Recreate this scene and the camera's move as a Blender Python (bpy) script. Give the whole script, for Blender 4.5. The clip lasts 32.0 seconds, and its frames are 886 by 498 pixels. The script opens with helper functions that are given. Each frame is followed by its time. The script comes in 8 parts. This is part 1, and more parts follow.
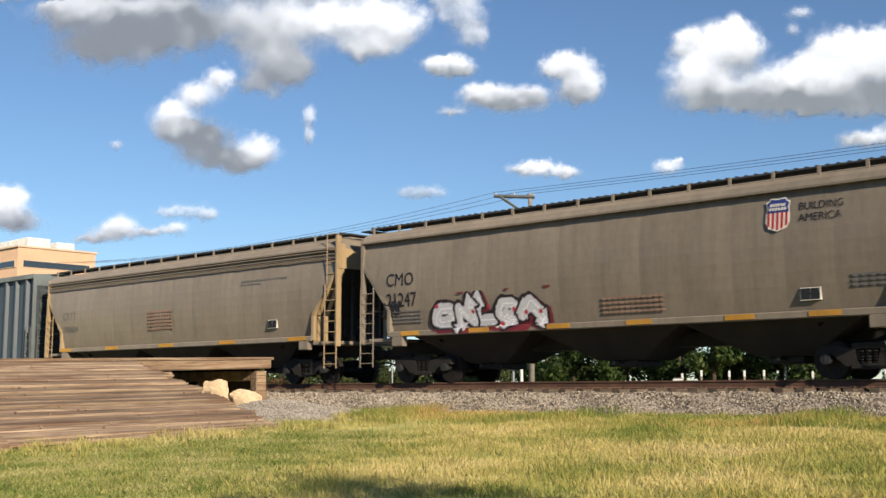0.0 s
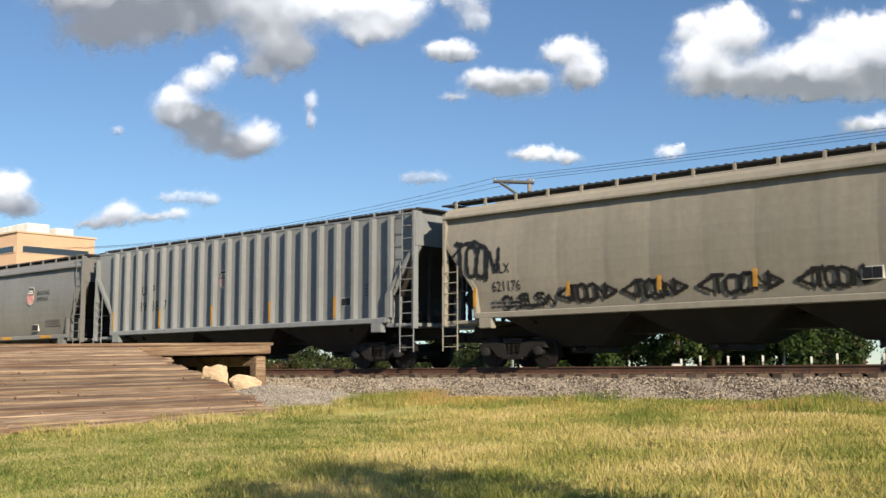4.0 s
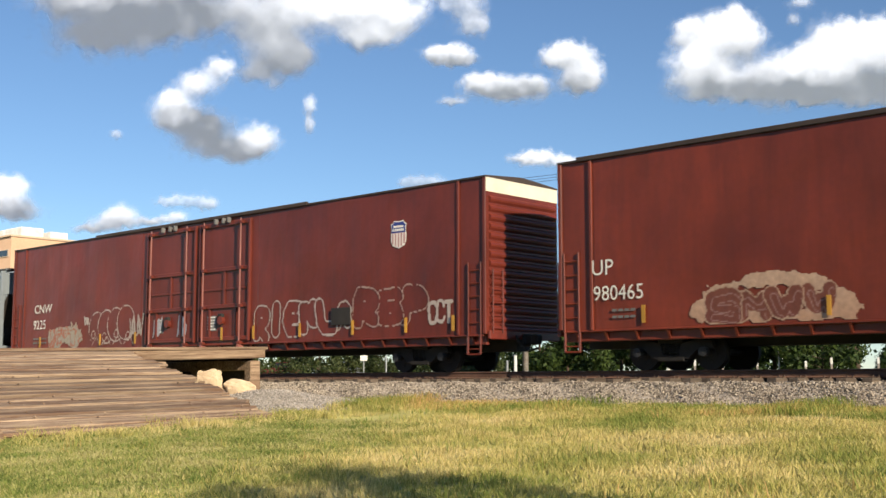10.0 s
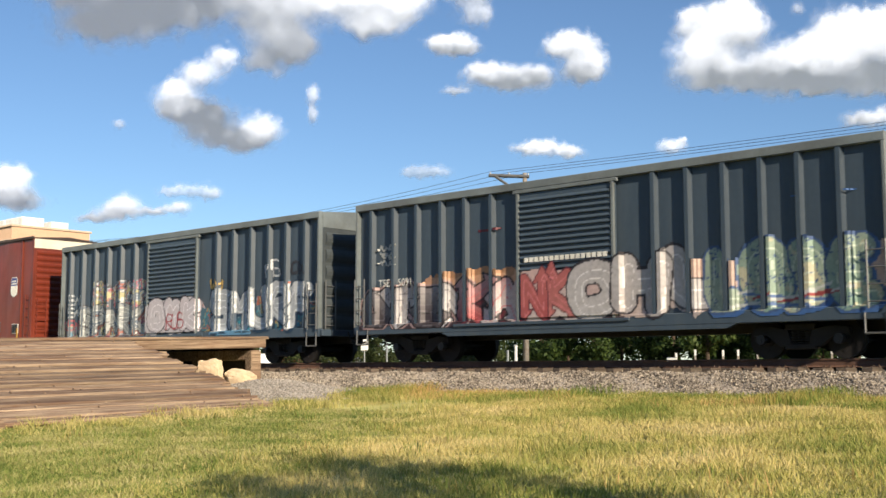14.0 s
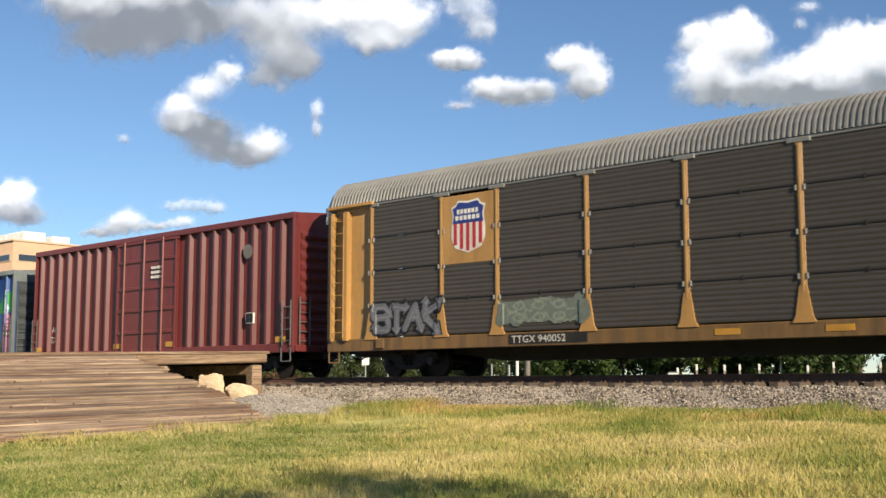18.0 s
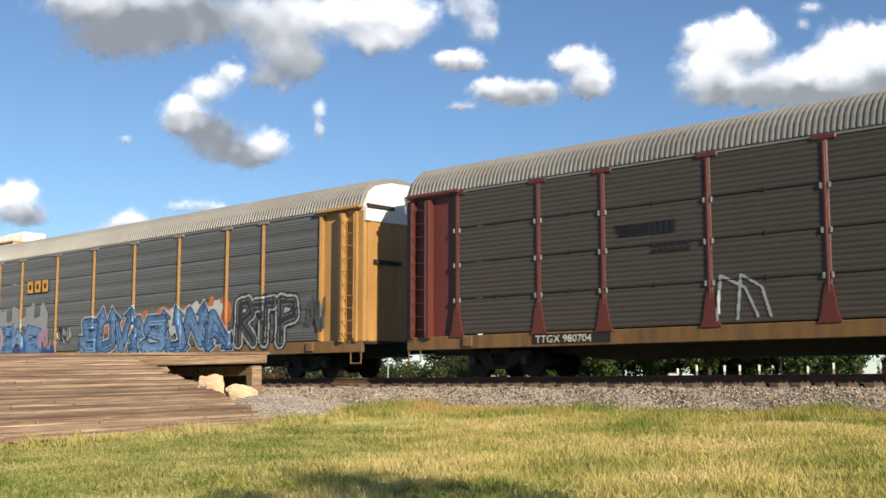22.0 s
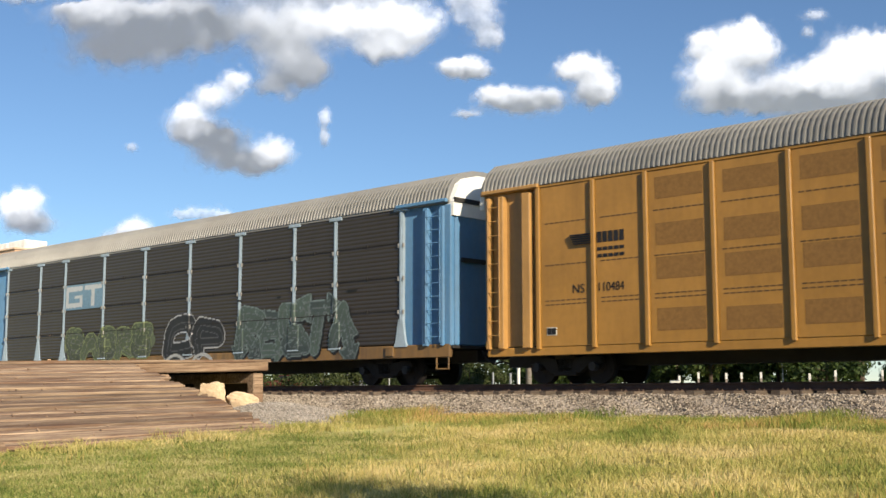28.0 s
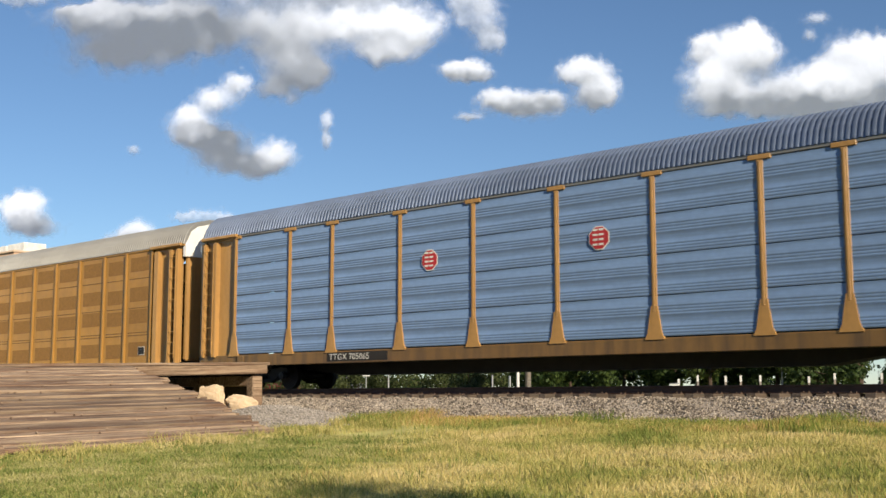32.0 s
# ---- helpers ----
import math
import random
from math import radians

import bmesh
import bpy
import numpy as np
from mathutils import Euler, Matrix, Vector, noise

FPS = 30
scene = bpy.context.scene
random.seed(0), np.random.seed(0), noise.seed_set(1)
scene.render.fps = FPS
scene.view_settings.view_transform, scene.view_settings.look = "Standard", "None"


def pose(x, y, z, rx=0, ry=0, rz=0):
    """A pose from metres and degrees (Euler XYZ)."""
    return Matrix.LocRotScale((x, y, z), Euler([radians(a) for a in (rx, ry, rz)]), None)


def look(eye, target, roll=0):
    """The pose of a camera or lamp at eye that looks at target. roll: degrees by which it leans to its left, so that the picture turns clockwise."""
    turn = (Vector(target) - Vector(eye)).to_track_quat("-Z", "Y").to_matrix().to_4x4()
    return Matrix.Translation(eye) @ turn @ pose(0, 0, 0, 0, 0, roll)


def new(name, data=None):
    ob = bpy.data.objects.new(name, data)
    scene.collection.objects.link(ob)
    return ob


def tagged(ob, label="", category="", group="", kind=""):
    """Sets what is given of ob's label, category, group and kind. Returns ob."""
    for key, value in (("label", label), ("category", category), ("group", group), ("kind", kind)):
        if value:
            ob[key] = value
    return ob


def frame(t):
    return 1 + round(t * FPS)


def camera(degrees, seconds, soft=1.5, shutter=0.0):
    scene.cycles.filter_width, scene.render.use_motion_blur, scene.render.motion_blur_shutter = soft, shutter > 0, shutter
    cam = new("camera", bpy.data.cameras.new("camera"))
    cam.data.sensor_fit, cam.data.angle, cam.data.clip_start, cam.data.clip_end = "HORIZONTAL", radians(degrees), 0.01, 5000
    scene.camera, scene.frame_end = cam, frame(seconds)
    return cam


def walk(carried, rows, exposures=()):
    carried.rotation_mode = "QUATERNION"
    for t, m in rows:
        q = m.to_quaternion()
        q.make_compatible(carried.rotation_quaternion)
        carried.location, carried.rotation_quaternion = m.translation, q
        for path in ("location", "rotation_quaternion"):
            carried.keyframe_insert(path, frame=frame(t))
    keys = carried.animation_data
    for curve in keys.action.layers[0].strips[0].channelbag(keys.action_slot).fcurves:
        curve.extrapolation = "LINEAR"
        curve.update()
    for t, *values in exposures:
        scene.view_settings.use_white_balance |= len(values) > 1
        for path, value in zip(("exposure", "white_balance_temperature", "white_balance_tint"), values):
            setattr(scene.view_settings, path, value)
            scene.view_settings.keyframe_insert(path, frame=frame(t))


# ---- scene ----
cam = camera(41.85, 32.0, soft=1.5, shutter=0.08)
CAMERA_Z = -0.28          # the rail heads lie at z = 0
WALK = [
    (0, 43.405, 7.063), (0.5, 43.405, 7.042), (1, 43.401, 6.851), (1.5, 43.397, 6.642), (2, 43.397, 6.642), (2.5, 43.394, 6.515),
    (3, 43.436, 6.601), (3.5, 43.394, 6.515), (4, 43.370, 6.347), (4.5, 43.065, 6.578), (6.5, 42.748, 6.175), (7, 42.772, 6.388),
    (7.5, 42.942, 6.600), (8, 42.984, 6.642), (8.5, 43.024, 6.600), (9, 42.989, 6.851), (9.5, 43.187, 6.474), (10, 43.107, 6.556),
    (10.5, 43.112, 6.851), (11, 43.076, 7.104), (11.5, 43.029, 6.873), (12, 43.064, 6.515), (12.5, 43.103, 6.367), (13, 43.102, 6.347),
    (13.5, 43.138, 6.093), (14, 43.137, 6.050), (14.5, 43.102, 6.303), (15, 43.144, 6.388), (15.5, 43.187, 6.474), (17.5, 43.235, 6.851),
    (18, 43.193, 6.768), (18.5, 43.194, 6.810), (19, 43.196, 6.895), (19.5, 43.196, 6.895), (20, 43.215, 6.851), (20.5, 43.278, 6.895),
    (21, 43.236, 6.895), (21.5, 43.234, 6.789), (22, 43.194, 6.810), (22.5, 43.193, 6.746), (23, 43.273, 6.683), (23.5, 43.313, 6.578),
    (24, 43.354, 6.578), (24.5, 43.357, 6.769), (25, 43.340, 6.895), (25.5, 43.321, 6.978), (26, 43.279, 6.978), (26.5, 43.238, 6.978),
    (28.5, 43.225, 7.357), (29, 43.127, 7.525), (29.5, 43.126, 7.483), (30, 43.207, 7.442), (30.5, 43.247, 7.420), (31, 43.247, 7.400),
    (31.5, 43.206, 7.400), (32, 43.225, 7.316),
]
walk(cam, [(t, pose(0, 0, CAMERA_Z, 90 + pitch, 0, yaw)) for t, yaw, pitch in WALK], exposures=[(t, e + 0.03, 6450, 10) for t, e in ((0, 0.28), (7, 0.28), (9, 0.34), (13, 0.40), (15, 0.40), (18, 0.36), (21, 0.36), (23, 0.40), (26, 0.38), (30, 0.34), (31, 0.28), (32, 0.18))])

# ---- sky and sun: a low evening sun from the right, behind the camera ----
SUN = Vector((2.2, -0.70, 0.9)).normalized()
world = bpy.data.worlds.new("evening_sky")
scene.world = world
world.use_nodes = True
wt = world.node_tree
sky = wt.nodes.new("ShaderNodeTexSky")
sky.sky_type = "NISHITA"
sky.sun_disc = False
sky.sun_elevation = math.asin(SUN.z)
sky.sun_rotation = math.atan2(SUN.x, SUN.y)
sky.air_density, sky.dust_density, sky.ozone_density = 0.9, 0.0, 4.0
wt.nodes["Background"].inputs["Strength"].default_value = 0.091
wt.links.new(sky.outputs[0], wt.nodes["Background"].inputs["Color"])
lamp = bpy.data.lights.new("sun", "SUN")
lamp.energy, lamp.angle, lamp.color = 5.0, radians(0.6), (1.0, 0.86, 0.65)
sun = new("sun", lamp)
sun.matrix_world = look(SUN * 300, (0, 0, 0))

TRACK_Y = 24.6            # the middle of the track, which runs along x


def travelled(t):
    """Metres that the train has rolled towards -x at t seconds."""
    u = t / 32
    return 415.12 * u - 3.134 * u ** 2 + 39.632 * u ** 3 - 19.59 * u ** 4


# ---- mesh helpers ----
class Geo:
    """Vertices and faces collected for one mesh."""

    def __init__(self):
        self.v, self.f, self.m = [], [], []
        self.slot = 0

    def add(self, verts, faces):
        n = len(self.v)
        self.v += [tuple(p) for p in verts]
        self.f += [tuple(i + n for i in f) for f in faces]
        self.m += [self.slot] * len(faces)
        return self

    def box(self, x0, y0, z0, x1, y1, z1, c=0.0):
        """A box with chamfered edges."""
        if c <= 0:
            v = [(x, y, z) for z in (z0, z1) for y in (y0, y1) for x in (x0, x1)]
            return self.add(v, [(0, 2, 3, 1), (4, 5, 7, 6), (0, 1, 5, 4), (2, 6, 7, 3), (0, 4, 6, 2), (1, 3, 7, 5)])
        v, at = [], {}
        for sx in (0, 1):
            for sy in (0, 1):
                for sz in (0, 1):
                    p = (x1 if sx else x0, y1 if sy else y0, z1 if sz else z0)
                    q = (p[0] - c if sx else p[0] + c, p[1] - c if sy else p[1] + c, p[2] - c if sz else p[2] + c)
                    for a in range(3):
                        w = list(q)
                        w[a] = p[a]
                        at[sx, sy, sz, a] = len(v)
                        v.append(tuple(w))
        f = []
        for a in range(3):
            b, d = (a + 1) % 3, (a + 2) % 3
            for s in (0, 1):
                k = []
                for u, w in ((0, 0), (1, 0), (1, 1), (0, 1)):
                    key = [0, 0, 0]
                    key[a], key[b], key[d] = s, u, w
                    k.append(at[(*key, a)])
                f.append(tuple(k if s else k[::-1]))
            for u in (0, 1):
                for w in (0, 1):
                    lo, hi = [0, 0, 0], [0, 0, 0]
                    lo[b] = hi[b] = u
                    lo[d] = hi[d] = w
                    hi[a] = 1
                    k = (at[(*lo, b)], at[(*hi, b)], at[(*hi, d)], at[(*lo, d)])
                    f.append(k if u == w else k[::-1])
        for key in [(x, y, z) for x in (0, 1) for y in (0, 1) for z in (0, 1)]:
            k = [at[(*key, a)] for a in range(3)]
            f.append(tuple(k if sum(key) % 2 else k[::-1]))
        return self.add(v, f)

    def prism(self, outline, axis, lo, hi):
        """A closed outline of (a, b) pairs swept from lo to hi along the axis."""
        def put(a, b, w):
            return {"x": (w, a, b), "y": (a, w, b), "z": (a, b, w)}[axis]
        n = len(outline)
        v = [put(a, b, lo) for a, b in outline] + [put(a, b, hi) for a, b in outline]
        f = [tuple(range(n))[::-1], tuple(range(n, 2 * n))]
        f += [(i, (i + 1) % n, n + (i + 1) % n, n + i) for i in range(n)]
        return self.add(v, f)

    def rod(self, p, q, r, n=6, r2=None):
        p, q = Vector(p), Vector(q)
        d = (q - p).normalized()
        a = d.orthogonal().normalized()
        b = d.cross(a)
        r2 = r if r2 is None else r2
        ring = [(math.cos(2 * math.pi * i / n), math.sin(2 * math.pi * i / n)) for i in range(n)]
        v = [p + (a * c + b * s) * r for c, s in ring] + [q + (a * c + b * s) * r2 for c, s in ring]
        f = [tuple(range(n))[::-1], tuple(range(n, 2 * n))] + [(i, (i + 1) % n, n + (i + 1) % n, n + i) for i in range(n)]
        return self.add(v, f)

    def line(self, points, r, n=6):
        for p, q in zip(points, points[1:]):
            self.rod(p, q, r, n)
        return self

    def skin(self, rows, wrap=False):
        """A grid of points joined into quads."""
        h, w = len(rows), len(rows[0])
        v = [p for r in rows for p in r]
        f = []
        for j in range(h - 1):
            for i in range(w if wrap else w - 1):
                f.append((j * w + i, j * w + (i + 1) % w, (j + 1) * w + (i + 1) % w, (j + 1) * w + i))
        return self.add(v, f)

    def made(self, name, materials, smooth=False):
        me = bpy.data.meshes.new(name)
        me.from_pydata(self.v, [], self.f)
        for m in materials if isinstance(materials, (list, tuple)) else [materials]:
            me.materials.append(m)
        if any(self.m):
            me.polygons.foreach_set("material_index", self.m)
        if smooth:
            me.polygons.foreach_set("use_smooth", [True] * len(self.f))
        me.update()
        return me


def part(name, geo, material, parent=None, label="", smooth=False, at=None):
    me = geo.made(name, material, smooth) if isinstance(geo, Geo) else geo
    ob = new(name, me)
    if parent is not None:
        ob.parent = parent
    if at is not None:
        ob.matrix_basis = at
    return tagged(ob, label)


def thing(name, label, category, at=None, group="", kind=""):
    ob = new(name)
    ob.empty_display_size = 0.2
    if at is not None:
        ob.matrix_basis = at
    return tagged(ob, label, category, group, kind)


# ---- materials ----
def nodes_of(name):
    mat = bpy.data.materials.new(name)
    mat.use_nodes = True
    nt = mat.node_tree
    return mat, nt, nt.nodes["Principled BSDF"]


def surface(name, color, rough=0.6, metal=0.0, var=0.15, scale=1.5, grime=0.0, grime_color=(0.05, 0.04, 0.03), streak=False,
            bump=0.0, bump_scale=40.0, piece=0.0, spec=0.5, second=None):
    """Paint, metal, wood or stone: two scales of variation, dirt in patches or upright streaks, fine relief."""
    mat, nt, bs = nodes_of(name)
    N, L = nt.nodes, nt.links
    co = N.new("ShaderNodeTexCoord")
    big = N.new("ShaderNodeTexNoise")
    big.inputs["Scale"].default_value, big.inputs["Detail"].default_value = scale, 6
    L.new(co.outputs["Object"], big.inputs["Vector"])
    ramp = N.new("ShaderNodeValToRGB")
    c = Vector(color)
    ramp.color_ramp.elements[0].position, ramp.color_ramp.elements[1].position = 0.3, 0.7
    ramp.color_ramp.elements[0].color = (*(c * (1 - var)), 1)
    ramp.color_ramp.elements[1].color = (*(Vector(second) if second else c * (1 + var)), 1)
    L.new(big.outputs["Fac"], ramp.inputs["Fac"])
    out = ramp.outputs["Color"]
    fine = N.new("ShaderNodeTexNoise")
    fine.inputs["Scale"].default_value, fine.inputs["Detail"].default_value = scale * 14, 4
    L.new(co.outputs["Object"], fine.inputs["Vector"])
    mix = N.new("ShaderNodeMix")
    mix.data_type, mix.blend_type = "RGBA", "OVERLAY"
    mix.inputs["Factor"].default_value = 0.14
    L.new(out, mix.inputs["A"])
    L.new(fine.outputs["Fac"], mix.inputs["B"])
    out = mix.outputs["Result"]
    if grime:
        mp = N.new("ShaderNodeMapping")
        mp.inputs["Scale"].default_value = (0.22, 0.22, 5.0) if streak == "level" else (3.2, 3.2, 0.35) if streak else (0.8, 0.8, 0.8)
        L.new(co.outputs["Object"], mp.inputs["Vector"])
        dirt = N.new("ShaderNodeTexNoise")
        dirt.inputs["Scale"].default_value, dirt.inputs["Detail"].default_value = 1.0, 8
        dirt.inputs["Roughness"].default_value = 0.65
        L.new(mp.outputs["Vector"], dirt.inputs["Vector"])
        dr = N.new("ShaderNodeMapRange")
        dr.inputs["From Min"].default_value, dr.inputs["From Max"].default_value = 0.42, 0.75
        dr.inputs["To Max"].default_value = grime
        L.new(dirt.outputs["Fac"], dr.inputs["Value"])
        m2 = N.new("ShaderNodeMix")
        m2.data_type = "RGBA"
        L.new(dr.outputs["Result"], m2.inputs["Factor"])
        L.new(out, m2.inputs["A"])
        m2.inputs["B"].default_value = (*grime_color, 1)
        out = m2.outputs["Result"]
    if piece:
        info = N.new("ShaderNodeObjectInfo")
        hs = N.new("ShaderNodeHueSaturation")
        mr = N.new("ShaderNodeMapRange")
        mr.inputs["To Min"].default_value, mr.inputs["To Max"].default_value = 1 - piece, 1 + piece
        L.new(info.outputs["Random"], mr.inputs["Value"])
        L.new(mr.outputs["Result"], hs.inputs["Value"])
        L.new(out, hs.inputs["Color"])
        out = hs.outputs["Color"]
    L.new(out, bs.inputs["Base Color"])
    bs.inputs["Roughness"].default_value, bs.inputs["Metallic"].default_value = rough, metal
    bs.inputs["Specular IOR Level"].default_value = spec
    bs.inputs["Diffuse Roughness"].default_value = 0.9 if rough >= 0.38 else 0.2
    if bump:
        b = N.new("ShaderNodeBump")
        b.inputs["Strength"].default_value, b.inputs["Distance"].default_value = bump, 0.02
        tex = N.new("ShaderNodeTexNoise")
        tex.inputs["Scale"].default_value, tex.inputs["Detail"].default_value = bump_scale, 5
        L.new(co.outputs["Object"], tex.inputs["Vector"])
        L.new(tex.outputs["Fac"], b.inputs["Height"])
        L.new(b.outputs["Normal"], bs.inputs["Normal"])
    return mat


# ---- setting materials ----
def wood(name, color, dark, piece=0.25):
    """Weathered timber with grain along the object's y axis, dark checks and a random tone per board."""
    mat, nt, bs = nodes_of(name)
    N, L = nt.nodes, nt.links
    co = N.new("ShaderNodeTexCoord")
    info = N.new("ShaderNodeObjectInfo")
    shift = N.new("ShaderNodeVectorMath")
    shift.operation = "MULTIPLY_ADD"
    shift.inputs[1].default_value = (1, 1, 1)
    L.new(co.outputs["Object"], shift.inputs[0])
    off = N.new("ShaderNodeMath")
    off.operation = "MULTIPLY"
    off.inputs[1].default_value = 37.0
    L.new(info.outputs["Random"], off.inputs[0])
    L.new(off.outputs[0], shift.inputs[2])
    mp = N.new("ShaderNodeMapping")
    mp.inputs["Scale"].default_value = (14, 0.5, 14)
    L.new(shift.outputs[0], mp.inputs["Vector"])
    grain = N.new("ShaderNodeTexNoise")
    grain.inputs["Scale"].default_value, grain.inputs["Detail"].default_value, grain.inputs["Roughness"].default_value = 1.0, 8, 0.7
    L.new(mp.outputs["Vector"], grain.inputs["Vector"])
    rp = N.new("ShaderNodeValToRGB")
    e = rp.color_ramp.elements
    e[0].position, e[0].color = 0.33, (*dark, 1)
    e[1].position, e[1].color = 0.62, (*color, 1)
    L.new(grain.outputs["Fac"], rp.inputs["Fac"])
    hs = N.new("ShaderNodeHueSaturation")
    mr = N.new("ShaderNodeMapRange")
    mr.inputs["To Min"].default_value, mr.inputs["To Max"].default_value = 1 - piece, 1 + piece
    L.new(info.outputs["Random"], mr.inputs["Value"])
    L.new(mr.outputs["Result"], hs.inputs["Value"])
    L.new(rp.outputs["Color"], hs.inputs["Color"])
    smp = N.new("ShaderNodeMapping")
    smp.inputs["Scale"].default_value = (3.5, 0.6, 3.5)
    L.new(shift.outputs[0], smp.inputs["Vector"])
    stain = N.new("ShaderNodeTexNoise")
    stain.inputs["Scale"].default_value, stain.inputs["Detail"].default_value, stain.inputs["Roughness"].default_value = 1.0, 7, 0.65
    L.new(smp.outputs["Vector"], stain.inputs["Vector"])
    sr = N.new("ShaderNodeMapRange")
    sr.inputs["From Min"].default_value, sr.inputs["From Max"].default_value, sr.inputs["To Max"].default_value = 0.47, 0.70, 0.85
    L.new(stain.outputs["Fac"], sr.inputs["Value"])
    sm = N.new("ShaderNodeMix")
    sm.data_type = "RGBA"
    L.new(sr.outputs["Result"], sm.inputs["Factor"])
    L.new(hs.outputs["Color"], sm.inputs["A"])
    sm.inputs["B"].default_value = (dark[0] * 1.5, dark[1] * 1.3, dark[2] * 1.2, 1)
    L.new(sm.outputs["Result"], bs.inputs["Base Color"])
    bs.inputs["Roughness"].default_value = 0.88
    b = N.new("ShaderNodeBump")
    b.inputs["Strength"].default_value, b.inputs["Distance"].default_value = 0.7, 0.02
    L.new(grain.outputs["Fac"], b.inputs["Height"])
    L.new(b.outputs["Normal"], bs.inputs["Normal"])
    return mat


def island_mix(name, colors, rough=0.85, patch=0.12, amount=0.5, translucent=0.0):
    """Many small pieces in one mesh: a tone per piece, mixed with broad patches over the ground."""
    mat, nt, bs = nodes_of(name)
    N, L = nt.nodes, nt.links
    geo = N.new("ShaderNodeNewGeometry")
    co = N.new("ShaderNodeTexCoord")
    noi = N.new("ShaderNodeTexNoise")
    noi.inputs["Scale"].default_value, noi.inputs["Detail"].default_value = patch, 5
    L.new(co.outputs["Object"], noi.inputs["Vector"])
    st = N.new("ShaderNodeMapRange")
    st.inputs["From Min"].default_value, st.inputs["From Max"].default_value = 0.3, 0.7
    L.new(noi.outputs["Fac"], st.inputs["Value"])
    mx = N.new("ShaderNodeMix")
    mx.inputs["Factor"].default_value = amount
    L.new(geo.outputs["Random Per Island"], mx.inputs["A"])
    L.new(st.outputs["Result"], mx.inputs["B"])
    rp = N.new("ShaderNodeValToRGB")
    el = rp.color_ramp.elements
    el[0].color, el[1].color = (*colors[0], 1), (*colors[-1], 1)
    el[0].position, el[1].position = 0.2, 0.8
    for i, c in enumerate(colors[1:-1]):
        x = el.new(0.2 + 0.6 * (i + 1) / (len(colors) - 1))
        x.color = (*c, 1)
    L.new(mx.outputs["Result"], rp.inputs["Fac"])
    L.new(rp.outputs["Color"], bs.inputs["Base Color"])
    bs.inputs["Roughness"].default_value = rough
    bs.inputs["Specular IOR Level"].default_value = 0.25
    if translucent:
        tr = N.new("ShaderNodeBsdfTranslucent")
        L.new(rp.outputs["Color"], tr.inputs["Color"])
        ms = N.new("ShaderNodeMixShader")
        ms.inputs[0].default_value = translucent
        L.new(bs.outputs[0], ms.inputs[1])
        L.new(tr.outputs[0], ms.inputs[2])
        L.new(ms.outputs[0], N["Material Output"].inputs["Surface"])
    return mat


soil_mat = surface("dry_soil", (0.30, 0.28, 0.09), 0.95, var=0.35, scale=0.6, bump=0.6, bump_scale=8)
grass_mat = island_mix("meadow_grass", [(0.22, 0.27, 0.06), (0.44, 0.41, 0.12), (0.66, 0.55, 0.21), (0.76, 0.62, 0.30)], patch=0.45, amount=0.68, translucent=0.35)
lawn_mat = island_mix("lawn_grass", [(0.14, 0.20, 0.045), (0.29, 0.33, 0.085), (0.44, 0.42, 0.15), (0.58, 0.51, 0.23)], patch=0.8, amount=0.55, translucent=0.35)
verge_mat = island_mix("verge_grass", [(0.13, 0.20, 0.04), (0.26, 0.32, 0.07), (0.50, 0.40, 0.12), (0.66, 0.42, 0.18)], patch=0.35, amount=0.6, translucent=0.35)
stone_mat = island_mix("ballast_stone", [(0.12, 0.098, 0.078), (0.30, 0.25, 0.20), (0.43, 0.365, 0.29), (0.56, 0.48, 0.385)], rough=0.9, patch=0.6, amount=0.25)
bed_mat = surface("ballast_bed", (0.30, 0.26, 0.22), 0.95, var=0.4, scale=9, bump=0.8, bump_scale=25)
gravel_mat = island_mix("fine_gravel", [(0.22, 0.195, 0.165), (0.34, 0.305, 0.265), (0.48, 0.43, 0.375)], rough=0.95, patch=1.2, amount=0.3)
gravelbed_mat = surface("gravel_bed", (0.31, 0.275, 0.235), 0.95, var=0.2, scale=4, bump=0.6, bump_scale=40)
rail_mat = surface("rail_rust", (0.115, 0.06, 0.04), 0.75, var=0.3, scale=3, bump=0.2)
railhead_mat = surface("rail_head", (0.22, 0.19, 0.17), 0.35, metal=0.8, var=0.1)
tie_mat = wood("creosoted_tie", (0.16, 0.12, 0.09), (0.05, 0.04, 0.03))
plate_mat = surface("tie_plate_steel", (0.10, 0.06, 0.04), 0.8, var=0.3, scale=8)
plank_mat = wood("grey_ramp_timber", (0.45, 0.325, 0.215), (0.09, 0.047, 0.027), 0.32)
beam_mat = wood("brown_ramp_beam", (0.44, 0.31, 0.20), (0.09, 0.05, 0.028), 0.15)
rock_mat = surface("limestone", (0.62, 0.47, 0.31), 0.9, var=0.25, scale=3.5, grime=0.5, grime_color=(0.25, 0.19, 0.11), bump=0.8, bump_scale=9)
asphalt_mat = surface("asphalt", (0.06, 0.06, 0.06), 0.9, var=0.2, scale=0.7, bump=0.3)
bark_mat = surface("bark", (0.10, 0.07, 0.05), 0.95, var=0.3, scale=3, bump=0.8, bump_scale=12)
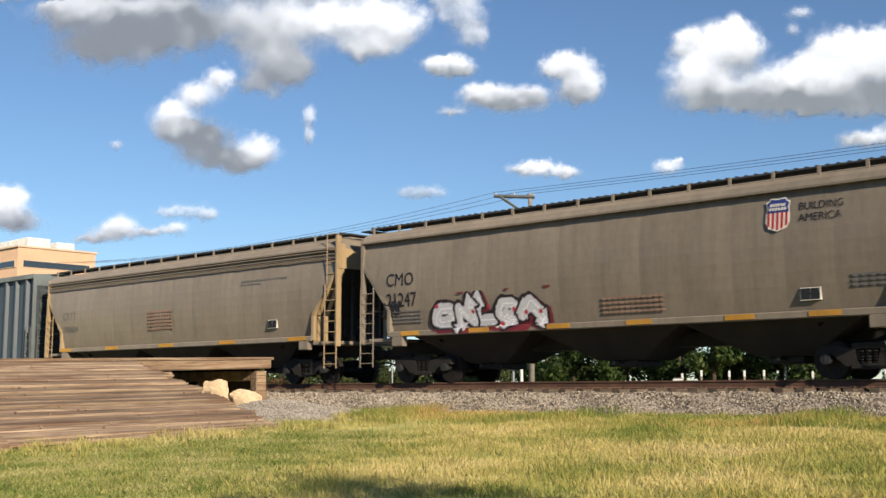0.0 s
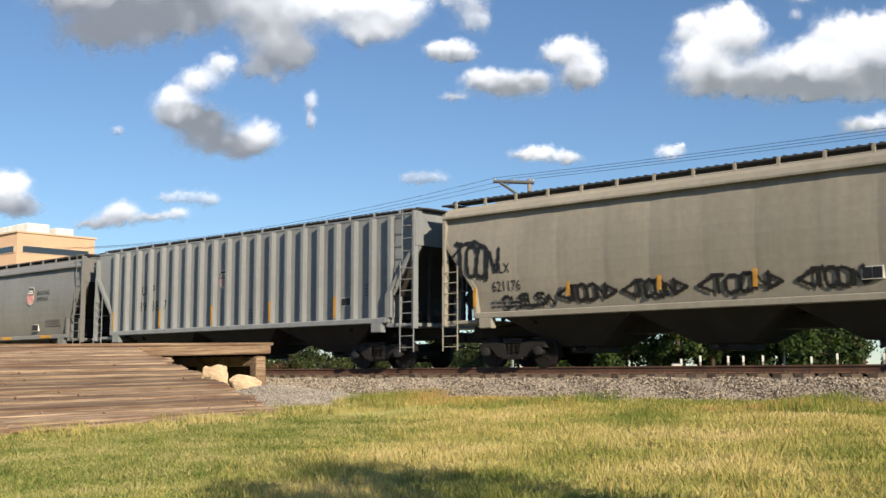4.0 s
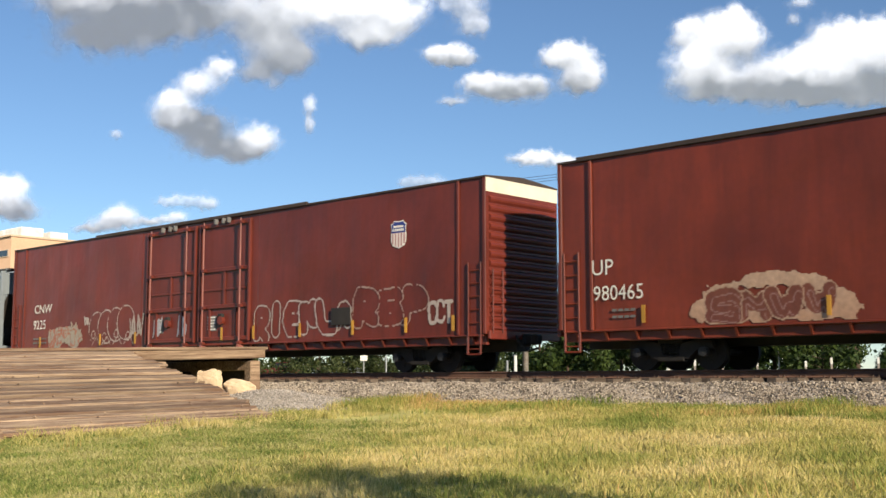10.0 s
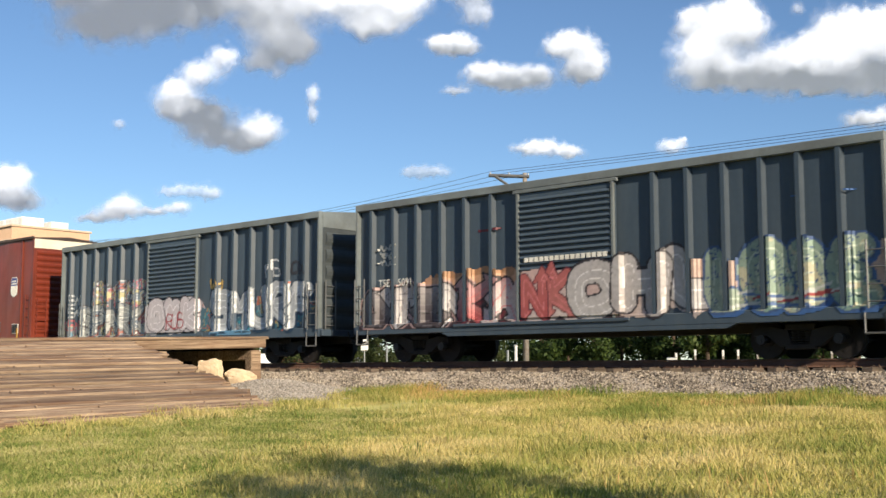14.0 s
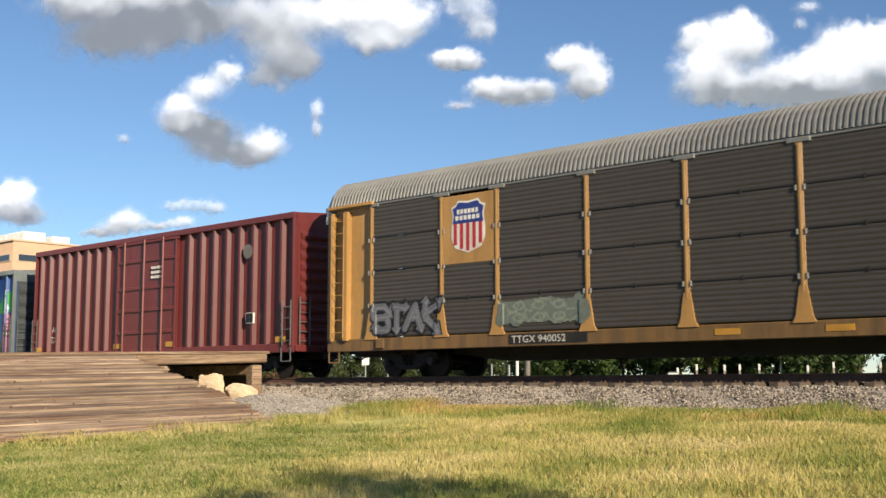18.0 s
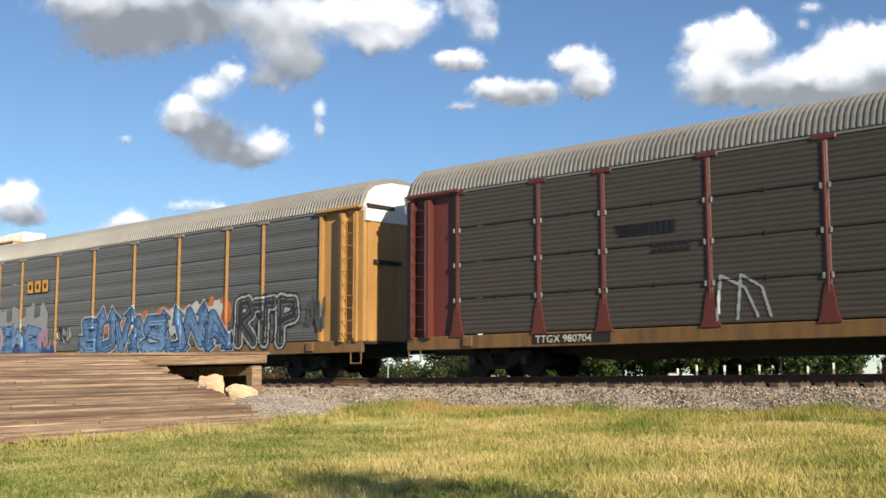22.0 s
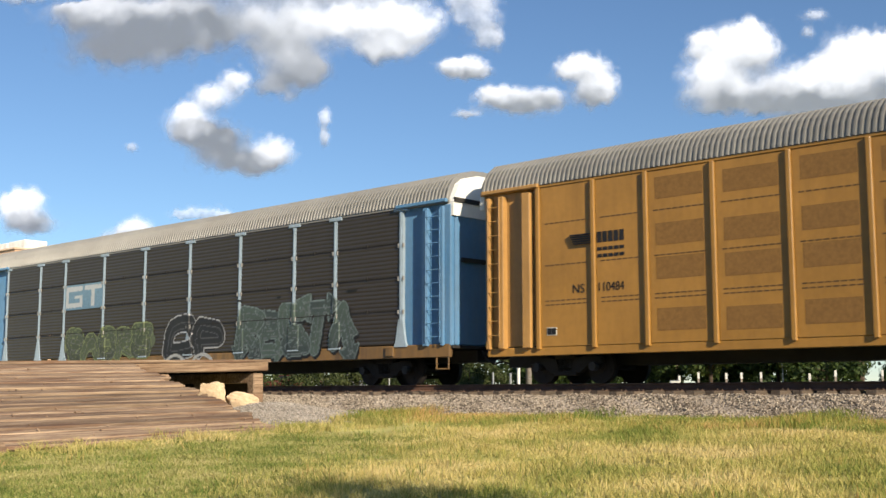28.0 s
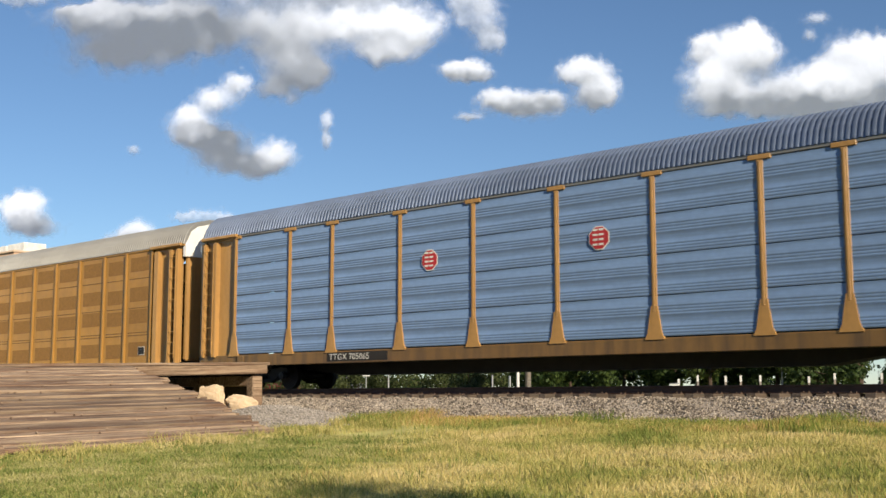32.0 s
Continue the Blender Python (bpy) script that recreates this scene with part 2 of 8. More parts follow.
leaf_mats = [island_mix("leaf_" + n, c, rough=0.6, patch=0.35, amount=0.3, translucent=0.3) for n, c in (
    ("deep", [(0.016, 0.032, 0.009), (0.036, 0.064, 0.016), (0.07, 0.105, 0.024)]),
    ("fresh", [(0.025, 0.05, 0.012), (0.056, 0.092, 0.022), (0.11, 0.14, 0.04)]),
    ("dusty", [(0.03, 0.044, 0.015), (0.058, 0.08, 0.026), (0.10, 0.115, 0.045)]))]
pole_mat = wood("grey_pole", (0.34, 0.31, 0.275), (0.18, 0.155, 0.13), 0.1)
wire_mat = surface("wire", (0.05, 0.05, 0.055), 0.5, metal=0.4)
galv_mat = surface("galvanised_steel", (0.42, 0.43, 0.43), 0.45, metal=0.7, var=0.1)
white_mat = surface("white_paint", (0.78, 0.77, 0.73), 0.55, var=0.06, grime=0.3)
tan_mat = surface("tan_render", (0.64, 0.43, 0.29), 0.9, var=0.06, scale=0.2, bump=0.2)
tan2_mat = surface("pale_render", (0.60, 0.46, 0.34), 0.9, var=0.06, scale=0.2)
glass_mat = surface("dark_glass", (0.03, 0.04, 0.05), 0.12, var=0.1, spec=0.8)


BEHIND = [(28, -0.78), (33, -1.17), (42, -1.17), (48, -0.25), (60, 0.08), (120, 0.42)]


def ground_z(x, y):
    """The field climbs to the foot of the ballast; behind the track the land climbs on."""
    if y < 22:
        return max(-2.3, -1.78 + y / 22)
    if y < 28:
        return -0.78
    # a sunk road, then the land climbs on
    for (ya, za), (yb, zb) in zip(BEHIND, BEHIND[1:]):
        if y <= yb:
            return za + (zb - za) * (y - ya) / (yb - ya)
    return BEHIND[-1][1]


# ---- ground ----
xs = [-1200, -400, -150, -70] + [-60 + i for i in range(0, 75)] + [30, 80, 200, 500, 1200]
ys = [-500, -100, -20] + [i * 0.8 - 4 for i in range(0, 33)] + [24.5, 28, 33, 38, 42, 45, 48, 54, 60, 80, 100, 120, 200, 500, 2500]
g = Geo()
rows = []
for y in ys:
    rows.append([(x, y, ground_z(x, y) + (0.02 * noise.noise((x * 0.35, y * 0.35, 0)) - 0.03 if -5 < y < 22 else 0)) for x in xs])
g.skin(rows)
tagged(part("ground", g, soil_mat, smooth=True), "dry brown soil under patchy mown grass", "ground", kind="structure")

# a road behind the track, with its kerb
g = Geo()
g.prism([(80, 0.02 + 0.2), (92, 0.3), (92, 0.0), (80, -0.1)], "x", -400, 300)
g.prism([(34.5, -1.13), (41.8, -1.13), (41.8, -1.37), (34.5, -1.37)], "x", -400, 300)
g.prism([(44.6, -0.42), (49.4, -0.14), (49.4, -0.6), (44.6, -0.9)], "x", -400, 300)
tagged(part("road", g, asphalt_mat), "grey asphalt road behind the railway", "road", kind="structure")


def scatter(n, x0, x1, y0, y1, height, width, lean, mat, name, label, seed, keep=None, tall=None):
    """Grass: narrow bent blades, two triangles and a tip each, in one mesh."""
    r = np.random.default_rng(seed)
    x, y = r.uniform(x0, x1, n), r.uniform(y0, y1, n)
    if keep is not None:
        k = keep(x, y, r)
        x, y = x[k], y[k]
        n = len(x)
    z = np.clip(-1.78 + y / 22, -2.3, -0.78) - 0.03
    h = height * r.uniform(0.5, 1.4, n)
    if tall is not None:
        h = h * tall(x, y)
    a = r.uniform(0, 2 * np.pi, n)
    w = width * r.uniform(0.7, 1.4, n)
    lx, ly = np.cos(a) * w / 2, np.sin(a) * w / 2
    b = r.uniform(0, 2 * np.pi, n)
    s = lean * r.uniform(0.2, 1.6, n) * h
    dx, dy = np.cos(b) * s, np.sin(b) * s
    v = np.stack([np.stack([x - lx, y - ly, z], 1), np.stack([x + lx, y + ly, z], 1),
                  np.stack([x + lx * 0.7 + dx * 0.4, y + ly * 0.7 + dy * 0.4, z + h * 0.6], 1),
                  np.stack([x - lx * 0.7 + dx * 0.4, y - ly * 0.7 + dy * 0.4, z + h * 0.6], 1),
                  np.stack([x + dx, y + dy, z + h], 1)], 1).reshape(-1, 3)
    i = np.arange(n)[:, None] * 5
    faces = (i + np.array([[0, 1, 2, 3]])).tolist() + (i + np.array([[3, 2, 4]])).tolist()
    me = bpy.data.meshes.new(name)
    me.from_pydata(v.tolist(), [], faces)
    me.materials.append(mat)
    me.update()
    return tagged(new(name, me), label, "grass", kind="stuff")


def in_sight(x, y):
    """The wedge of field before the camera."""
    a = np.degrees(np.arctan2(-x, y))
    return (a > 20) & (a < 67) & (np.hypot(x, y) > 8.5)


def off_ramp(x, y):
    return ~((x < -20.2) & (y > 9.7) & (y < 16.6)) & ~((x < -22.2) & (y > 15.5) & (y < 21.5))


def lawn_side(x, y):
    """1 on the shorn green lawn near the camera's left, 0 on the straw-coloured meadow."""
    return np.clip(((-x - 9.5) - (y - 6) * 0.62) / 2.2 + 0.5, 0, 1)


def clumpy(x, y):
    """Taller and shorter patches of grass a hand to a metre across."""
    a = np.sin(x * 2.3 + 1.7 * np.sin(y * 1.9)) * np.sin(y * 3.1 + 1.3 * np.sin(x * 1.7))
    b = np.sin(x * 7.1 + 2 * np.sin(y * 5.3)) * np.sin(y * 8.3 + 2 * np.sin(x * 4.1))
    return 0.45 + 0.75 * np.clip(0.5 + 0.5 * a, 0, 1) + 0.75 * np.clip(b, 0, 1) ** 2


scatter(250000, -24, -2.5, 5.5, 22.2, 0.085, 0.0125, 0.75, grass_mat, "meadow_grass", "straw-yellow and green uneven meadow grass", 3,
        keep=lambda x, y, r: in_sight(x, y) & off_ramp(x, y) & (r.random(len(x)) > lawn_side(x, y)), tall=clumpy)
scatter(270000, -24, -6, 4.5, 16, 0.055, 0.0155, 0.8, lawn_mat, "lawn_grass", "short green lawn grass with dry blades", 4,
        keep=lambda x, y, r: in_sight(x, y) & off_ramp(x, y) & (r.random(len(x)) < lawn_side(x, y)), tall=clumpy)
scatter(40000, -26, -2.5, 19.3, 22.5, 0.17, 0.014, 0.5, verge_mat, "verge_grass", "tall green and rusty grass along the ballast", 5,
        keep=lambda x, y, r: off_ramp(x, y) & (r.random(len(x)) < 0.35 + 0.65 * (np.sin(x * 0.9) * np.sin(x * 0.37 + 1) > -0.1)),
        tall=lambda x, y: 0.6 + 0.9 * np.clip(np.sin(x * 0.55 + 0.4) * np.sin(x * 1.7), 0, 1))
scatter(16000, -21.4, -18.4, 9.6, 19.5, 0.19, 0.012, 0.6, grass_mat, "ramp_foot_grass", "tall dry grass at the foot of the ramp", 6,
        keep=lambda x, y, r: r.random(len(x)) < 0.25 + 0.75 * (np.sin(y * 2.3 + x) * np.sin(y * 5.1 + x * 3) > 0.0) * np.clip((-x - 18.2) / 1.2, 0, 1),
        tall=lambda x, y: 0.55 + 0.75 * np.clip(np.sin(y * 1.9 + 1) * np.sin(y * 4.3), 0, 1))
scatter(15000, -19, -3, 8, 20, 0.16, 0.012, 0.5, verge_mat, "weed_tufts", "darker green weed tufts in the meadow", 7,
        keep=lambda x, y, r: in_sight(x, y) & (np.sin(x * 2.1 + 2 * np.sin(y * 1.3)) * np.sin(y * 2.6 + x) > 0.72))

# ---- track ----
g = Geo()
g.skin([[(x, y, z) for x in (-700, -60, 20, 800)] for y, z in ((21.7, -0.86), (23.15, -0.315), (26.0, -0.315), (27.6, -0.86))])
tagged(part("ballast_bed", g, bed_mat), "grey crushed stone railway ballast bed", "ballast", kind="structure")


def stones(n, x0, x1, place, size, mat, name, label, seed):
    """Crushed stones: small skewed double pyramids in one mesh."""
    r = np.random.default_rng(seed)
    x = r.uniform(x0, x1, n)
    p = place(x, r)
    s = size * r.uniform(0.55, 1.5, n)
    base = np.array([(1, 0, 0), (0, 1, 0), (-1, 0, 0), (0, -1, 0), (0, 0, 0.8), (0, 0, -0.8)])
    v = base[None] * s[:, None, None] * r.uniform(0.6, 1.3, (n, 6, 1)) + r.normal(0, 0.18, (n, 6, 3)) * s[:, None, None]
    a = r.uniform(0, 2 * np.pi, n)
    c, d = np.cos(a)[:, None], np.sin(a)[:, None]
    v = np.stack([v[..., 0] * c - v[..., 1] * d, v[..., 0] * d + v[..., 1] * c, v[..., 2]], 2) + p[:, None]
    f = np.array([(0, 1, 4), (1, 2, 4), (2, 3, 4), (3, 0, 4), (1, 0, 5), (2, 1, 5), (3, 2, 5), (0, 3, 5)])
    faces = (np.arange(n)[:, None, None] * 6 + f[None]).reshape(-1, 3)
    me = bpy.data.meshes.new(name)
    me.from_pydata(v.reshape(-1, 3).tolist(), [], faces.tolist())
    me.materials.append(mat)
    me.update()
    return tagged(new(name, me), label, "stones", kind="stuff")


def slope_place(x, r):
    y = r.uniform(21.5, 23.9, len(x))
    z = np.where(y < 23.15, -0.86 + (y - 21.7) / 1.45 * 0.545, -0.315) + r.uniform(-0.01, 0.035, len(x)) + 0.02 * np.sin(x * 3 + y * 5)
    return np.stack([x, y, z], 1)


def mound_z(x, y):
    return -1.78 + y / 22 - 0.05 + 0.46 * np.exp(-((x + 24.6) / 1.75) ** 2 - ((y - 19.3) / 2.0) ** 2)


def mound_place(x, r):
    y = r.uniform(16.6, 21.6, len(x))
    return np.stack([x, y, mound_z(x, y) + 0.01], 1)


stones(82000, -36, -3.5, slope_place, 0.0225, stone_mat, "ballast_stones", "loose grey and tan crushed ballast stones", 11)
g = Geo()
g.skin([[(x, y, float(mound_z(x, y))) for x in np.linspace(-30, -21.4, 24)] for y in np.linspace(16.55, 22.2, 14)])
tagged(part("gravel_patch", g, gravelbed_mat, smooth=True), "pale gravel heap between ramp and track", "gravel", kind="structure")
stones(15000, -27, -21.2, mound_place, 0.020, gravel_mat, "gravel_stones", "fine pale gravel beside the ramp", 12)

track = thing("track", "rusty steel railway track on timber ties", "railway track", kind="structure")
RAIL = [(-0.07, -0.185), (0.07, -0.185), (0.07, -0.172), (0.012, -0.15), (0.012, -0.05), (0.036, -0.035), (0.036, -0.004), (0.03, 0.0),
        (-0.03, 0.0), (-0.036, -0.004), (-0.036, -0.035), (-0.012, -0.05), (-0.012, -0.15), (-0.07, -0.172)]
for side in (-0.755, 0.755):
    g = Geo()
    g.prism([(TRACK_Y + side + a, z) for a, z in RAIL], "x", -700, 800)
    rail = part("rail", g, rail_mat, track)
    g = Geo()
    g.box(-700, TRACK_Y + side - 0.024, 0.0, 800, TRACK_Y + side + 0.024, 0.0025)
    part("rail_head", g, railhead_mat, rail, "worn bright running surface")
tie_me = Geo().box(-0.115, -1.3, -0.36, 0.115, 1.3, -0.19, 0.012).made("tie", tie_mat)
plate = Geo().box(-0.1, -0.19, -0.19, 0.1, 0.19, -0.172, 0.004)
for sx in (-0.06, 0.06):
    for sy in (-0.09, 0.09):
        plate.rod((sx, sy, -0.175), (sx, sy, -0.135), 0.022, 6)
plate_me = plate.made("tie_plate", plate_mat)
for i in range(88):
    tie = part("tie", tie_me, None, track, at=pose(-46 + i * 0.53 + random.uniform(-0.03, 0.03), TRACK_Y, random.uniform(-0.012, 0.012), 0, 0, random.uniform(-1, 1)))
    part("tie_plate", plate_me, None, tie, at=pose(0, -0.755, 0.001))

# ---- timber ramp ----
ramp = thing("loading_ramp", "weathered grey-brown timber loading ramp on posts", "ramp",
             Matrix.Translation((0, 16.5, 0)) @ pose(0, 0, 0, 1.3) @ Matrix.Translation((0, -16.5, 0)))
R0, R1 = (-20.33, -1.05), (-26.65, 0.56)
along = math.hypot(R1[0] - R0[0], R1[1] - R0[1])
tilt = math.degrees(math.atan2(R1[1] - R0[1], R0[0] - R1[0]))
PLANKS = 24
# near-black: the shade of the void under the deck, put into the colour
void_mat = wood("shade_dark_board", (0.05, 0.035, 0.025), (0.015, 0.01, 0.008))
for i in range(PLANKS):
    w = along / PLANKS
    s = (i + 0.5) * w
    px, pz = R0[0] + (R1[0] - R0[0]) * s / along, R0[1] + (R1[1] - R0[1]) * s / along
    l0, l1 = 9.9 + random.uniform(-0.12, 0.12), 16.5 + random.uniform(-0.16, 0.16)
    k = random.uniform(0.014, 0.05) + (0.025 if i < 8 and i % 3 == 0 else 0)
    g = Geo().box(-w / 2 + k / 2, l0 - 13.2, -0.11, w / 2 - k / 2, l1 - 13.2, random.uniform(-0.04, 0.03), random.uniform(0.014, 0.04))
    # splinters and a split end
    for _ in range(2 if i < 12 else 1):
        q, e = random.uniform(-w / 2, w / 2 - 0.05), l1 - 13.2 + random.uniform(0.03, 0.16)
        g.box(q, l1 - 13.3, -0.08, q + random.uniform(0.03, 0.07), e, random.uniform(-0.05, 0.0), 0.008)
    for _ in range(3):
        q = random.uniform(-3, 3)
        g.rod((random.uniform(-0.08, 0.08), q, -0.01), (0, q, 0.014), 0.016, 6)
    part("plank", g, plank_mat, ramp, at=pose(px, 13.2, pz, 0, tilt + random.uniform(-2.2, 2.2), random.uniform(-0.2, 0.2)))
for y in (10.3, 13.2, 16.2):
    g = Geo()
    g.prism([(R0[0] - 0.2, R0[1] - 0.16), (R1[0], R1[1] - 0.13), (R1[0], R1[1] - 0.42), (R0[0] - 0.2, R0[1] - 0.34)], "y", y - 0.14, y + 0.14)
    part("stringer", g, beam_mat, ramp)
for i in range(14):
    x = -26.95 - i * 0.36
    g = Geo().box(-0.172, -5.6, -0.11, 0.172, 5.6, random.uniform(-0.01, 0.012), 0.014)
    part("deck_plank", g, plank_mat, ramp, at=pose(x - 0.2, 15.45 + random.uniform(-0.05, 0.05), 0.575, 0, 0, random.uniform(-0.15, 0.15)))
part("edge_beam", Geo().box(-0.15, -5.55, -0.14, 0.15, 5.55, 0.14, 0.03), beam_mat, ramp, "split grey-brown edge beam", at=pose(-26.86, 15.5, 0.40, 0.5, 0, 0))
part("cap_board", Geo().box(-0.17, -5.6, -0.04, 0.17, 5.6, 0.04, 0.012), plank_mat, ramp, at=pose(-26.83, 15.52, 0.575, 0.2, 0, 0.3))
# back, side and header boards painted dark to stand for the shade below
part("back_board", Geo().box(-2.55, -0.04, -0.8, 2.55, 0.04, 0.62, 0.01), void_mat, ramp, at=pose(-29.75, 20.96, -0.25))
part("side_board", Geo().box(-0.04, -5.4, -0.8, 0.04, 5.4, 0.62, 0.01), void_mat, ramp, at=pose(-32.45, 15.5, -0.25))
part("header_board", Geo().box(-0.03, -3.2, -0.5, 0.03, 3.2, 0.3, 0.01), void_mat, ramp, at=pose(-26.95, 13.2, 0.2))
part("cross_beam", Geo().box(-3.0, -0.15, -0.15, 3.0, 0.15, 0.15, 0.03), beam_mat, ramp, at=pose(-29.9, 20.75, 0.10))
for x in (-26.95, -29.6, -32.2):
    for y in (20.75, 17.6, 11):
        part("post", Geo().box(-0.17, -0.17, -0.72, 0.17, 0.17, 0.55, 0.03), beam_mat, ramp, at=pose(x, y, -0.31, 0, 0, random.uniform(-4, 4)))
g = Geo().rod((0, -0.16, 0), (0, 0.16, 0), 0.34, 20)
part("log_end", g, beam_mat, ramp, "dark charred log at the ramp's foot", at=pose(-20.35, 9.72, -1.25, 0, 0, 8))


def boulder(name, label, x, y, z, sx, sy, sz, seed, turn):
    bm = bmesh.new()
    bmesh.ops.create_icosphere(bm, subdivisions=4, radius=1)
    for v in bm.verts:
        p = v.co.copy()
        q = Vector([math.copysign(abs(c) ** 0.72, c) for c in p])
        n1 = noise.noise(p * 1.3 + Vector((seed, 0, 0)))
        n2 = noise.noise(p * 4 + Vector((seed, 5, 0)))
        v.co = Vector((q.x * sx, q.y * sy, q.z * sz)) * (0.95 + 0.42 * n1 + 0.12 * n2)
    me = bpy.data.meshes.new(name)
    bm.to_mesh(me)
    bm.free()
    me.materials.append(rock_mat)
    ob = new(name, me)
    ob.matrix_basis = pose(x, y, z, 0, 6, turn)
    return tagged(ob, label, "rock", "rocks by the ramp")


boulder("boulder", "pale tan limestone boulder leaning at the ramp", -25.25, 18.05, -0.31, 0.34, 0.34, 0.36, 3.1, 28)
boulder("boulder", "flat-topped tan limestone block beside the post", -25.2, 18.92, -0.50, 0.36, 0.50, 0.26, 7.7, 12)

# ---- clouds: soft-edged cumulus, far off, drifting slowly to the right ----
cloud_mat, nt, bs = nodes_of("cloud")
N, L = nt.nodes, nt.links
N.remove(bs)
dens = N.new("ShaderNodeAttribute")
dens.attribute_name = "cloud_depth"
co = N.new("ShaderNodeTexCoord")
wisp = N.new("ShaderNodeTexNoise")
wisp.inputs["Scale"].default_value, wisp.inputs["Detail"].default_value, wisp.inputs["Roughness"].default_value = 0.05, 6, 0.55
L.new(co.outputs["Object"], wisp.inputs["Vector"])
fray = N.new("ShaderNodeMath")
fray.operation = "MULTIPLY_ADD"
fray.inputs[1].default_value, fray.inputs[2].default_value = 0.9, -0.45
L.new(wisp.outputs["Fac"], fray.inputs[0])
total = N.new("ShaderNodeMath")
total.operation = "ADD"
L.new(dens.outputs["Fac"], total.inputs[0])
L.new(fray.outputs[0], total.inputs[1])
edge = N.new("ShaderNodeMapRange")
edge.interpolation_type = "SMOOTHSTEP"
edge.inputs["From Min"].default_value, edge.inputs["From Max"].default_value = -0.10, 1.30
L.new(total.outputs[0], edge.inputs["Value"])
dif = N.new("ShaderNodeBsdfDiffuse")
dif.inputs["Color"].default_value = (0.66, 0.73, 0.90, 1)
tra = N.new("ShaderNodeBsdfTranslucent")
tra.inputs["Color"].default_value = (0.66, 0.73, 0.90, 1)
soft = N.new("ShaderNodeMixShader")
soft.inputs[0].default_value = 0.19
L.new(dif.outputs[0], soft.inputs[1])
L.new(tra.outputs[0], soft.inputs[2])
clear = N.new("ShaderNodeBsdfTransparent")
mixs = N.new("ShaderNodeMixShader")
L.new(edge.outputs["Result"], mixs.inputs[0])
L.new(clear.outputs[0], mixs.inputs[1])
L.new(soft.outputs[0], mixs.inputs[2])
L.new(mixs.outputs[0], N["Material Output"].inputs["Surface"])

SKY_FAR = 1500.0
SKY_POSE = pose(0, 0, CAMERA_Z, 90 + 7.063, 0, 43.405)
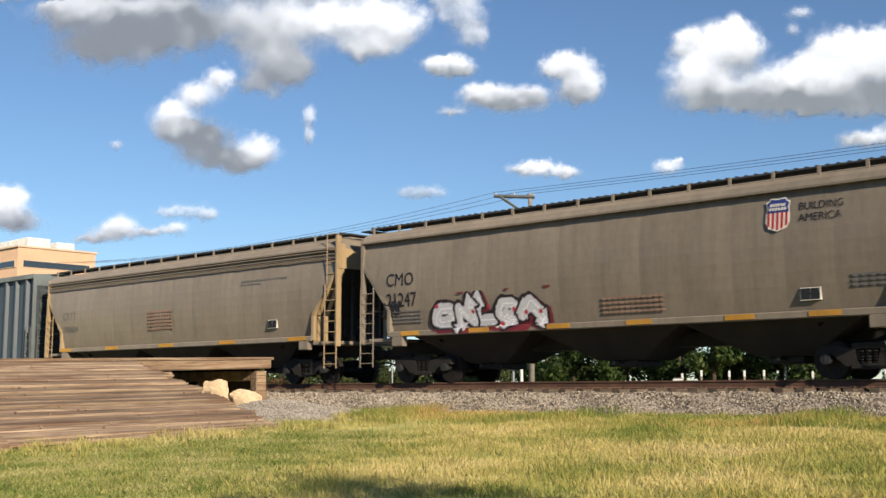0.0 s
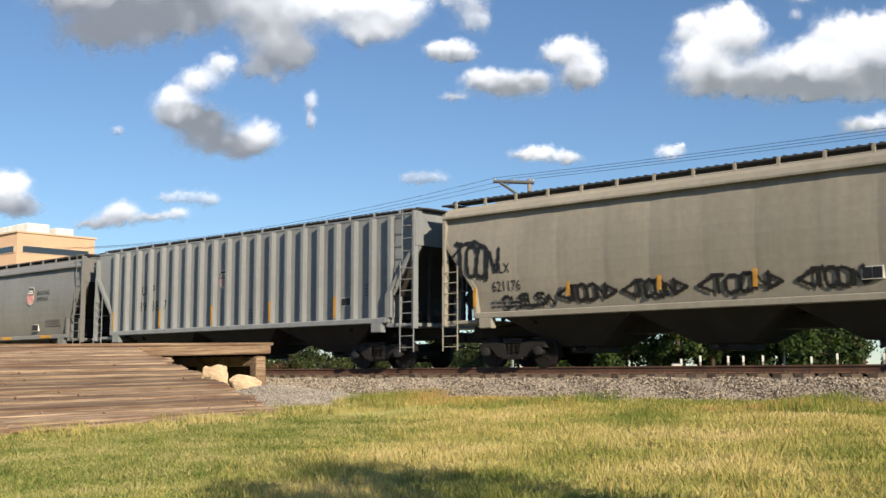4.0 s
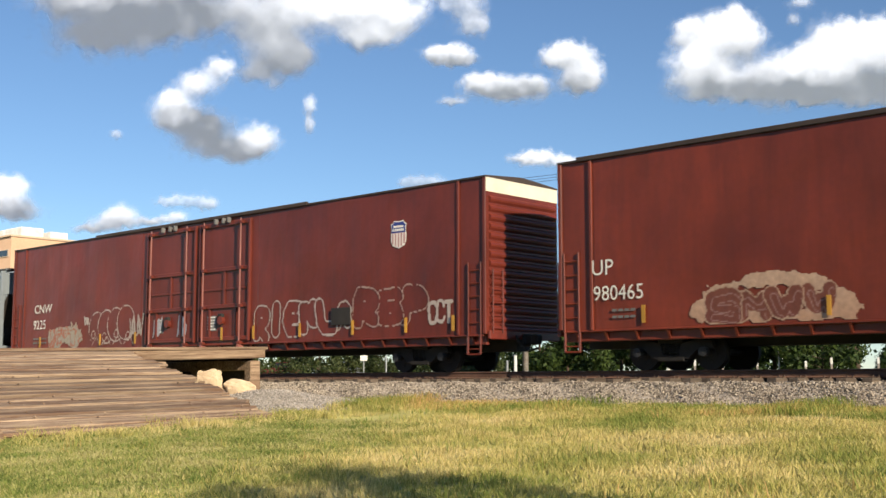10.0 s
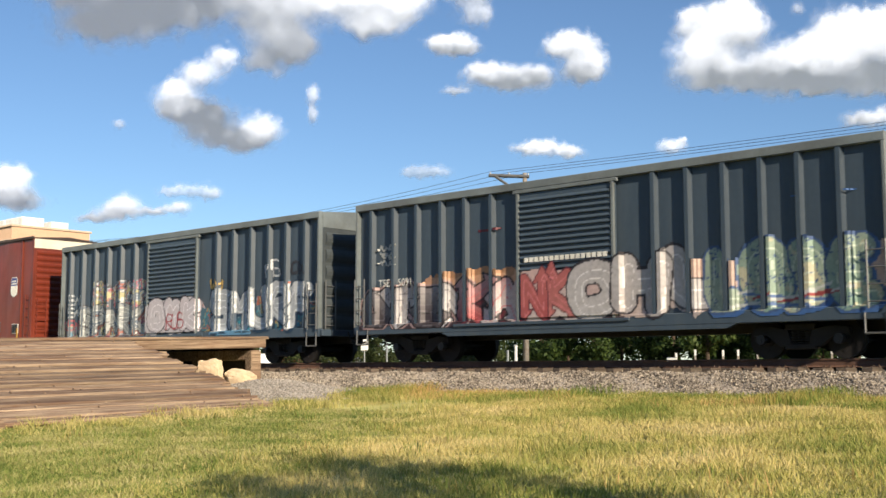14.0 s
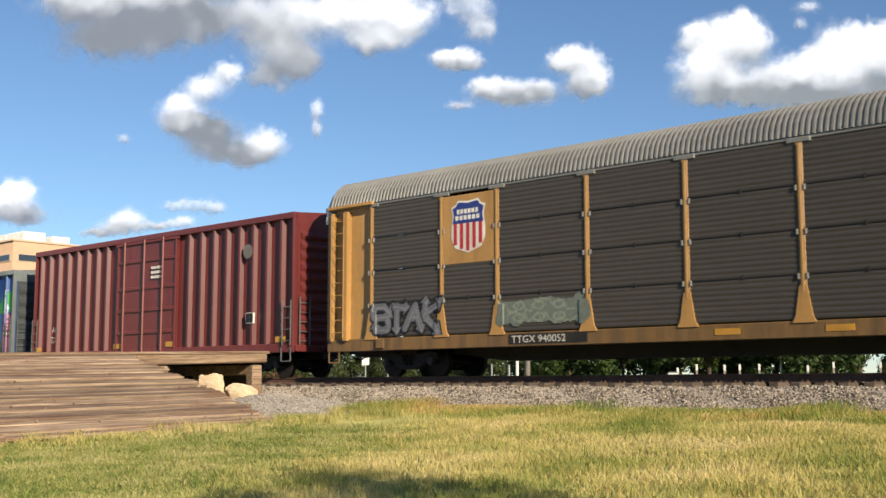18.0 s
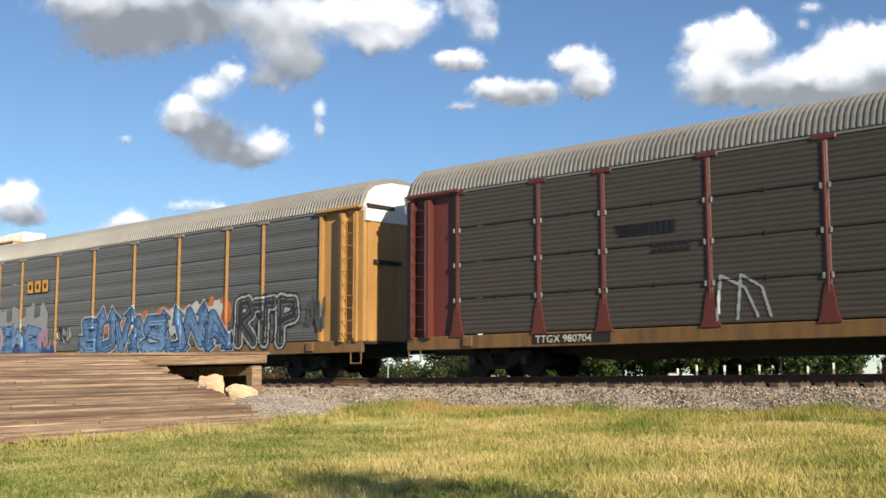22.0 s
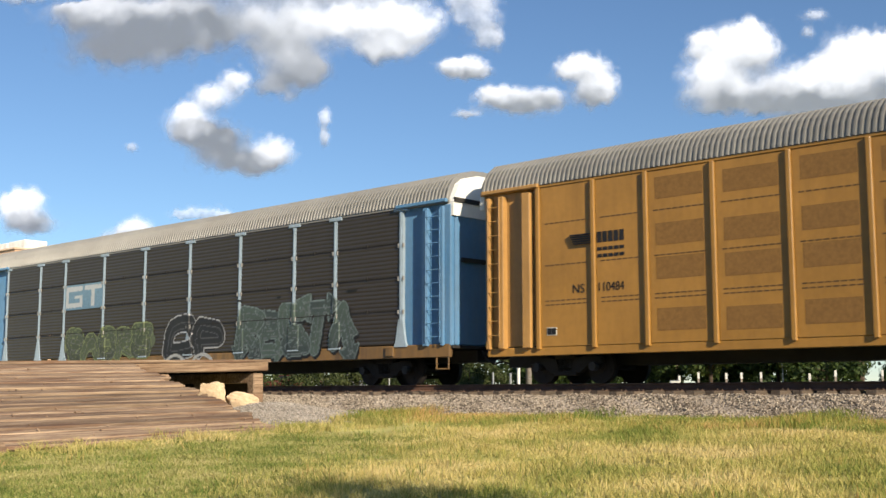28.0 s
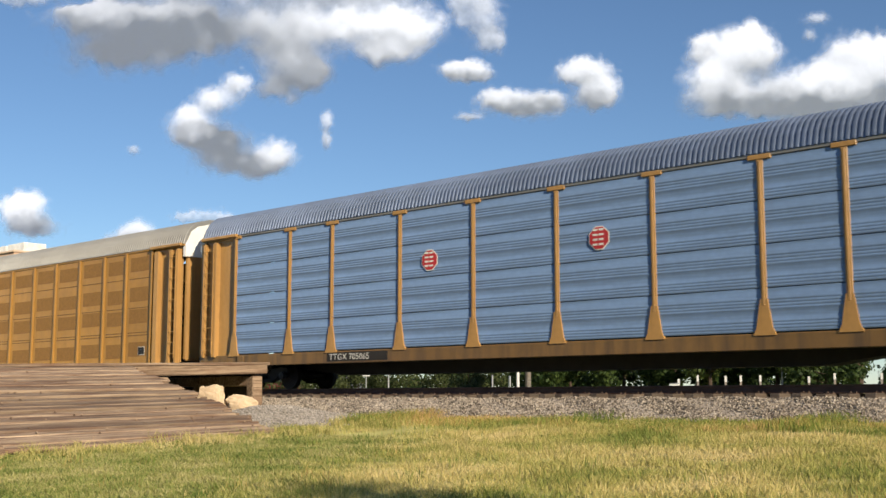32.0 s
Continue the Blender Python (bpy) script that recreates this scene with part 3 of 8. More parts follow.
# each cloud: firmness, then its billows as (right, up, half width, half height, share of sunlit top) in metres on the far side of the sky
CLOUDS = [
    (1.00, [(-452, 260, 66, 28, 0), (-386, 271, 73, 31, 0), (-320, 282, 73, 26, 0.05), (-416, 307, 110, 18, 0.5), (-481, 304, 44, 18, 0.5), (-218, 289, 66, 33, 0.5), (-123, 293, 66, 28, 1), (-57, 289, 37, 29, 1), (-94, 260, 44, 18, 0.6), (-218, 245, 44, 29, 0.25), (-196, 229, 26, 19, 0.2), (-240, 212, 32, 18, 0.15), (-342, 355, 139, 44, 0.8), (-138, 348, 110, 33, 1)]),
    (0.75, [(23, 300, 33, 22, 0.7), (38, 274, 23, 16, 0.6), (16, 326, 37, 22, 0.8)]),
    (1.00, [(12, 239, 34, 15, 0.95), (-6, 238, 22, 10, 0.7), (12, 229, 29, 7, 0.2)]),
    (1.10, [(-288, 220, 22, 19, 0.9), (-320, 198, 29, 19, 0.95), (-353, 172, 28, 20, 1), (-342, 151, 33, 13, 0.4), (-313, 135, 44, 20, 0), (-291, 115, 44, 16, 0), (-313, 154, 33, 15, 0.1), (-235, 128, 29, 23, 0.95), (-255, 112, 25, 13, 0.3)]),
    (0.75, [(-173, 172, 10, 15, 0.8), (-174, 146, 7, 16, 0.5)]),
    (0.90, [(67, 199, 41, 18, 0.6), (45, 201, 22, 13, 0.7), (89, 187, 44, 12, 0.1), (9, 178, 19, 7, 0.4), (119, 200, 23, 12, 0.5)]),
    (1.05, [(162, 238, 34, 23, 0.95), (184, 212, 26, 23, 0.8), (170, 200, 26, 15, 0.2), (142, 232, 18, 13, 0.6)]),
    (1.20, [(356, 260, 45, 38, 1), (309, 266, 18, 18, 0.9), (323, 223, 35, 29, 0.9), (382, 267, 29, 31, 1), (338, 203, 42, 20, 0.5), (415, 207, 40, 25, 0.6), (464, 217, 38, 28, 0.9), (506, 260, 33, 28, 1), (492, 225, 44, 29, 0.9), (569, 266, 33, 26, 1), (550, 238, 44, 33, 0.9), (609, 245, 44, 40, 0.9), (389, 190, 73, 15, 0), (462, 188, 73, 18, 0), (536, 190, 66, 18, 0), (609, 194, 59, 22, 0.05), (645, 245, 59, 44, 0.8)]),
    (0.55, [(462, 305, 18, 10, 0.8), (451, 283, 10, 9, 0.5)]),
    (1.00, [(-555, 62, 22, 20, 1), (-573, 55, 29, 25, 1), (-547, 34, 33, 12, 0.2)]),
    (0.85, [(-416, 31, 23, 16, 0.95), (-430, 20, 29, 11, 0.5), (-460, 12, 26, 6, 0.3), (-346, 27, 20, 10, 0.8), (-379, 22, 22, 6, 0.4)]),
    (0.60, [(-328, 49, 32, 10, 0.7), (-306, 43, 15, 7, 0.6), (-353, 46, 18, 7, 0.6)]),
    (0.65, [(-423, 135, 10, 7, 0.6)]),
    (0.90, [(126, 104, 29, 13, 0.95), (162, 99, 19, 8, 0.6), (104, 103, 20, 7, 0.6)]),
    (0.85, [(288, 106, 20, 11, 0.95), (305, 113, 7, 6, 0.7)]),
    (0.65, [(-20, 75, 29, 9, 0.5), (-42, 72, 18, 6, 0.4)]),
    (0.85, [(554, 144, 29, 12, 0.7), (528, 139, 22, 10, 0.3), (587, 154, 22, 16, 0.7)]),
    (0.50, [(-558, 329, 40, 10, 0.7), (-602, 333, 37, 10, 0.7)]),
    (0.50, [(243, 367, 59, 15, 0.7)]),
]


def billow(x, y, seed, octaves=4):
    """Smooth value noise of -1 to 1 over numpy arrays."""
    out, amp, norm = np.zeros_like(x), 1.0, 0.0
    for o in range(octaves):
        r = np.random.default_rng(seed * 13 + o)
        table = r.uniform(-1, 1, (64, 64))
        xi, yi = np.floor(x).astype(int), np.floor(y).astype(int)
        u, v = x - xi, y - yi
        u, v = u * u * (3 - 2 * u), v * v * (3 - 2 * v)
        at = lambda i, j: table[(xi + i) % 64, (yi + j) % 64]
        out += amp * ((at(0, 0) * (1 - u) + at(1, 0) * u) * (1 - v) + (at(0, 1) * (1 - u) + at(1, 1) * u) * v)
        norm += amp
        amp *= 0.5
        x, y = x * 2.03 + 7, y * 2.03 + 3
    return out / norm


def cloud(firm, blobs, seed):
    """A lumpy relief: rounded tops that face the light, flat bases that face down, thinning out to nothing at the rim."""
    cx = sum(b[0] for b in blobs) / len(blobs)
    cy = sum(b[1] for b in blobs) / len(blobs)
    x0, x1 = min(b[0] - 1.9 * b[2] for b in blobs), max(b[0] + 1.9 * b[2] for b in blobs)
    y0, y1 = min(b[1] - 1.9 * b[3] for b in blobs), max(b[1] + 1.9 * b[3] for b in blobs)
    step = max(1.1, min(2.4, (x1 - x0) / 110))
    gx, gy = np.meshgrid(np.arange(x0, x1 + step, step), np.arange(y0, y1 + step, step))
    size = np.mean([math.sqrt(b[2] * b[3]) for b in blobs])
    wx = gx + size * 0.30 * billow(gx / size * 1.9 + 9, gy / size * 1.9, seed + 1)
    wy = gy + size * 0.30 * billow(gx / size * 1.9, gy / size * 1.9 + 5, seed + 2)
    field, share, lit = np.zeros_like(gx), np.zeros_like(gx) + 1e-9, np.zeros_like(gx)
    puff = np.zeros((*gx.shape, 2))
    for bx, by, rx, ry, top in blobs:
        u, v = (wx - bx) / rx, (wy - by) / ry
        q = u * u + v * v
        field = field + np.exp(-1.1 * q)
        w = np.exp(-1.6 * q)
        k = np.clip((v + 1.25) / 1.9, 0, 1)
        lit += w * top * k * k * (3 - 2 * k)
        puff += w[..., None] * np.stack([u, v], -1)
        share += w
    lit, puff = lit / share, puff / share[..., None]
    lump = 1 - 2.2 * np.abs(billow(gx / size * 2.4, gy / size * 2.4, seed, 4))
    dyl, dxl = np.gradient(billow(gx / size * 2.0 + 3, gy / size * 2.0, seed + 4, 3))
    lit = np.clip(lit * 1.04 - 0.02 + 0.14 * billow(gx / size * 1.5, gy / size * 1.5 + 8, seed + 6, 3), 0, 1)
    # tops turn to the sun, bases turn away from it
    face = np.array([0.40, 0.28, 0.62]) + np.stack([0.30 * puff[..., 0], 0.34 * puff[..., 1], 0.25 + 0 * lit], -1)
    face[..., 0] -= 0.024 * dxl * size / step
    face[..., 1] -= 0.024 * dyl * size / step
    face = face * lit[..., None] + np.array([-0.545, -0.275, 0.70]) * (1 - lit[..., None])
    face /= np.linalg.norm(face, axis=-1)[..., None]
    t = np.minimum(field, 1.5) - 0.21 - 0.11 * lump * np.clip(lit + 0.35, 0, 1)
    k = np.clip(field / 1.35, 0, 1)
    k = k * k * (3 - 2 * k)
    depth = size * (0.45 * k + 0.03 * lump * k)
    keep = t > -0.27
    cell = keep[:-1, :-1] & keep[1:, :-1] & keep[:-1, 1:] & keep[1:, 1:]
    # keep the one body of cloud that hangs together
    seen = np.zeros(cell.shape, bool)
    jj, ii = np.nonzero(cell)
    mid = np.argmax((field[:-1, :-1])[jj, ii])
    seen[jj[mid], ii[mid]] = True
    while True:
        more = seen.copy()
        more[1:] |= seen[:-1]
        more[:-1] |= seen[1:]
        more[:, 1:] |= seen[:, :-1]
        more[:, :-1] |= seen[:, 1:]
        more &= cell
        if (more == seen).all():
            break
        seen = more
    cell = seen
    index = -np.ones(gx.shape, int)
    used = np.zeros(gx.shape, bool)
    around = np.zeros(gx.shape, int)
    for a, b in ((0, 0), (1, 0), (0, 1), (1, 1)):
        used[a:used.shape[0] - 1 + a, b:used.shape[1] - 1 + b] |= cell
        around[a:around.shape[0] - 1 + a, b:around.shape[1] - 1 + b] += cell
    index[used] = np.arange(used.sum())
    v = np.stack([gx[used] - cx, gy[used] - cy, np.where(around[used] == 4, depth[used], 0)], 1)
    j, i = np.nonzero(cell)
    quads = np.stack([index[j, i], index[j, i + 1], index[j + 1, i + 1], index[j + 1, i]], 1)
    me = bpy.data.meshes.new("cloud")
    me.from_pydata(v.tolist(), [], quads.tolist())
    me.materials.append(cloud_mat)
    at = me.attributes.new("cloud_depth", "FLOAT", "POINT")
    # crisp sunlit rims, soft bases, thin wisps
    rim = (0.60 + 0.22 * (1 - lit)) / min(1.0, firm + 0.1)
    d = np.minimum(t / rim, 1.6 if firm >= 0.85 else 0.35 + 0.5 * firm)
    at.data.foreach_set("value", d[used].astype(np.float32))
    me.polygons.foreach_set("use_smooth", [True] * len(me.polygons))
    me.update()
    me.normals_split_custom_set_from_vertices(face[used].tolist())
    ob = new("cloud", me)
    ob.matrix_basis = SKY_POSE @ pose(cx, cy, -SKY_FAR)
    word = "large white cumulus cloud with grey underside" if size > 28 else "small white cumulus cloud with soft edges" if firm > 0.75 else "thin white wisp of cloud"
    return tagged(ob, word, "cloud", "drifting clouds")


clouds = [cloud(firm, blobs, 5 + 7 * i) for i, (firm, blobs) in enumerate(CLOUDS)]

# ---- behind the track ----
def spot(side, far):
    """A place on the land at an angle (degrees left of +y) and a distance from the camera."""
    x, y = -far * math.sin(radians(side)), far * math.cos(radians(side))
    return x, y, ground_z(x, y)


def crown_mesh(name, clumps, leaves, leaf, mat, seed):
    """Leaves set round many clump centres, with an uneven outline and gaps."""
    r = np.random.default_rng(seed)
    c = np.array([k[:3] for k in clumps])
    s = np.array([k[3] for k in clumps])
    pick = r.integers(0, len(clumps), leaves)
    d = r.normal(0, 1, (leaves, 3))
    d /= np.linalg.norm(d, axis=1)[:, None]
    p = c[pick] + d * (s[pick] * r.uniform(0.45, 1.1, leaves))[:, None]
    a = r.normal(0, 1, (leaves, 3))
    a /= np.linalg.norm(a, axis=1)[:, None]
    b = np.cross(a, d)
    b /= np.maximum(1e-6, np.linalg.norm(b, axis=1))[:, None]
    w = leaf * r.uniform(0.6, 1.4, leaves)[:, None]
    v = np.stack([p - a * w, p + b * w * 0.55, p + a * w, p - b * w * 0.55], 1).reshape(-1, 3)
    me = bpy.data.meshes.new(name)
    me.from_pydata(v.tolist(), [], (np.arange(leaves)[:, None] * 4 + np.arange(4)[None]).tolist())
    me.materials.append(mat)
    me.update()
    return me


def tree_meshes(height, spread, seed, mat, leaves, leaf, low=0.25):
    r = random.Random(seed)
    g = Geo()
    g.rod((0, 0, -0.2), (0.1, 0, height * 0.35), height * 0.022, 8, height * 0.015)
    g.rod((0.1, 0, height * 0.35), (0, 0.1, height * 0.8), height * 0.015, 8, height * 0.004)
    clumps = []
    for i in range(18):
        a = r.uniform(0, 6.28)
        z = height * r.uniform(low, 0.95)
        reach = spread * (1 - ((z / height - 0.5) / 0.62) ** 2) * r.uniform(0.35, 1.0)
        p = (math.cos(a) * reach, math.sin(a) * reach, z)
        g.rod((0, 0, z * 0.62), p, height * 0.007, 5, height * 0.002)
        clumps.append((*p, spread * r.uniform(0.22, 0.42)))
    return g.made("trunk", bark_mat, True), crown_mesh("crown", clumps, leaves, leaf, mat, seed)


TREES = [tree_meshes(1.0 * h, s, i + 3, leaf_mats[i % 3], n, lf, low) for i, (h, s, n, lf, low) in enumerate((
    (5.0, 2.4, 5000, 0.13, 0.12), (5.6, 2.1, 5000, 0.13, 0.15), (3.6, 2.3, 3800, 0.12, 0.10), (13.5, 5.2, 11000, 0.19, 0.16)))]


def tree(kind, side, far, size, turn, name="tree", label="dense green broadleaf tree behind the railway", at=None):
    x, y, z = at if at else spot(side, far)
    ob = thing(name, label, "tree" if name == "tree" else "bush", pose(x, y, z, 0, 0, turn), "trees behind the railway")
    ob.scale = (size, size, size)
    part("trunk", TREES[kind][0], None, ob)
    part("crown", TREES[kind][1], None, ob)
    return ob


for kind, side, far, size in ((0, 38.4, 70, 0.95), (1, 37.0, 74, 0.9), (0, 35.6, 71, 0.85), (1, 34.4, 80, 0.95), (0, 31.9, 70, 1.05), (1, 30.3, 68, 1.05),
                              (0, 28.7, 72, 1.1), (1, 27.2, 76, 1.15), (0, 26.0, 73, 1.3), (3, 23.6, 80, 1.05), (3, 20.0, 84, 1.0), (3, 16.5, 78, 0.8),
                              (0, 25.0, 66, 0.9), (1, 33.2, 92, 1.1)):
    tree(kind, side, far, size, side * 77 % 360)
for side, far, size in ((52.8, 84, 0.75), (50.6, 86, 0.8), (49.2, 92, 1.0), (47.4, 96, 0.9), (45.9, 84, 0.85), (43.6, 90, 0.9), (42.0, 78, 0.65), (40.9, 95, 1.0), (54.0, 80, 0.7)):
    tree(2, side, far, size, side * 53 % 360, "bush", "low rounded green bush beyond the railway")

# a far wood that closes the view
r = random.Random(5)
clumps = [(x + r.uniform(-2, 2), 165 + r.uniform(-6, 6), 0.3 + r.uniform(0.2, 4.2), r.uniform(1.8, 3.0)) for x in np.arange(-420, 160, 2.0)]
far_me = crown_mesh("far_woods", clumps, 52000, 0.5, leaf_mats[0], 9)
tagged(new("far_woods", far_me), "dark green belt of distant woods", "woods", kind="stuff")
# an unseen wood, added behind the camera to darken what the glossy paint mirrors
clumps = [(x + r.uniform(-2, 2), -58 + r.uniform(-5, 5), -1.5 + r.uniform(0.5, 11.5), r.uniform(2.2, 3.6)) for x in np.arange(-170, 170, 1.0)]
back_me = crown_mesh("woods_behind", clumps, 40000, 0.6, leaf_mats[0], 19)
tagged(new("woods_behind", back_me), "unseen dark green wood added behind the camera", "woods", kind="stuff")

# the tree beside the camera that shades the foreground
TREES.append(tree_meshes(6.6, 2.0, 21, leaf_mats[1], 2100, 0.085, 0.58))
tree(4, 0, 0, 1.0, 40, label="slim green broadleaf tree beside the field", at=(3.85, 4.12, -1.55))

# utility pole with a side arm, braces, insulators and wires
px, py, pz = spot(39.05, 65)
arm_mat = surface("grey_steel_arm", (0.16, 0.16, 0.16), 0.55, metal=0.3, var=0.15)
pole = thing("utility_pole", "grey timber utility pole with a side arm", "utility pole", pose(px, py, pz))
part("pole", Geo().rod((0, 0, -0.2), (0, 0, 11.1), 0.17, 12, 0.12), pole_mat, pole, smooth=True)
ARM = Vector((-0.727, -0.687, 0.03)).normalized()
tip = Vector((0, 0, 10.9))
for off in (-0.12, 0.12):
    o = Vector((0.687, -0.727, 0)) * off
    part("cross_arm", Geo().rod(tip + o + ARM * -0.25, tip + o + ARM * 2.05, 0.085, 8), arm_mat, pole)
    part("brace", Geo().rod(tip + o + ARM * 1.75, Vector((0, 0, 9.75)) + o, 0.06, 6), arm_mat, pole)
ends = [tip + ARM * d + Vector((0, 0, 0.06)) for d in (-0.2, 0.9, 1.95)]
for e in ends:
    part("insulator", Geo().rod(e, e + Vector((0, 0, 0.16)), 0.05, 8, 0.03), galv_mat, pole)
for i, e in enumerate(ends):
    start = Vector((px, py, pz)) + e + Vector((0, 0, 0.16))
    for run, sag, drop in ((-48.0, 0.75, -0.4), (52.0, 0.3, 0.1)):
        pts = []
        for k in range(19):
            u = k / 18
            pts.append(start + Vector((run * u, 2.0 * u * (1 if run > 0 else -0.5), drop * u - 4 * sag * u * (1 - u) * (1 + 0.1 * i))))
        rings = [[p + Vector((0, 0.012 * math.cos(a), 0.012 * math.sin(a))) for a in (0, 1.26, 2.51, 3.77, 5.03)] for p in pts]
        tagged(part("wire", Geo().skin(rings, wrap=True), wire_mat), "thin black overhead wire from the utility pole", "wire", "overhead wires")
for side, far, h, rad, m in ((39.95, 60, 1.35, 0.06, galv_mat), (39.55, 60, 1.6, 0.08, white_mat), (45.9, 70, 1.9, 0.045, galv_mat), (27.0, 66, 2.1, 0.05, galv_mat), (40.8, 63, 1.2, 0.05, galv_mat)):
    x, y, z = spot(side, far)
    ob = thing("steel_post", "slim upright steel post in the verge", "post", pose(x, y, z))
    part("post", Geo().rod((0, 0, -0.1), (0, 0, h), rad, 8), m, ob)
    part("cap", Geo().rod((0, 0, h), (0, 0, h + 0.04), rad * 1.25, 8, rad * 0.6), galv_mat, ob)
for side in (30.9, 29.6, 28.9, 28.0, 25.8, 24.65, 22.6, 21.6, 31.8):
    x, y, z = spot(side, 62)
    h = 0.86 + 0.12 * math.sin(side * 9)
    ob = thing("marker_post", "white-topped wooden marker post beyond the railway", "post", pose(x, y, z, 0, 0, side), "row of marker posts")
    part("post", Geo().box(-0.055, -0.055, -0.1, 0.055, 0.055, h - 0.32, 0.01), pole_mat, ob)
    part("painted_top", Geo().box(-0.06, -0.06, h - 0.32, 0.06, 0.06, h, 0.012), white_mat, ob)
x, y, z = spot(32.0, 62)
ob = thing("utility_box", "small white utility cabinet in the verge", "cabinet", pose(x, y, z, 0, 0, 30))
part("body", Geo().box(-0.24, -0.2, 0, 0.24, 0.2, 0.55, 0.02), white_mat, ob)
part("lid", Geo().box(-0.26, -0.22, 0.55, 0.26, 0.22, 0.60, 0.015), galv_mat, ob)
x, y, z = spot(47.0, 78)
ob = thing("road_sign", "white rectangular road sign on a steel post", "sign", pose(x, y, z, 0, 0, 47))
part("post", Geo().rod((0, 0, -0.1), (0, 0, 2.1), 0.04, 8), galv_mat, ob)
sign_panel = part("panel", Geo().box(-0.24, -0.07, 1.25, 0.24, -0.045, 2.0, 0.008), white_mat, ob)
part("lettering_bar", Geo().box(-0.17, -0.078, 1.7, 0.17, -0.0715, 1.78), wire_mat, sign_panel)

# office building far off on the left
bx, by, bz = -224.0, 110.8, 0.5
bld = thing("office_building", "tan rendered office building with dark window bands", "building", pose(bx, by, bz))
part("wall", Geo().box(-60, 0, -1, 0, 17.5, 28.7, 0.1), tan_mat, bld)
part("parapet", Geo().box(-60.3, -0.3, 28.7, 0.3, 17.8, 29.1, 0.05), tan2_mat, bld)
for k in range(6):
    z = 24.6 - k * 4.2
    band = part("window_band", Geo().box(0.0, 0.8, z, 0.12, 16.8, z + 1.6, 0.03), tan2_mat, bld)
    part("window", Geo().box(0.12, 1.2, z + 0.15, 0.16, 16.0, z + 1.45), glass_mat, band)
    side_band = part("window_band", Geo().box(-58, -0.12, z, -0.6, 0.0, z + 1.6, 0.03), tan2_mat, bld)
    part("window", Geo().box(-57.5, -0.16, z + 0.2, -1.2, -0.12, z + 1.4), glass_mat, side_band)
for x0, y0, w, d, h in ((-9, 3, 7, 5, 1.9), (-20, 5, 6, 5, 2.4), (-4, 9, 3, 4, 1.3), (-14, 11, 5, 3, 1.6), (-30, 4, 8, 6, 2.2)):
    part("rooftop_unit", Geo().box(x0, y0, 29.0, x0 + w, y0 + d, 29.0 + h + 0.3, 0.1), white_mat, bld)


# ---- cars on the road and in the lot behind the railway ----
tyre_mat = surface("tyre_rubber", (0.02, 0.02, 0.02), 0.85)
carglass_mat = surface("car_glass", (0.02, 0.025, 0.03), 0.08, spec=0.9)


def motor_car(label, paint, at, boxy=False, group=""):
    ob = thing("car", label, "car", at, group)
    top = [(-0.2, 0.9), (0.25, 1.42), (1.35, 1.46), (1.95, 0.98)] if not boxy else [(-1.2, 0.95), (-0.75, 1.75), (2.0, 1.8), (2.2, 1.0)]
    if boxy:
        top = [(-0.95, 1.02), (-0.5, 1.76), (1.0, 1.80), (1.2, 1.06)]
    g = Geo().prism([(-2.2, 0.3), (-2.2, 0.72), (-1.2, 0.9), *top, (2.25, 0.92), (2.25, 0.3)] if not boxy else
                    [(-2.75, 0.42), (-2.75, 0.86), (-2.6, 0.98), *top, (3.0, 1.08), (3.0, 0.42)], "y", -0.9, 0.9)
    body = part("body", g, paint, ob)
    for s in (-1, 1):
        a = [(p[0] * 0.93, p[1] - 0.06) for p in top]
        part("side_window", Geo().prism([(a[0][0], 0.95), a[1], a[2], (a[3][0], 0.97)], "y", *sorted((s * 0.902, s * 0.912))), carglass_mat, body)
        part("bumper", Geo().box(*((-2.28, -0.8, 0.32, -2.18) if s < 0 else (2.2, -0.8, 0.32, 2.32)) if not boxy else ((-2.85, -0.8, 0.42, -2.72) if s < 0 else (2.98, -0.8, 0.42, 3.1)), 0.8, 0.62 if boxy else 0.52, 0.03), paint, body)
    for wx in (-1.85, 1.75) if boxy else (-1.4, 1.4):
        for wy in (-0.82, 0.82):
            wheel = part("wheel", Geo().rod((wx, wy - 0.1, 0.32), (wx, wy + 0.1, 0.32), 0.32, 16), tyre_mat, ob)
            part("rim", Geo().rod((wx, wy - 0.105, 0.32), (wx, wy + 0.105, 0.32), 0.2, 12), galv_mat, wheel)
    return ob


silver_mat = surface("silver_car_paint", (0.5, 0.51, 0.52), 0.25, metal=0.6, var=0.03)
whitecar_mat = surface("white_car_paint", (0.8, 0.8, 0.8), 0.2, var=0.02)
red_car_mat = surface("red_car_paint", (0.14, 0.03, 0.03), 0.25, var=0.03)
x, y, z = spot(48.3, 108)
motor_car("silver hatchback parked beyond the railway", silver_mat, pose(x, y, z, 0, 0, 38), group="parked cars")
x, y, z = spot(51.2, 112)
motor_car("red hatchback parked beyond the railway", red_car_mat, pose(x, y, z, 0, 0, 30), group="parked cars")
x, y, z = spot(50.0, 120)
motor_car("white saloon parked beyond the railway", whitecar_mat, pose(x, y, z, 0, 0, 200), group="parked cars")
white_truck = motor_car("white pickup truck driving along the road behind the railway", whitecar_mat, pose(92.6, 38.4, -1.13), boxy=True)


# ---- the train: shared kit ----
TRAIN = []                # every car with the place of its middle at the start
WHEELSETS = []
WHEEL_R = 0.42

black_mat = surface("black_steel", (0.018, 0.017, 0.016), 0.7, var=0.3, scale=4, grime=0.4, grime_color=(0.06, 0.045, 0.03))
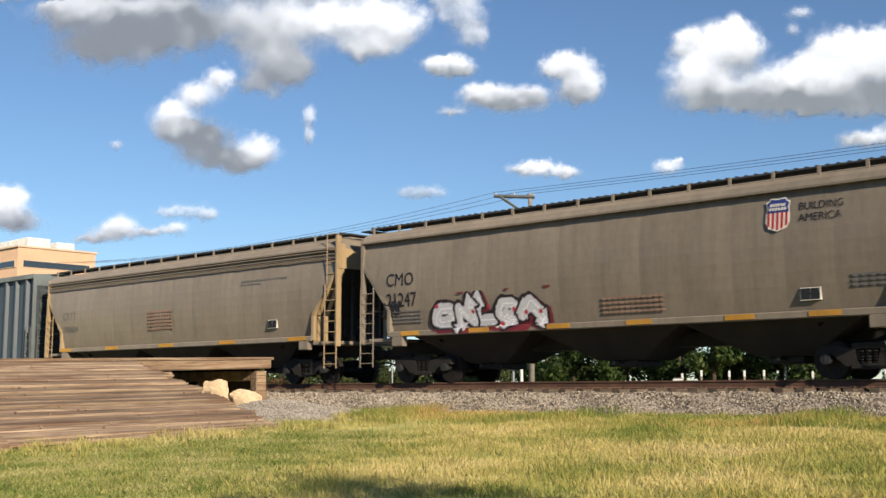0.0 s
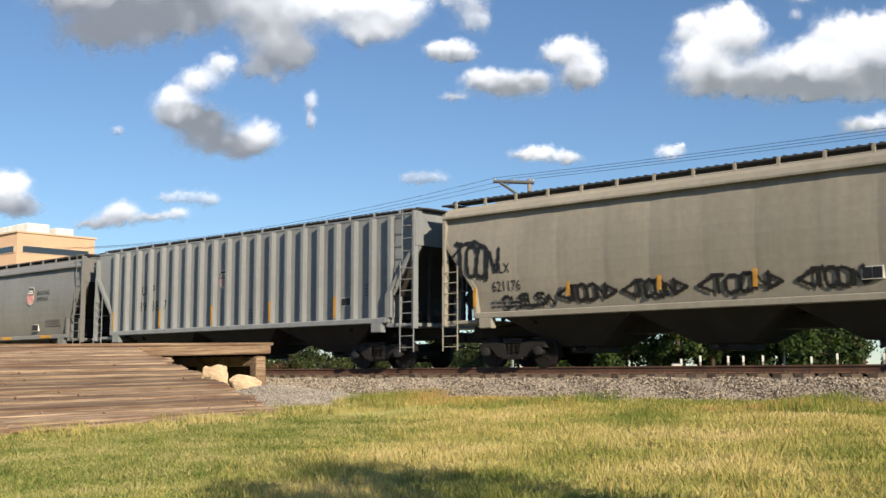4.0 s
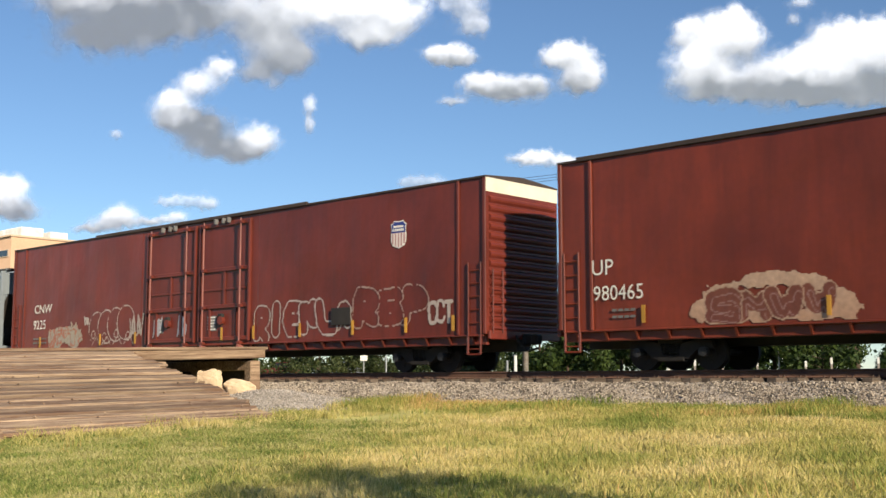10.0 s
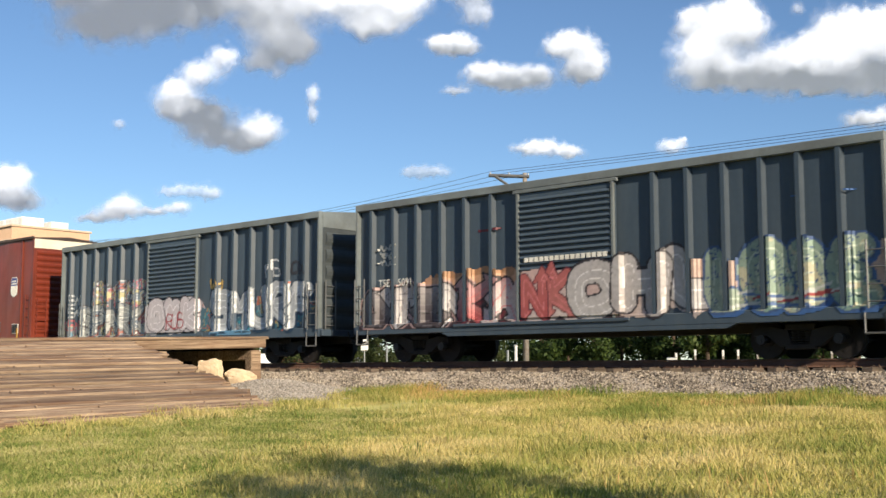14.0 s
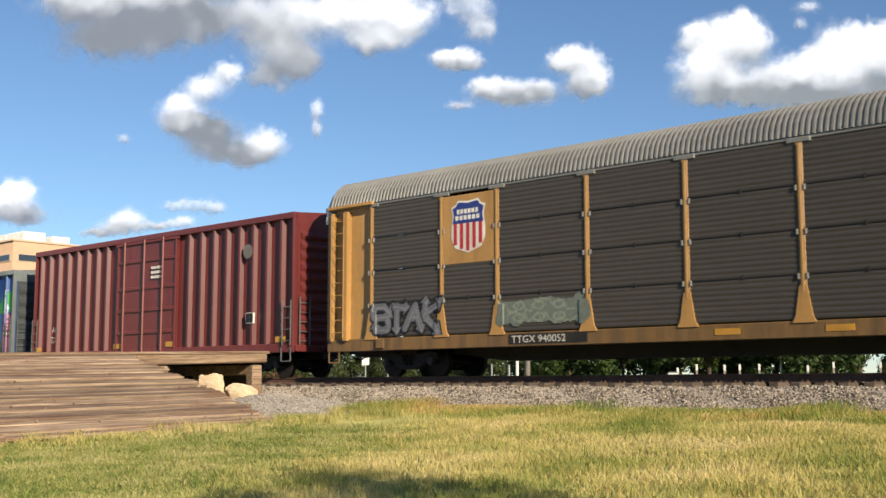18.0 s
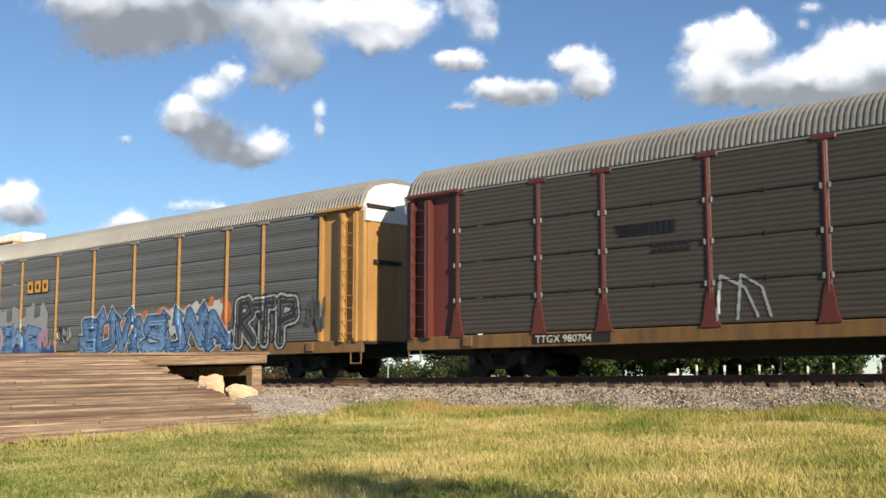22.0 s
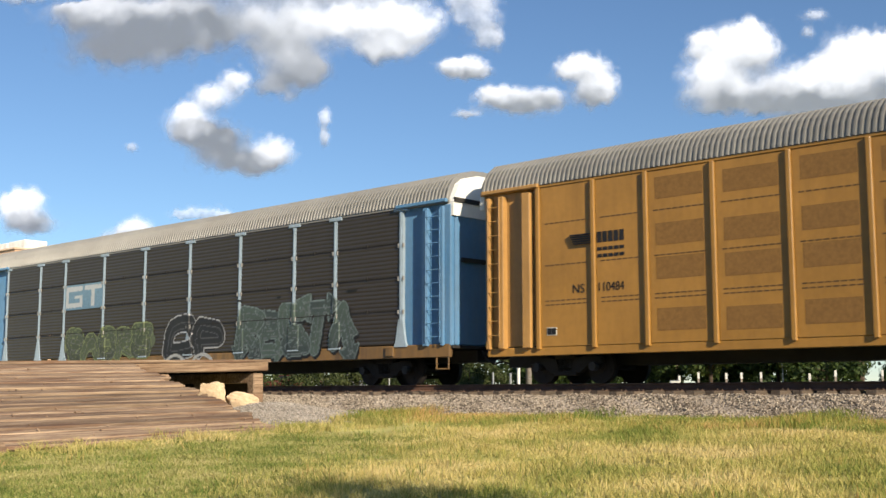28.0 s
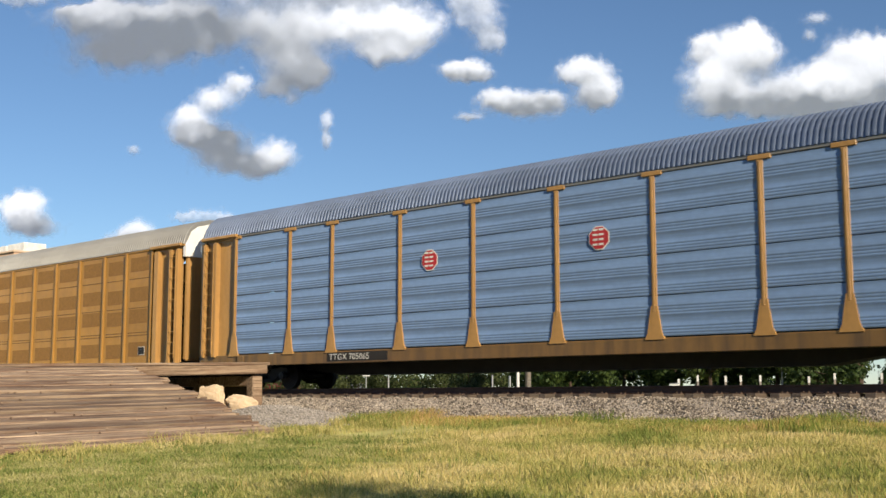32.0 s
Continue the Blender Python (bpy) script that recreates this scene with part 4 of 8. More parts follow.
truck_mat = surface("sooty_cast_steel", (0.014, 0.012, 0.011), 0.8, var=0.35, scale=5, grime=0.5, grime_color=(0.04, 0.03, 0.022))
wheel_mat = surface("worn_wheel_steel", (0.016, 0.013, 0.012), 0.7, metal=0.2, var=0.25, scale=4)
cap_mat = surface("bearing_cap", (0.045, 0.045, 0.048), 0.55, metal=0.5, var=0.2)
grate_mat = surface("dark_walkway_steel", (0.05, 0.05, 0.05), 0.7, var=0.2)
orange_mat = surface("orange_reflector", (0.56, 0.29, 0.04), 0.5, var=0.2, grime=0.45)
letter_black = surface("black_lettering", (0.015, 0.015, 0.018), 0.6, var=0.2)
letter_white = surface("white_lettering", (0.74, 0.72, 0.66), 0.6, var=0.1, grime=0.25)
letter_grey = surface("faded_grey_lettering", (0.15, 0.145, 0.14), 0.7, var=0.2)
letter_red = surface("faded_red_lettering", (0.27, 0.17, 0.125), 0.7, var=0.2)
emblem_blue = surface("emblem_blue", (0.025, 0.045, 0.22), 0.5, var=0.1)
emblem_red = surface("emblem_red", (0.45, 0.03, 0.035), 0.5, var=0.1)
chrome_mat = surface("grey_steel_rod", (0.15, 0.15, 0.15), 0.5, metal=0.4, var=0.1)

spray_mat, nt, bs = nodes_of("spray_paint")
at = nt.nodes.new("ShaderNodeAttribute")
at.attribute_name = "spray"
fade = nt.nodes.new("ShaderNodeTexNoise")
fade.inputs["Scale"].default_value, fade.inputs["Detail"].default_value = 9, 6
co = nt.nodes.new("ShaderNodeTexCoord")
nt.links.new(co.outputs["Object"], fade.inputs["Vector"])
mx = nt.nodes.new("ShaderNodeMix")
mx.data_type, mx.blend_type = "RGBA", "OVERLAY"
mx.inputs["Factor"].default_value = 0.35
nt.links.new(at.outputs["Color"], mx.inputs["A"])
nt.links.new(fade.outputs["Fac"], mx.inputs["B"])
nt.links.new(mx.outputs["Result"], bs.inputs["Base Color"])
bs.inputs["Roughness"].default_value = 0.55


def car_thing(name, label, category, x0, x1, group=""):
    ob = thing(name, label, category, pose((x0 + x1) / 2, TRACK_Y, 0), group)
    TRAIN.append((ob, (x0 + x1) / 2))
    return ob


WORDS = {}


def lettering(words, x, z, size, y, mat, parent, wide=1.0, name="lettering", end=False):
    """Flat letters on the near side of a car; x and z are the left foot of the line."""
    if words not in WORDS:
        cu = bpy.data.curves.new("letters", "FONT")
        cu.body, cu.size, cu.extrude = words, 1.0, 0.0
        cu.resolution_u = 3
        tmp = new("letters", cu)
        WORDS[words] = bpy.data.meshes.new_from_object(tmp.evaluated_get(bpy.context.evaluated_depsgraph_get()))
        bpy.data.objects.remove(tmp)
    me = WORDS[words].copy()
    me.materials.clear()
    me.materials.append(mat)
    ob = part(name, me, None, parent, at=pose(x, y, z, 90, 0, 0))
    ob.scale = (size * wide / 0.7, size / 0.7, 1)
    return ob


def bars(rows, y, mat, parent, name="small_print"):
    """Lines of small print, too fine to read: (x0, x1, z0, z1)."""
    g = Geo()
    for x0, x1, z0, z1 in rows:
        y_ = y(z1) - 0.004 if callable(y) else y
        n = max(1, int((x1 - x0) / 0.16))
        w = (x1 - x0) / n
        for i in range(n):
            g.box(x0 + i * w, y_, z0, x0 + (i + 0.78) * w, y_ + 0.004, z1)
    return tagged(part(name, g, mat, parent), kind="stuff")


def placard(x, z, y, parent, w=0.46, h=0.27):
    p = part("stencil_panel", Geo().box(x, y, z, x + w, y + 0.06, z + h), letter_white, parent)
    part("stencil_panel_field", Geo().box(x + 0.018, y - 0.005, z + 0.018, x + w * 0.49, y, z + h - 0.018).box(
        x + w * 0.52, y - 0.005, z + 0.018, x + w - 0.018, y, z + h - 0.018), letter_black, p)


def shield(x, z, w, h, y, parent, stripe=None, field=None, bulge=None):
    """A railway shield emblem: white rim, blue head with two pale bars, upright stripes below."""
    def shape(k):
        q = [(0.02, 0.88), (0.15, 0.92), (0.22, 1.0), (0.5, 0.97), (0.78, 1.0), (0.85, 0.92), (0.98, 0.88), (0.93, 0.7), (0.97, 0.5), (0.97, 0.28), (0.86, 0.1), (0.5, 0.0), (0.14, 0.1), (0.03, 0.28), (0.03, 0.5), (0.07, 0.7)]
        return [(x + w * (0.5 + (a - 0.5) * k), z + h * (0.5 + (b - 0.5) * k)) for a, b in q][::-1]
    tip_at = None
    if bulge:
        y = bulge(z + h / 2) - 0.012
        lean = math.degrees(math.atan((bulge(z + h) - bulge(z)) / h))
        tip_at = Matrix.Translation((0, y, z + h / 2)) @ pose(0, 0, 0, -lean) @ Matrix.Translation((0, -y, -z - h / 2))
    rim = part("emblem", Geo().prism(shape(1.0), "y", y - 0.004, y), letter_white, parent, at=tip_at)
    head = [(a, b) for a, b in shape(0.93)]
    mid = z + h * 0.56
    top = [(x + w * a, z + h * b) for a, b in ((0.07, 0.56), (0.93, 0.56), (0.89, 0.7), (0.93, 0.85), (0.83, 0.885), (0.77, 0.96), (0.5, 0.935), (0.23, 0.96), (0.17, 0.885), (0.07, 0.85), (0.11, 0.7))]
    part("emblem_head", Geo().prism(top[::-1], "y", y - 0.009, y - 0.004), field or emblem_blue, rim)
    for k, a in ((0.74, 0.62), (0.62, 0.7)):
        g = Geo()
        for i in range(6):
            bx = x + w * (0.5 - a / 2) + i * w * a / 6
            g.box(bx, y - 0.013, z + h * k, bx + w * a / 6 * 0.7, y - 0.009, z + h * (k + 0.085))
        tagged(part("emblem_lettering", g, letter_white, rim), kind="stuff")
    for i in range(5):
        sx = x + w * (0.10 + i * 0.175)
        low = 0.16 if i in (0, 4) else 0.08 if i in (1, 3) else 0.04
        part("emblem_stripe", Geo().box(sx, y - 0.009, z + h * low, sx + w * 0.09, y - 0.004, mid), stripe or emblem_red, rim)


# trucks: one set of meshes for the whole train; the wheelsets turn
def truck_parts():
    g = Geo().box(-0.24, -1.0, 0.40, 0.24, 1.0, 0.72, 0.03)
    bolster = g.made("truck", truck_mat)
    frame_ = Geo()
    for s in (-1, 1):
        frame_.prism([(s * 0.2, 0.30), (s * 0.28, 0.62), (s * 0.72, 0.70), (s * 1.08, 0.66), (s * 1.12, 0.5), (s * 0.78, 0.52), (s * 0.46, 0.26)][::s], "y", -0.09, 0.09)
    frame_.box(-0.36, -0.1, 0.2, 0.36, 0.1, 0.32, 0.02).box(-0.34, -0.09, 0.62, 0.34, 0.09, 0.76, 0.02)
    spring = Geo()
    for i in (-0.17, 0, 0.17):
        for k in range(5):
            spring.rod((i, 0, 0.33 + k * 0.058), (i, 0, 0.36 + k * 0.058), 0.085, 10)
    ws = Geo().rod((0, -1.12, 0), (0, 1.12, 0), 0.08, 10)
    for s in (-1, 1):
        ws.rod((0, s * 0.69, 0), (0, s * 0.82, 0), WHEEL_R, 28).rod((0, s * 0.66, 0), (0, s * 0.69, 0), WHEEL_R + 0.025, 28)
        ws.rod((0, s * 0.82, 0), (0, s * 0.84, 0), 0.17, 14)
        for k in range(6):
            a = k * math.pi / 3
            ws.rod((math.cos(a) * 0.24, s * 0.82, math.sin(a) * 0.24), (math.cos(a) * 0.24, s * 0.832, math.sin(a) * 0.24), 0.04, 8)
    cap = Geo().rod((0, -0.02, 0), (0, -0.17, 0), 0.11, 14).box(-0.03, -0.18, -0.07, 0.03, -0.17, 0.07)
    return bolster, frame_.made("side_frame", truck_mat), spring.made("spring_nest", truck_mat, True), ws.made("wheelset", wheel_mat), cap.made("bearing_cap", cap_mat)


TRUCK = truck_parts()


def add_truck(car, x):
    t = part("truck", TRUCK[0], None, car, at=pose(x, 0, 0))
    for s in (-1, 1):
        part("side_frame", TRUCK[1], None, t, at=pose(0, s * 1.0, 0))
        tagged(part("spring_nest", TRUCK[2], None, t, at=pose(0, s * 1.0, 0)), kind="stuff")
    for dx in (-0.89, 0.89):
        w = part("wheelset", TRUCK[3], None, t)
        w.matrix_parent_inverse = Matrix.Translation((dx, 0, 0))
        w.location = (0, 0, WHEEL_R)
        WHEELSETS.append(w)
        for s in (-1, 1):
            part("bearing_cap", TRUCK[4], None, t, at=pose(dx, s * 1.0, WHEEL_R, 0, 0, 0 if s < 0 else 180))


g = Geo().box(-0.62, -0.17, 0.70, 0.16, 0.17, 1.02, 0.03).box(0.12, -0.13, 0.74, 0.42, 0.13, 0.98, 0.04).box(0.36, -0.2, 0.72, 0.60, 0.08, 1.0, 0.05)
COUPLER = g.made("coupler", truck_mat)
g = Geo().line([(0.1, -0.45, 0.95), (0.25, -0.45, 0.7), (0.5, -0.4, 0.55), (0.78, -0.35, 0.62)], 0.028, 7)
HOSE = g.made("brake_hose", black_mat, True)


def add_couplers(car, l):
    for s in (-1, 1):
        turn = 0 if s > 0 else 180
        part("coupler", COUPLER, None, car, at=pose(s * (l + 0.02), 0, 0, 0, 0, turn))
        part("brake_hose", HOSE, None, car, at=pose(s * (l + 0.02), 0, 0, 0, 0, turn))


def ladder(parent, x0, x1, z0, z1, y, mat, rungs, r=0.022, name="ladder", step=True, side="y"):
    g = Geo()
    put = (lambda a, z: (a, y, z)) if side == "y" else (lambda a, z: (y, a, z))
    for x in (x0, x1):
        g.rod(put(x, z0), put(x, z1), r, 6)
    for k in range(rungs):
        z = z0 + (z1 - z0) * (k + 0.4) / rungs
        g.rod(put(x0, z), put(x1, z), r * 0.7, 6)
    return part(name, g, mat, parent)


# strokes of block letters on a grid of eight: points as digit pairs, strokes parted by bars
GLYPHS = {"A": "00 48 80|24 64", "B": "00 08 58 77 75 54 04|54 73 71 50 00", "C": "86 78 28 06 02 10 70 82", "D": "00 08 48 86 82 40 00", "E": "88 08 00 80|04 64",
          "F": "88 08 00|04 64", "H": "08 00|88 80|04 84", "I": "48 40", "K": "08 00|88 04 80", "L": "08 00 80", "M": "00 08 43 88 80", "N": "00 08 80 88",
          "O": "40 10 02 06 18 78 86 82 70 40", "P": "00 08 68 87 85 64 04", "R": "00 08 68 87 85 64 04 80", "S": "87 78 18 07 05 14 74 83 81 70 10 01",
          "T": "08 88|48 40", "U": "08 02 10 70 82 88", "V": "08 40 88", "W": "08 20 45 60 88", "X": "00 88|08 80", "Y": "08 44 88|44 40"}


def rounded(pts):
    """Corners cut once, ends kept."""
    out = [pts[0]]
    for (ax, az), (bx, bz) in zip(pts, pts[1:]):
        out += [(ax * 0.75 + bx * 0.25, az * 0.75 + bz * 0.25), (ax * 0.25 + bx * 0.75, az * 0.25 + bz * 0.75)]
    return out + [pts[-1]]


# spray paint: shapes drawn on a fine grid that follows the metal
class Spray:
    def __init__(self, x0, x1, z0, z1, res=0.028):
        self.x = np.arange(x0, x1 + res, res)
        self.z = np.arange(z0, z1 + res, res)
        self.gx, self.gz = np.meshgrid(self.x, self.z)
        self.rgb = np.zeros((*self.gx.shape, 3))
        self.on = np.zeros(self.gx.shape, bool)

    def bar(self, a, b, r):
        (ax, az), (bx, bz) = a, b
        dx, dz = bx - ax, bz - az
        t = np.clip(((self.gx - ax) * dx + (self.gz - az) * dz) / max(1e-9, dx * dx + dz * dz), 0, 1)
        return np.hypot(self.gx - ax - t * dx, self.gz - az - t * dz) - r

    def ring(self, c, rx, rz, r):
        q = np.hypot((self.gx - c[0]) / rx, (self.gz - c[1]) / rz)
        return np.abs(q - 1) * min(rx, rz) - r

    def oval(self, c, rx, rz):
        return (np.hypot((self.gx - c[0]) / rx, (self.gz - c[1]) / rz) - 1) * min(rx, rz)

    def poly(self, pts):
        inside = np.zeros(self.gx.shape, bool)
        d = np.full(self.gx.shape, 1e9)
        for (ax, az), (bx, bz) in zip(pts, pts[1:] + pts[:1]):
            d = np.minimum(d, self.bar((ax, az), (bx, bz), 0))
            hit = (az > self.gz) != (bz > self.gz)
            inside ^= hit & (self.gx < (bx - ax) * (self.gz - az) / (bz - az if bz != az else 1e-9) + ax)
        return np.where(inside, -d, d)

    def rough(self, seed, scale=3.0, amount=0.12):
        return amount * billow(self.gx * scale + 40, self.gz * scale + 40, seed)

    def fill(self, d, color, second=None, keep=None):
        m = d < 0
        if keep is not None:
            m &= keep
        c = np.array(color)
        if second is not None:
            z0, z1 = self.z[0], self.z[-1]
            k = np.clip((self.gz - z0) / (z1 - z0) + 0.25 * billow(self.gx * 1.3, self.gz * 1.3 + 3, 8), 0, 1)[..., None]
            self.rgb[m] = (np.array(color) * (1 - k) + np.array(second) * k)[m]
        else:
            self.rgb[m] = c
        self.on |= m

    def lines(self, pts, r):
        d = np.full(self.gx.shape, 1e9)
        i, j = np.searchsorted(self.x, (min(p[0] for p in pts) - r - 0.35, max(p[0] for p in pts) + r + 0.35))
        if j - i < 2:
            return d
        gx, gz = self.gx[:, i:j], self.gz[:, i:j]
        for (ax, az), (bx, bz) in zip(pts, pts[1:]):
            dx, dz = bx - ax, bz - az
            t = np.clip(((gx - ax) * dx + (gz - az) * dz) / max(1e-9, dx * dx + dz * dz), 0, 1)
            d[:, i:j] = np.minimum(d[:, i:j], np.hypot(gx - ax - t * dx, gz - az - t * dz) - r)
        return d

    def letters(self, text, x0, x1, z0, z1, thick, seed=1, wild=0.3, lift=0.0, spikes=0.0):
        """One distance field for each letter of a word, jittered, leaning and lapping over one another."""
        q = random.Random(seed)
        w, h = (x1 - x0) / len(text), z1 - z0
        forms = []
        for i, ch in enumerate(text):
            a, b = x0 + (i - 0.07) * w + thick, x0 + (i + 1.07) * w - thick
            up = lift * i / len(text) + q.uniform(-0.07, 0.07) * h * wild
            lean = q.uniform(-0.28, 0.28) * wild
            d = np.full(self.gx.shape, 1e9)
            for stroke in GLYPHS[ch].split("|"):
                pts = []
                for k in stroke.split():
                    x, z = a + (b - a) * int(k[0]) / 8, z0 + thick + (h - 2 * thick) * int(k[1]) / 8
                    pts.append((x + lean * (z - z0 - h / 2) + q.gauss(0, 0.07) * w * wild, z + up + q.gauss(0, 0.05) * h * wild))
                if spikes:
                    for e, f in ((0, 1), (-1, -2)):
                        if q.random() < spikes:
                            dx, dz = pts[e][0] - pts[f][0], pts[e][1] - pts[f][1]
                            m = math.hypot(dx, dz) + 1e-6
                            dx, dz = dx / m * thick, dz / m * thick
                            d = np.minimum(d, self.poly([(pts[e][0] + dx * 2.4, pts[e][1] + dz * 2.4 + thick * q.uniform(-0.8, 0.8)),
                                                         (pts[e][0] - dz * 1.9, pts[e][1] + dx * 1.9), (pts[e][0] + dz * 1.9, pts[e][1] - dx * 1.9)]))
                else:
                    pts = rounded(pts)
                d = np.minimum(d, self.lines(pts, thick * q.uniform(0.88, 1.12)))
            forms.append(d)
        return forms

    def piece(self, text, x0, x1, z0, z1, fill, fill2, line, thick=0.15, edge=0.045, halo=None, shadow=None, seed=1, wild=0.6, lift=0.0, spikes=0.0, hollow=False, ink=0.0, accent=None):
        """A sprayed word: halo, thrown shadow, outline, two-tone fill, glints and inner strokes."""
        forms = self.letters(text, x0, x1, z0, z1, thick, seed, wild, lift, spikes)
        wobble, veins = self.rough(seed, 2.6, 1.0), self.rough(seed + 31, 3.4, 1.0)
        forms = [d + 0.03 * np.roll(wobble, 23 * i, 1) for i, d in enumerate(forms)]
        cell = self.x[1] - self.x[0]
        if halo is not None:
            for d in forms:
                self.fill(d - edge * 1.9, halo)
        if shadow is not None:
            for d in forms:
                self.fill(np.roll(np.roll(d, max(1, int(0.10 / cell)), 1), -max(1, int(0.08 / cell)), 0) - edge, shadow)
        order = list(range(len(forms)))
        random.Random(seed + 5).shuffle(order)
        for i in order:
            d = forms[i]
            if hollow:
                self.on &= ~(d < -edge * 0.3)
                self.fill(np.abs(d) - edge * 0.34, line, keep=self.rough(seed + i, 5.0, 1.0) > -0.55)
                continue
            self.fill(d - edge, line)
            self.fill(d, fill if i % 2 == 0 else fill2, fill2 if i % 2 == 0 else fill)
            if accent is not None:
                self.fill(np.roll(wobble, 47 * i + 20, 1) + 0.25, accent, keep=d < -0.02)
            if ink:
                self.fill(np.abs(np.roll(veins, 31 * i, 1)) - 0.06 * ink, line, keep=d < -0.015)
            glint = np.roll(np.roll(d, 2, 1), -2, 0)
            self.fill(np.abs(glint + thick * 0.6) - 0.013, tuple(min(1, c * 1.3 + 0.10) for c in fill), keep=d < -0.03)

    def tag(self, text, x0, x1, z0, z1, color, r, seed=1, wild=0.5, lift=0.0):
        """A word in one thin pass of the can."""
        for d in self.letters(text, x0, x1, z0, z1, r, seed, wild, lift):
            self.fill(d, color)

    def scrawl(self, x0, x1, z0, z1, color, r, seed, loops=6):
        """A quick marker scrawl: joined strokes and hooks."""
        q = random.Random(seed)
        pts = []
        for i in range(loops * 3):
            u = (i + q.uniform(-0.5, 0.5)) / (loops * 3)
            pts.append((x0 + (x1 - x0) * min(1, max(0, u)), q.choice((z0, z1, z0, z1, (z0 + z1) / 2)) + q.uniform(-0.12, 0.12) * (z1 - z0)))
        self.fill(self.lines(pts, r), color)
        for i in range(loops // 2):
            c = (x0 + (x1 - x0) * (i + 0.7) / (loops / 2 + 0.7), (z0 + z1) / 2)
            self.fill(self.ring(c, (x1 - x0) / loops * 0.42, (z1 - z0) * 0.36, r), color)

    def onto(self, parent, surface_y, name="graffiti", label=""):
        m = self.on
        cell = m[:-1, :-1].astype(int) + m[1:, :-1] + m[:-1, 1:] + m[1:, 1:] >= 2
        near, total = np.zeros_like(self.rgb), np.zeros(m.shape)
        for a in (-1, 0, 1):
            for b in (-1, 0, 1):
                near += np.roll(np.roll(self.rgb * m[..., None], a, 0), b, 1)
                total += np.roll(np.roll(m, a, 0), b, 1)
        self.rgb = np.where(m[..., None], self.rgb, near / np.maximum(1, total)[..., None])
        used = np.zeros(m.shape, bool)
        for a, b in ((0, 0), (1, 0), (0, 1), (1, 1)):
            used[a:m.shape[0] - 1 + a, b:m.shape[1] - 1 + b] |= cell
        if not used.any():
            return None
        index = -np.ones(m.shape, int)
        index[used] = np.arange(used.sum())
        y = surface_y(self.gx, self.gz) - 0.008
        v = np.stack([self.gx[used], y[used], self.gz[used]], 1)
        j, i = np.nonzero(cell)
        f = np.stack([index[j, i], index[j, i + 1], index[j + 1, i + 1], index[j + 1, i]], 1)
        me = bpy.data.meshes.new(name)
        me.from_pydata(v.tolist(), [], f.tolist())
        me.materials.append(spray_mat)
        ca = me.attributes.new("spray", "FLOAT_COLOR", "POINT")
        ca.data.foreach_set("color", np.concatenate([self.rgb[used], np.ones((len(v), 1))], 1).astype(np.float32).ravel())
        me.update()
        ob = part(name, me, None, parent, label)
        return tagged(ob, kind="stuff")



# ---- covered hoppers ----
def side_y(z):
    """The bulging side of a covered hopper."""
    return -1.37 - 0.20 * np.sin(np.clip((z - 1.3) / 3.0, 0, 1) * np.pi)


# soot plus the shade under the body, both put into this near-black colour
BAY_MAT = surface("sooty_shaded_bay_paint", (0.027, 0.023, 0.02), 0.8, var=0.3, scale=1.2, grime=0.5)


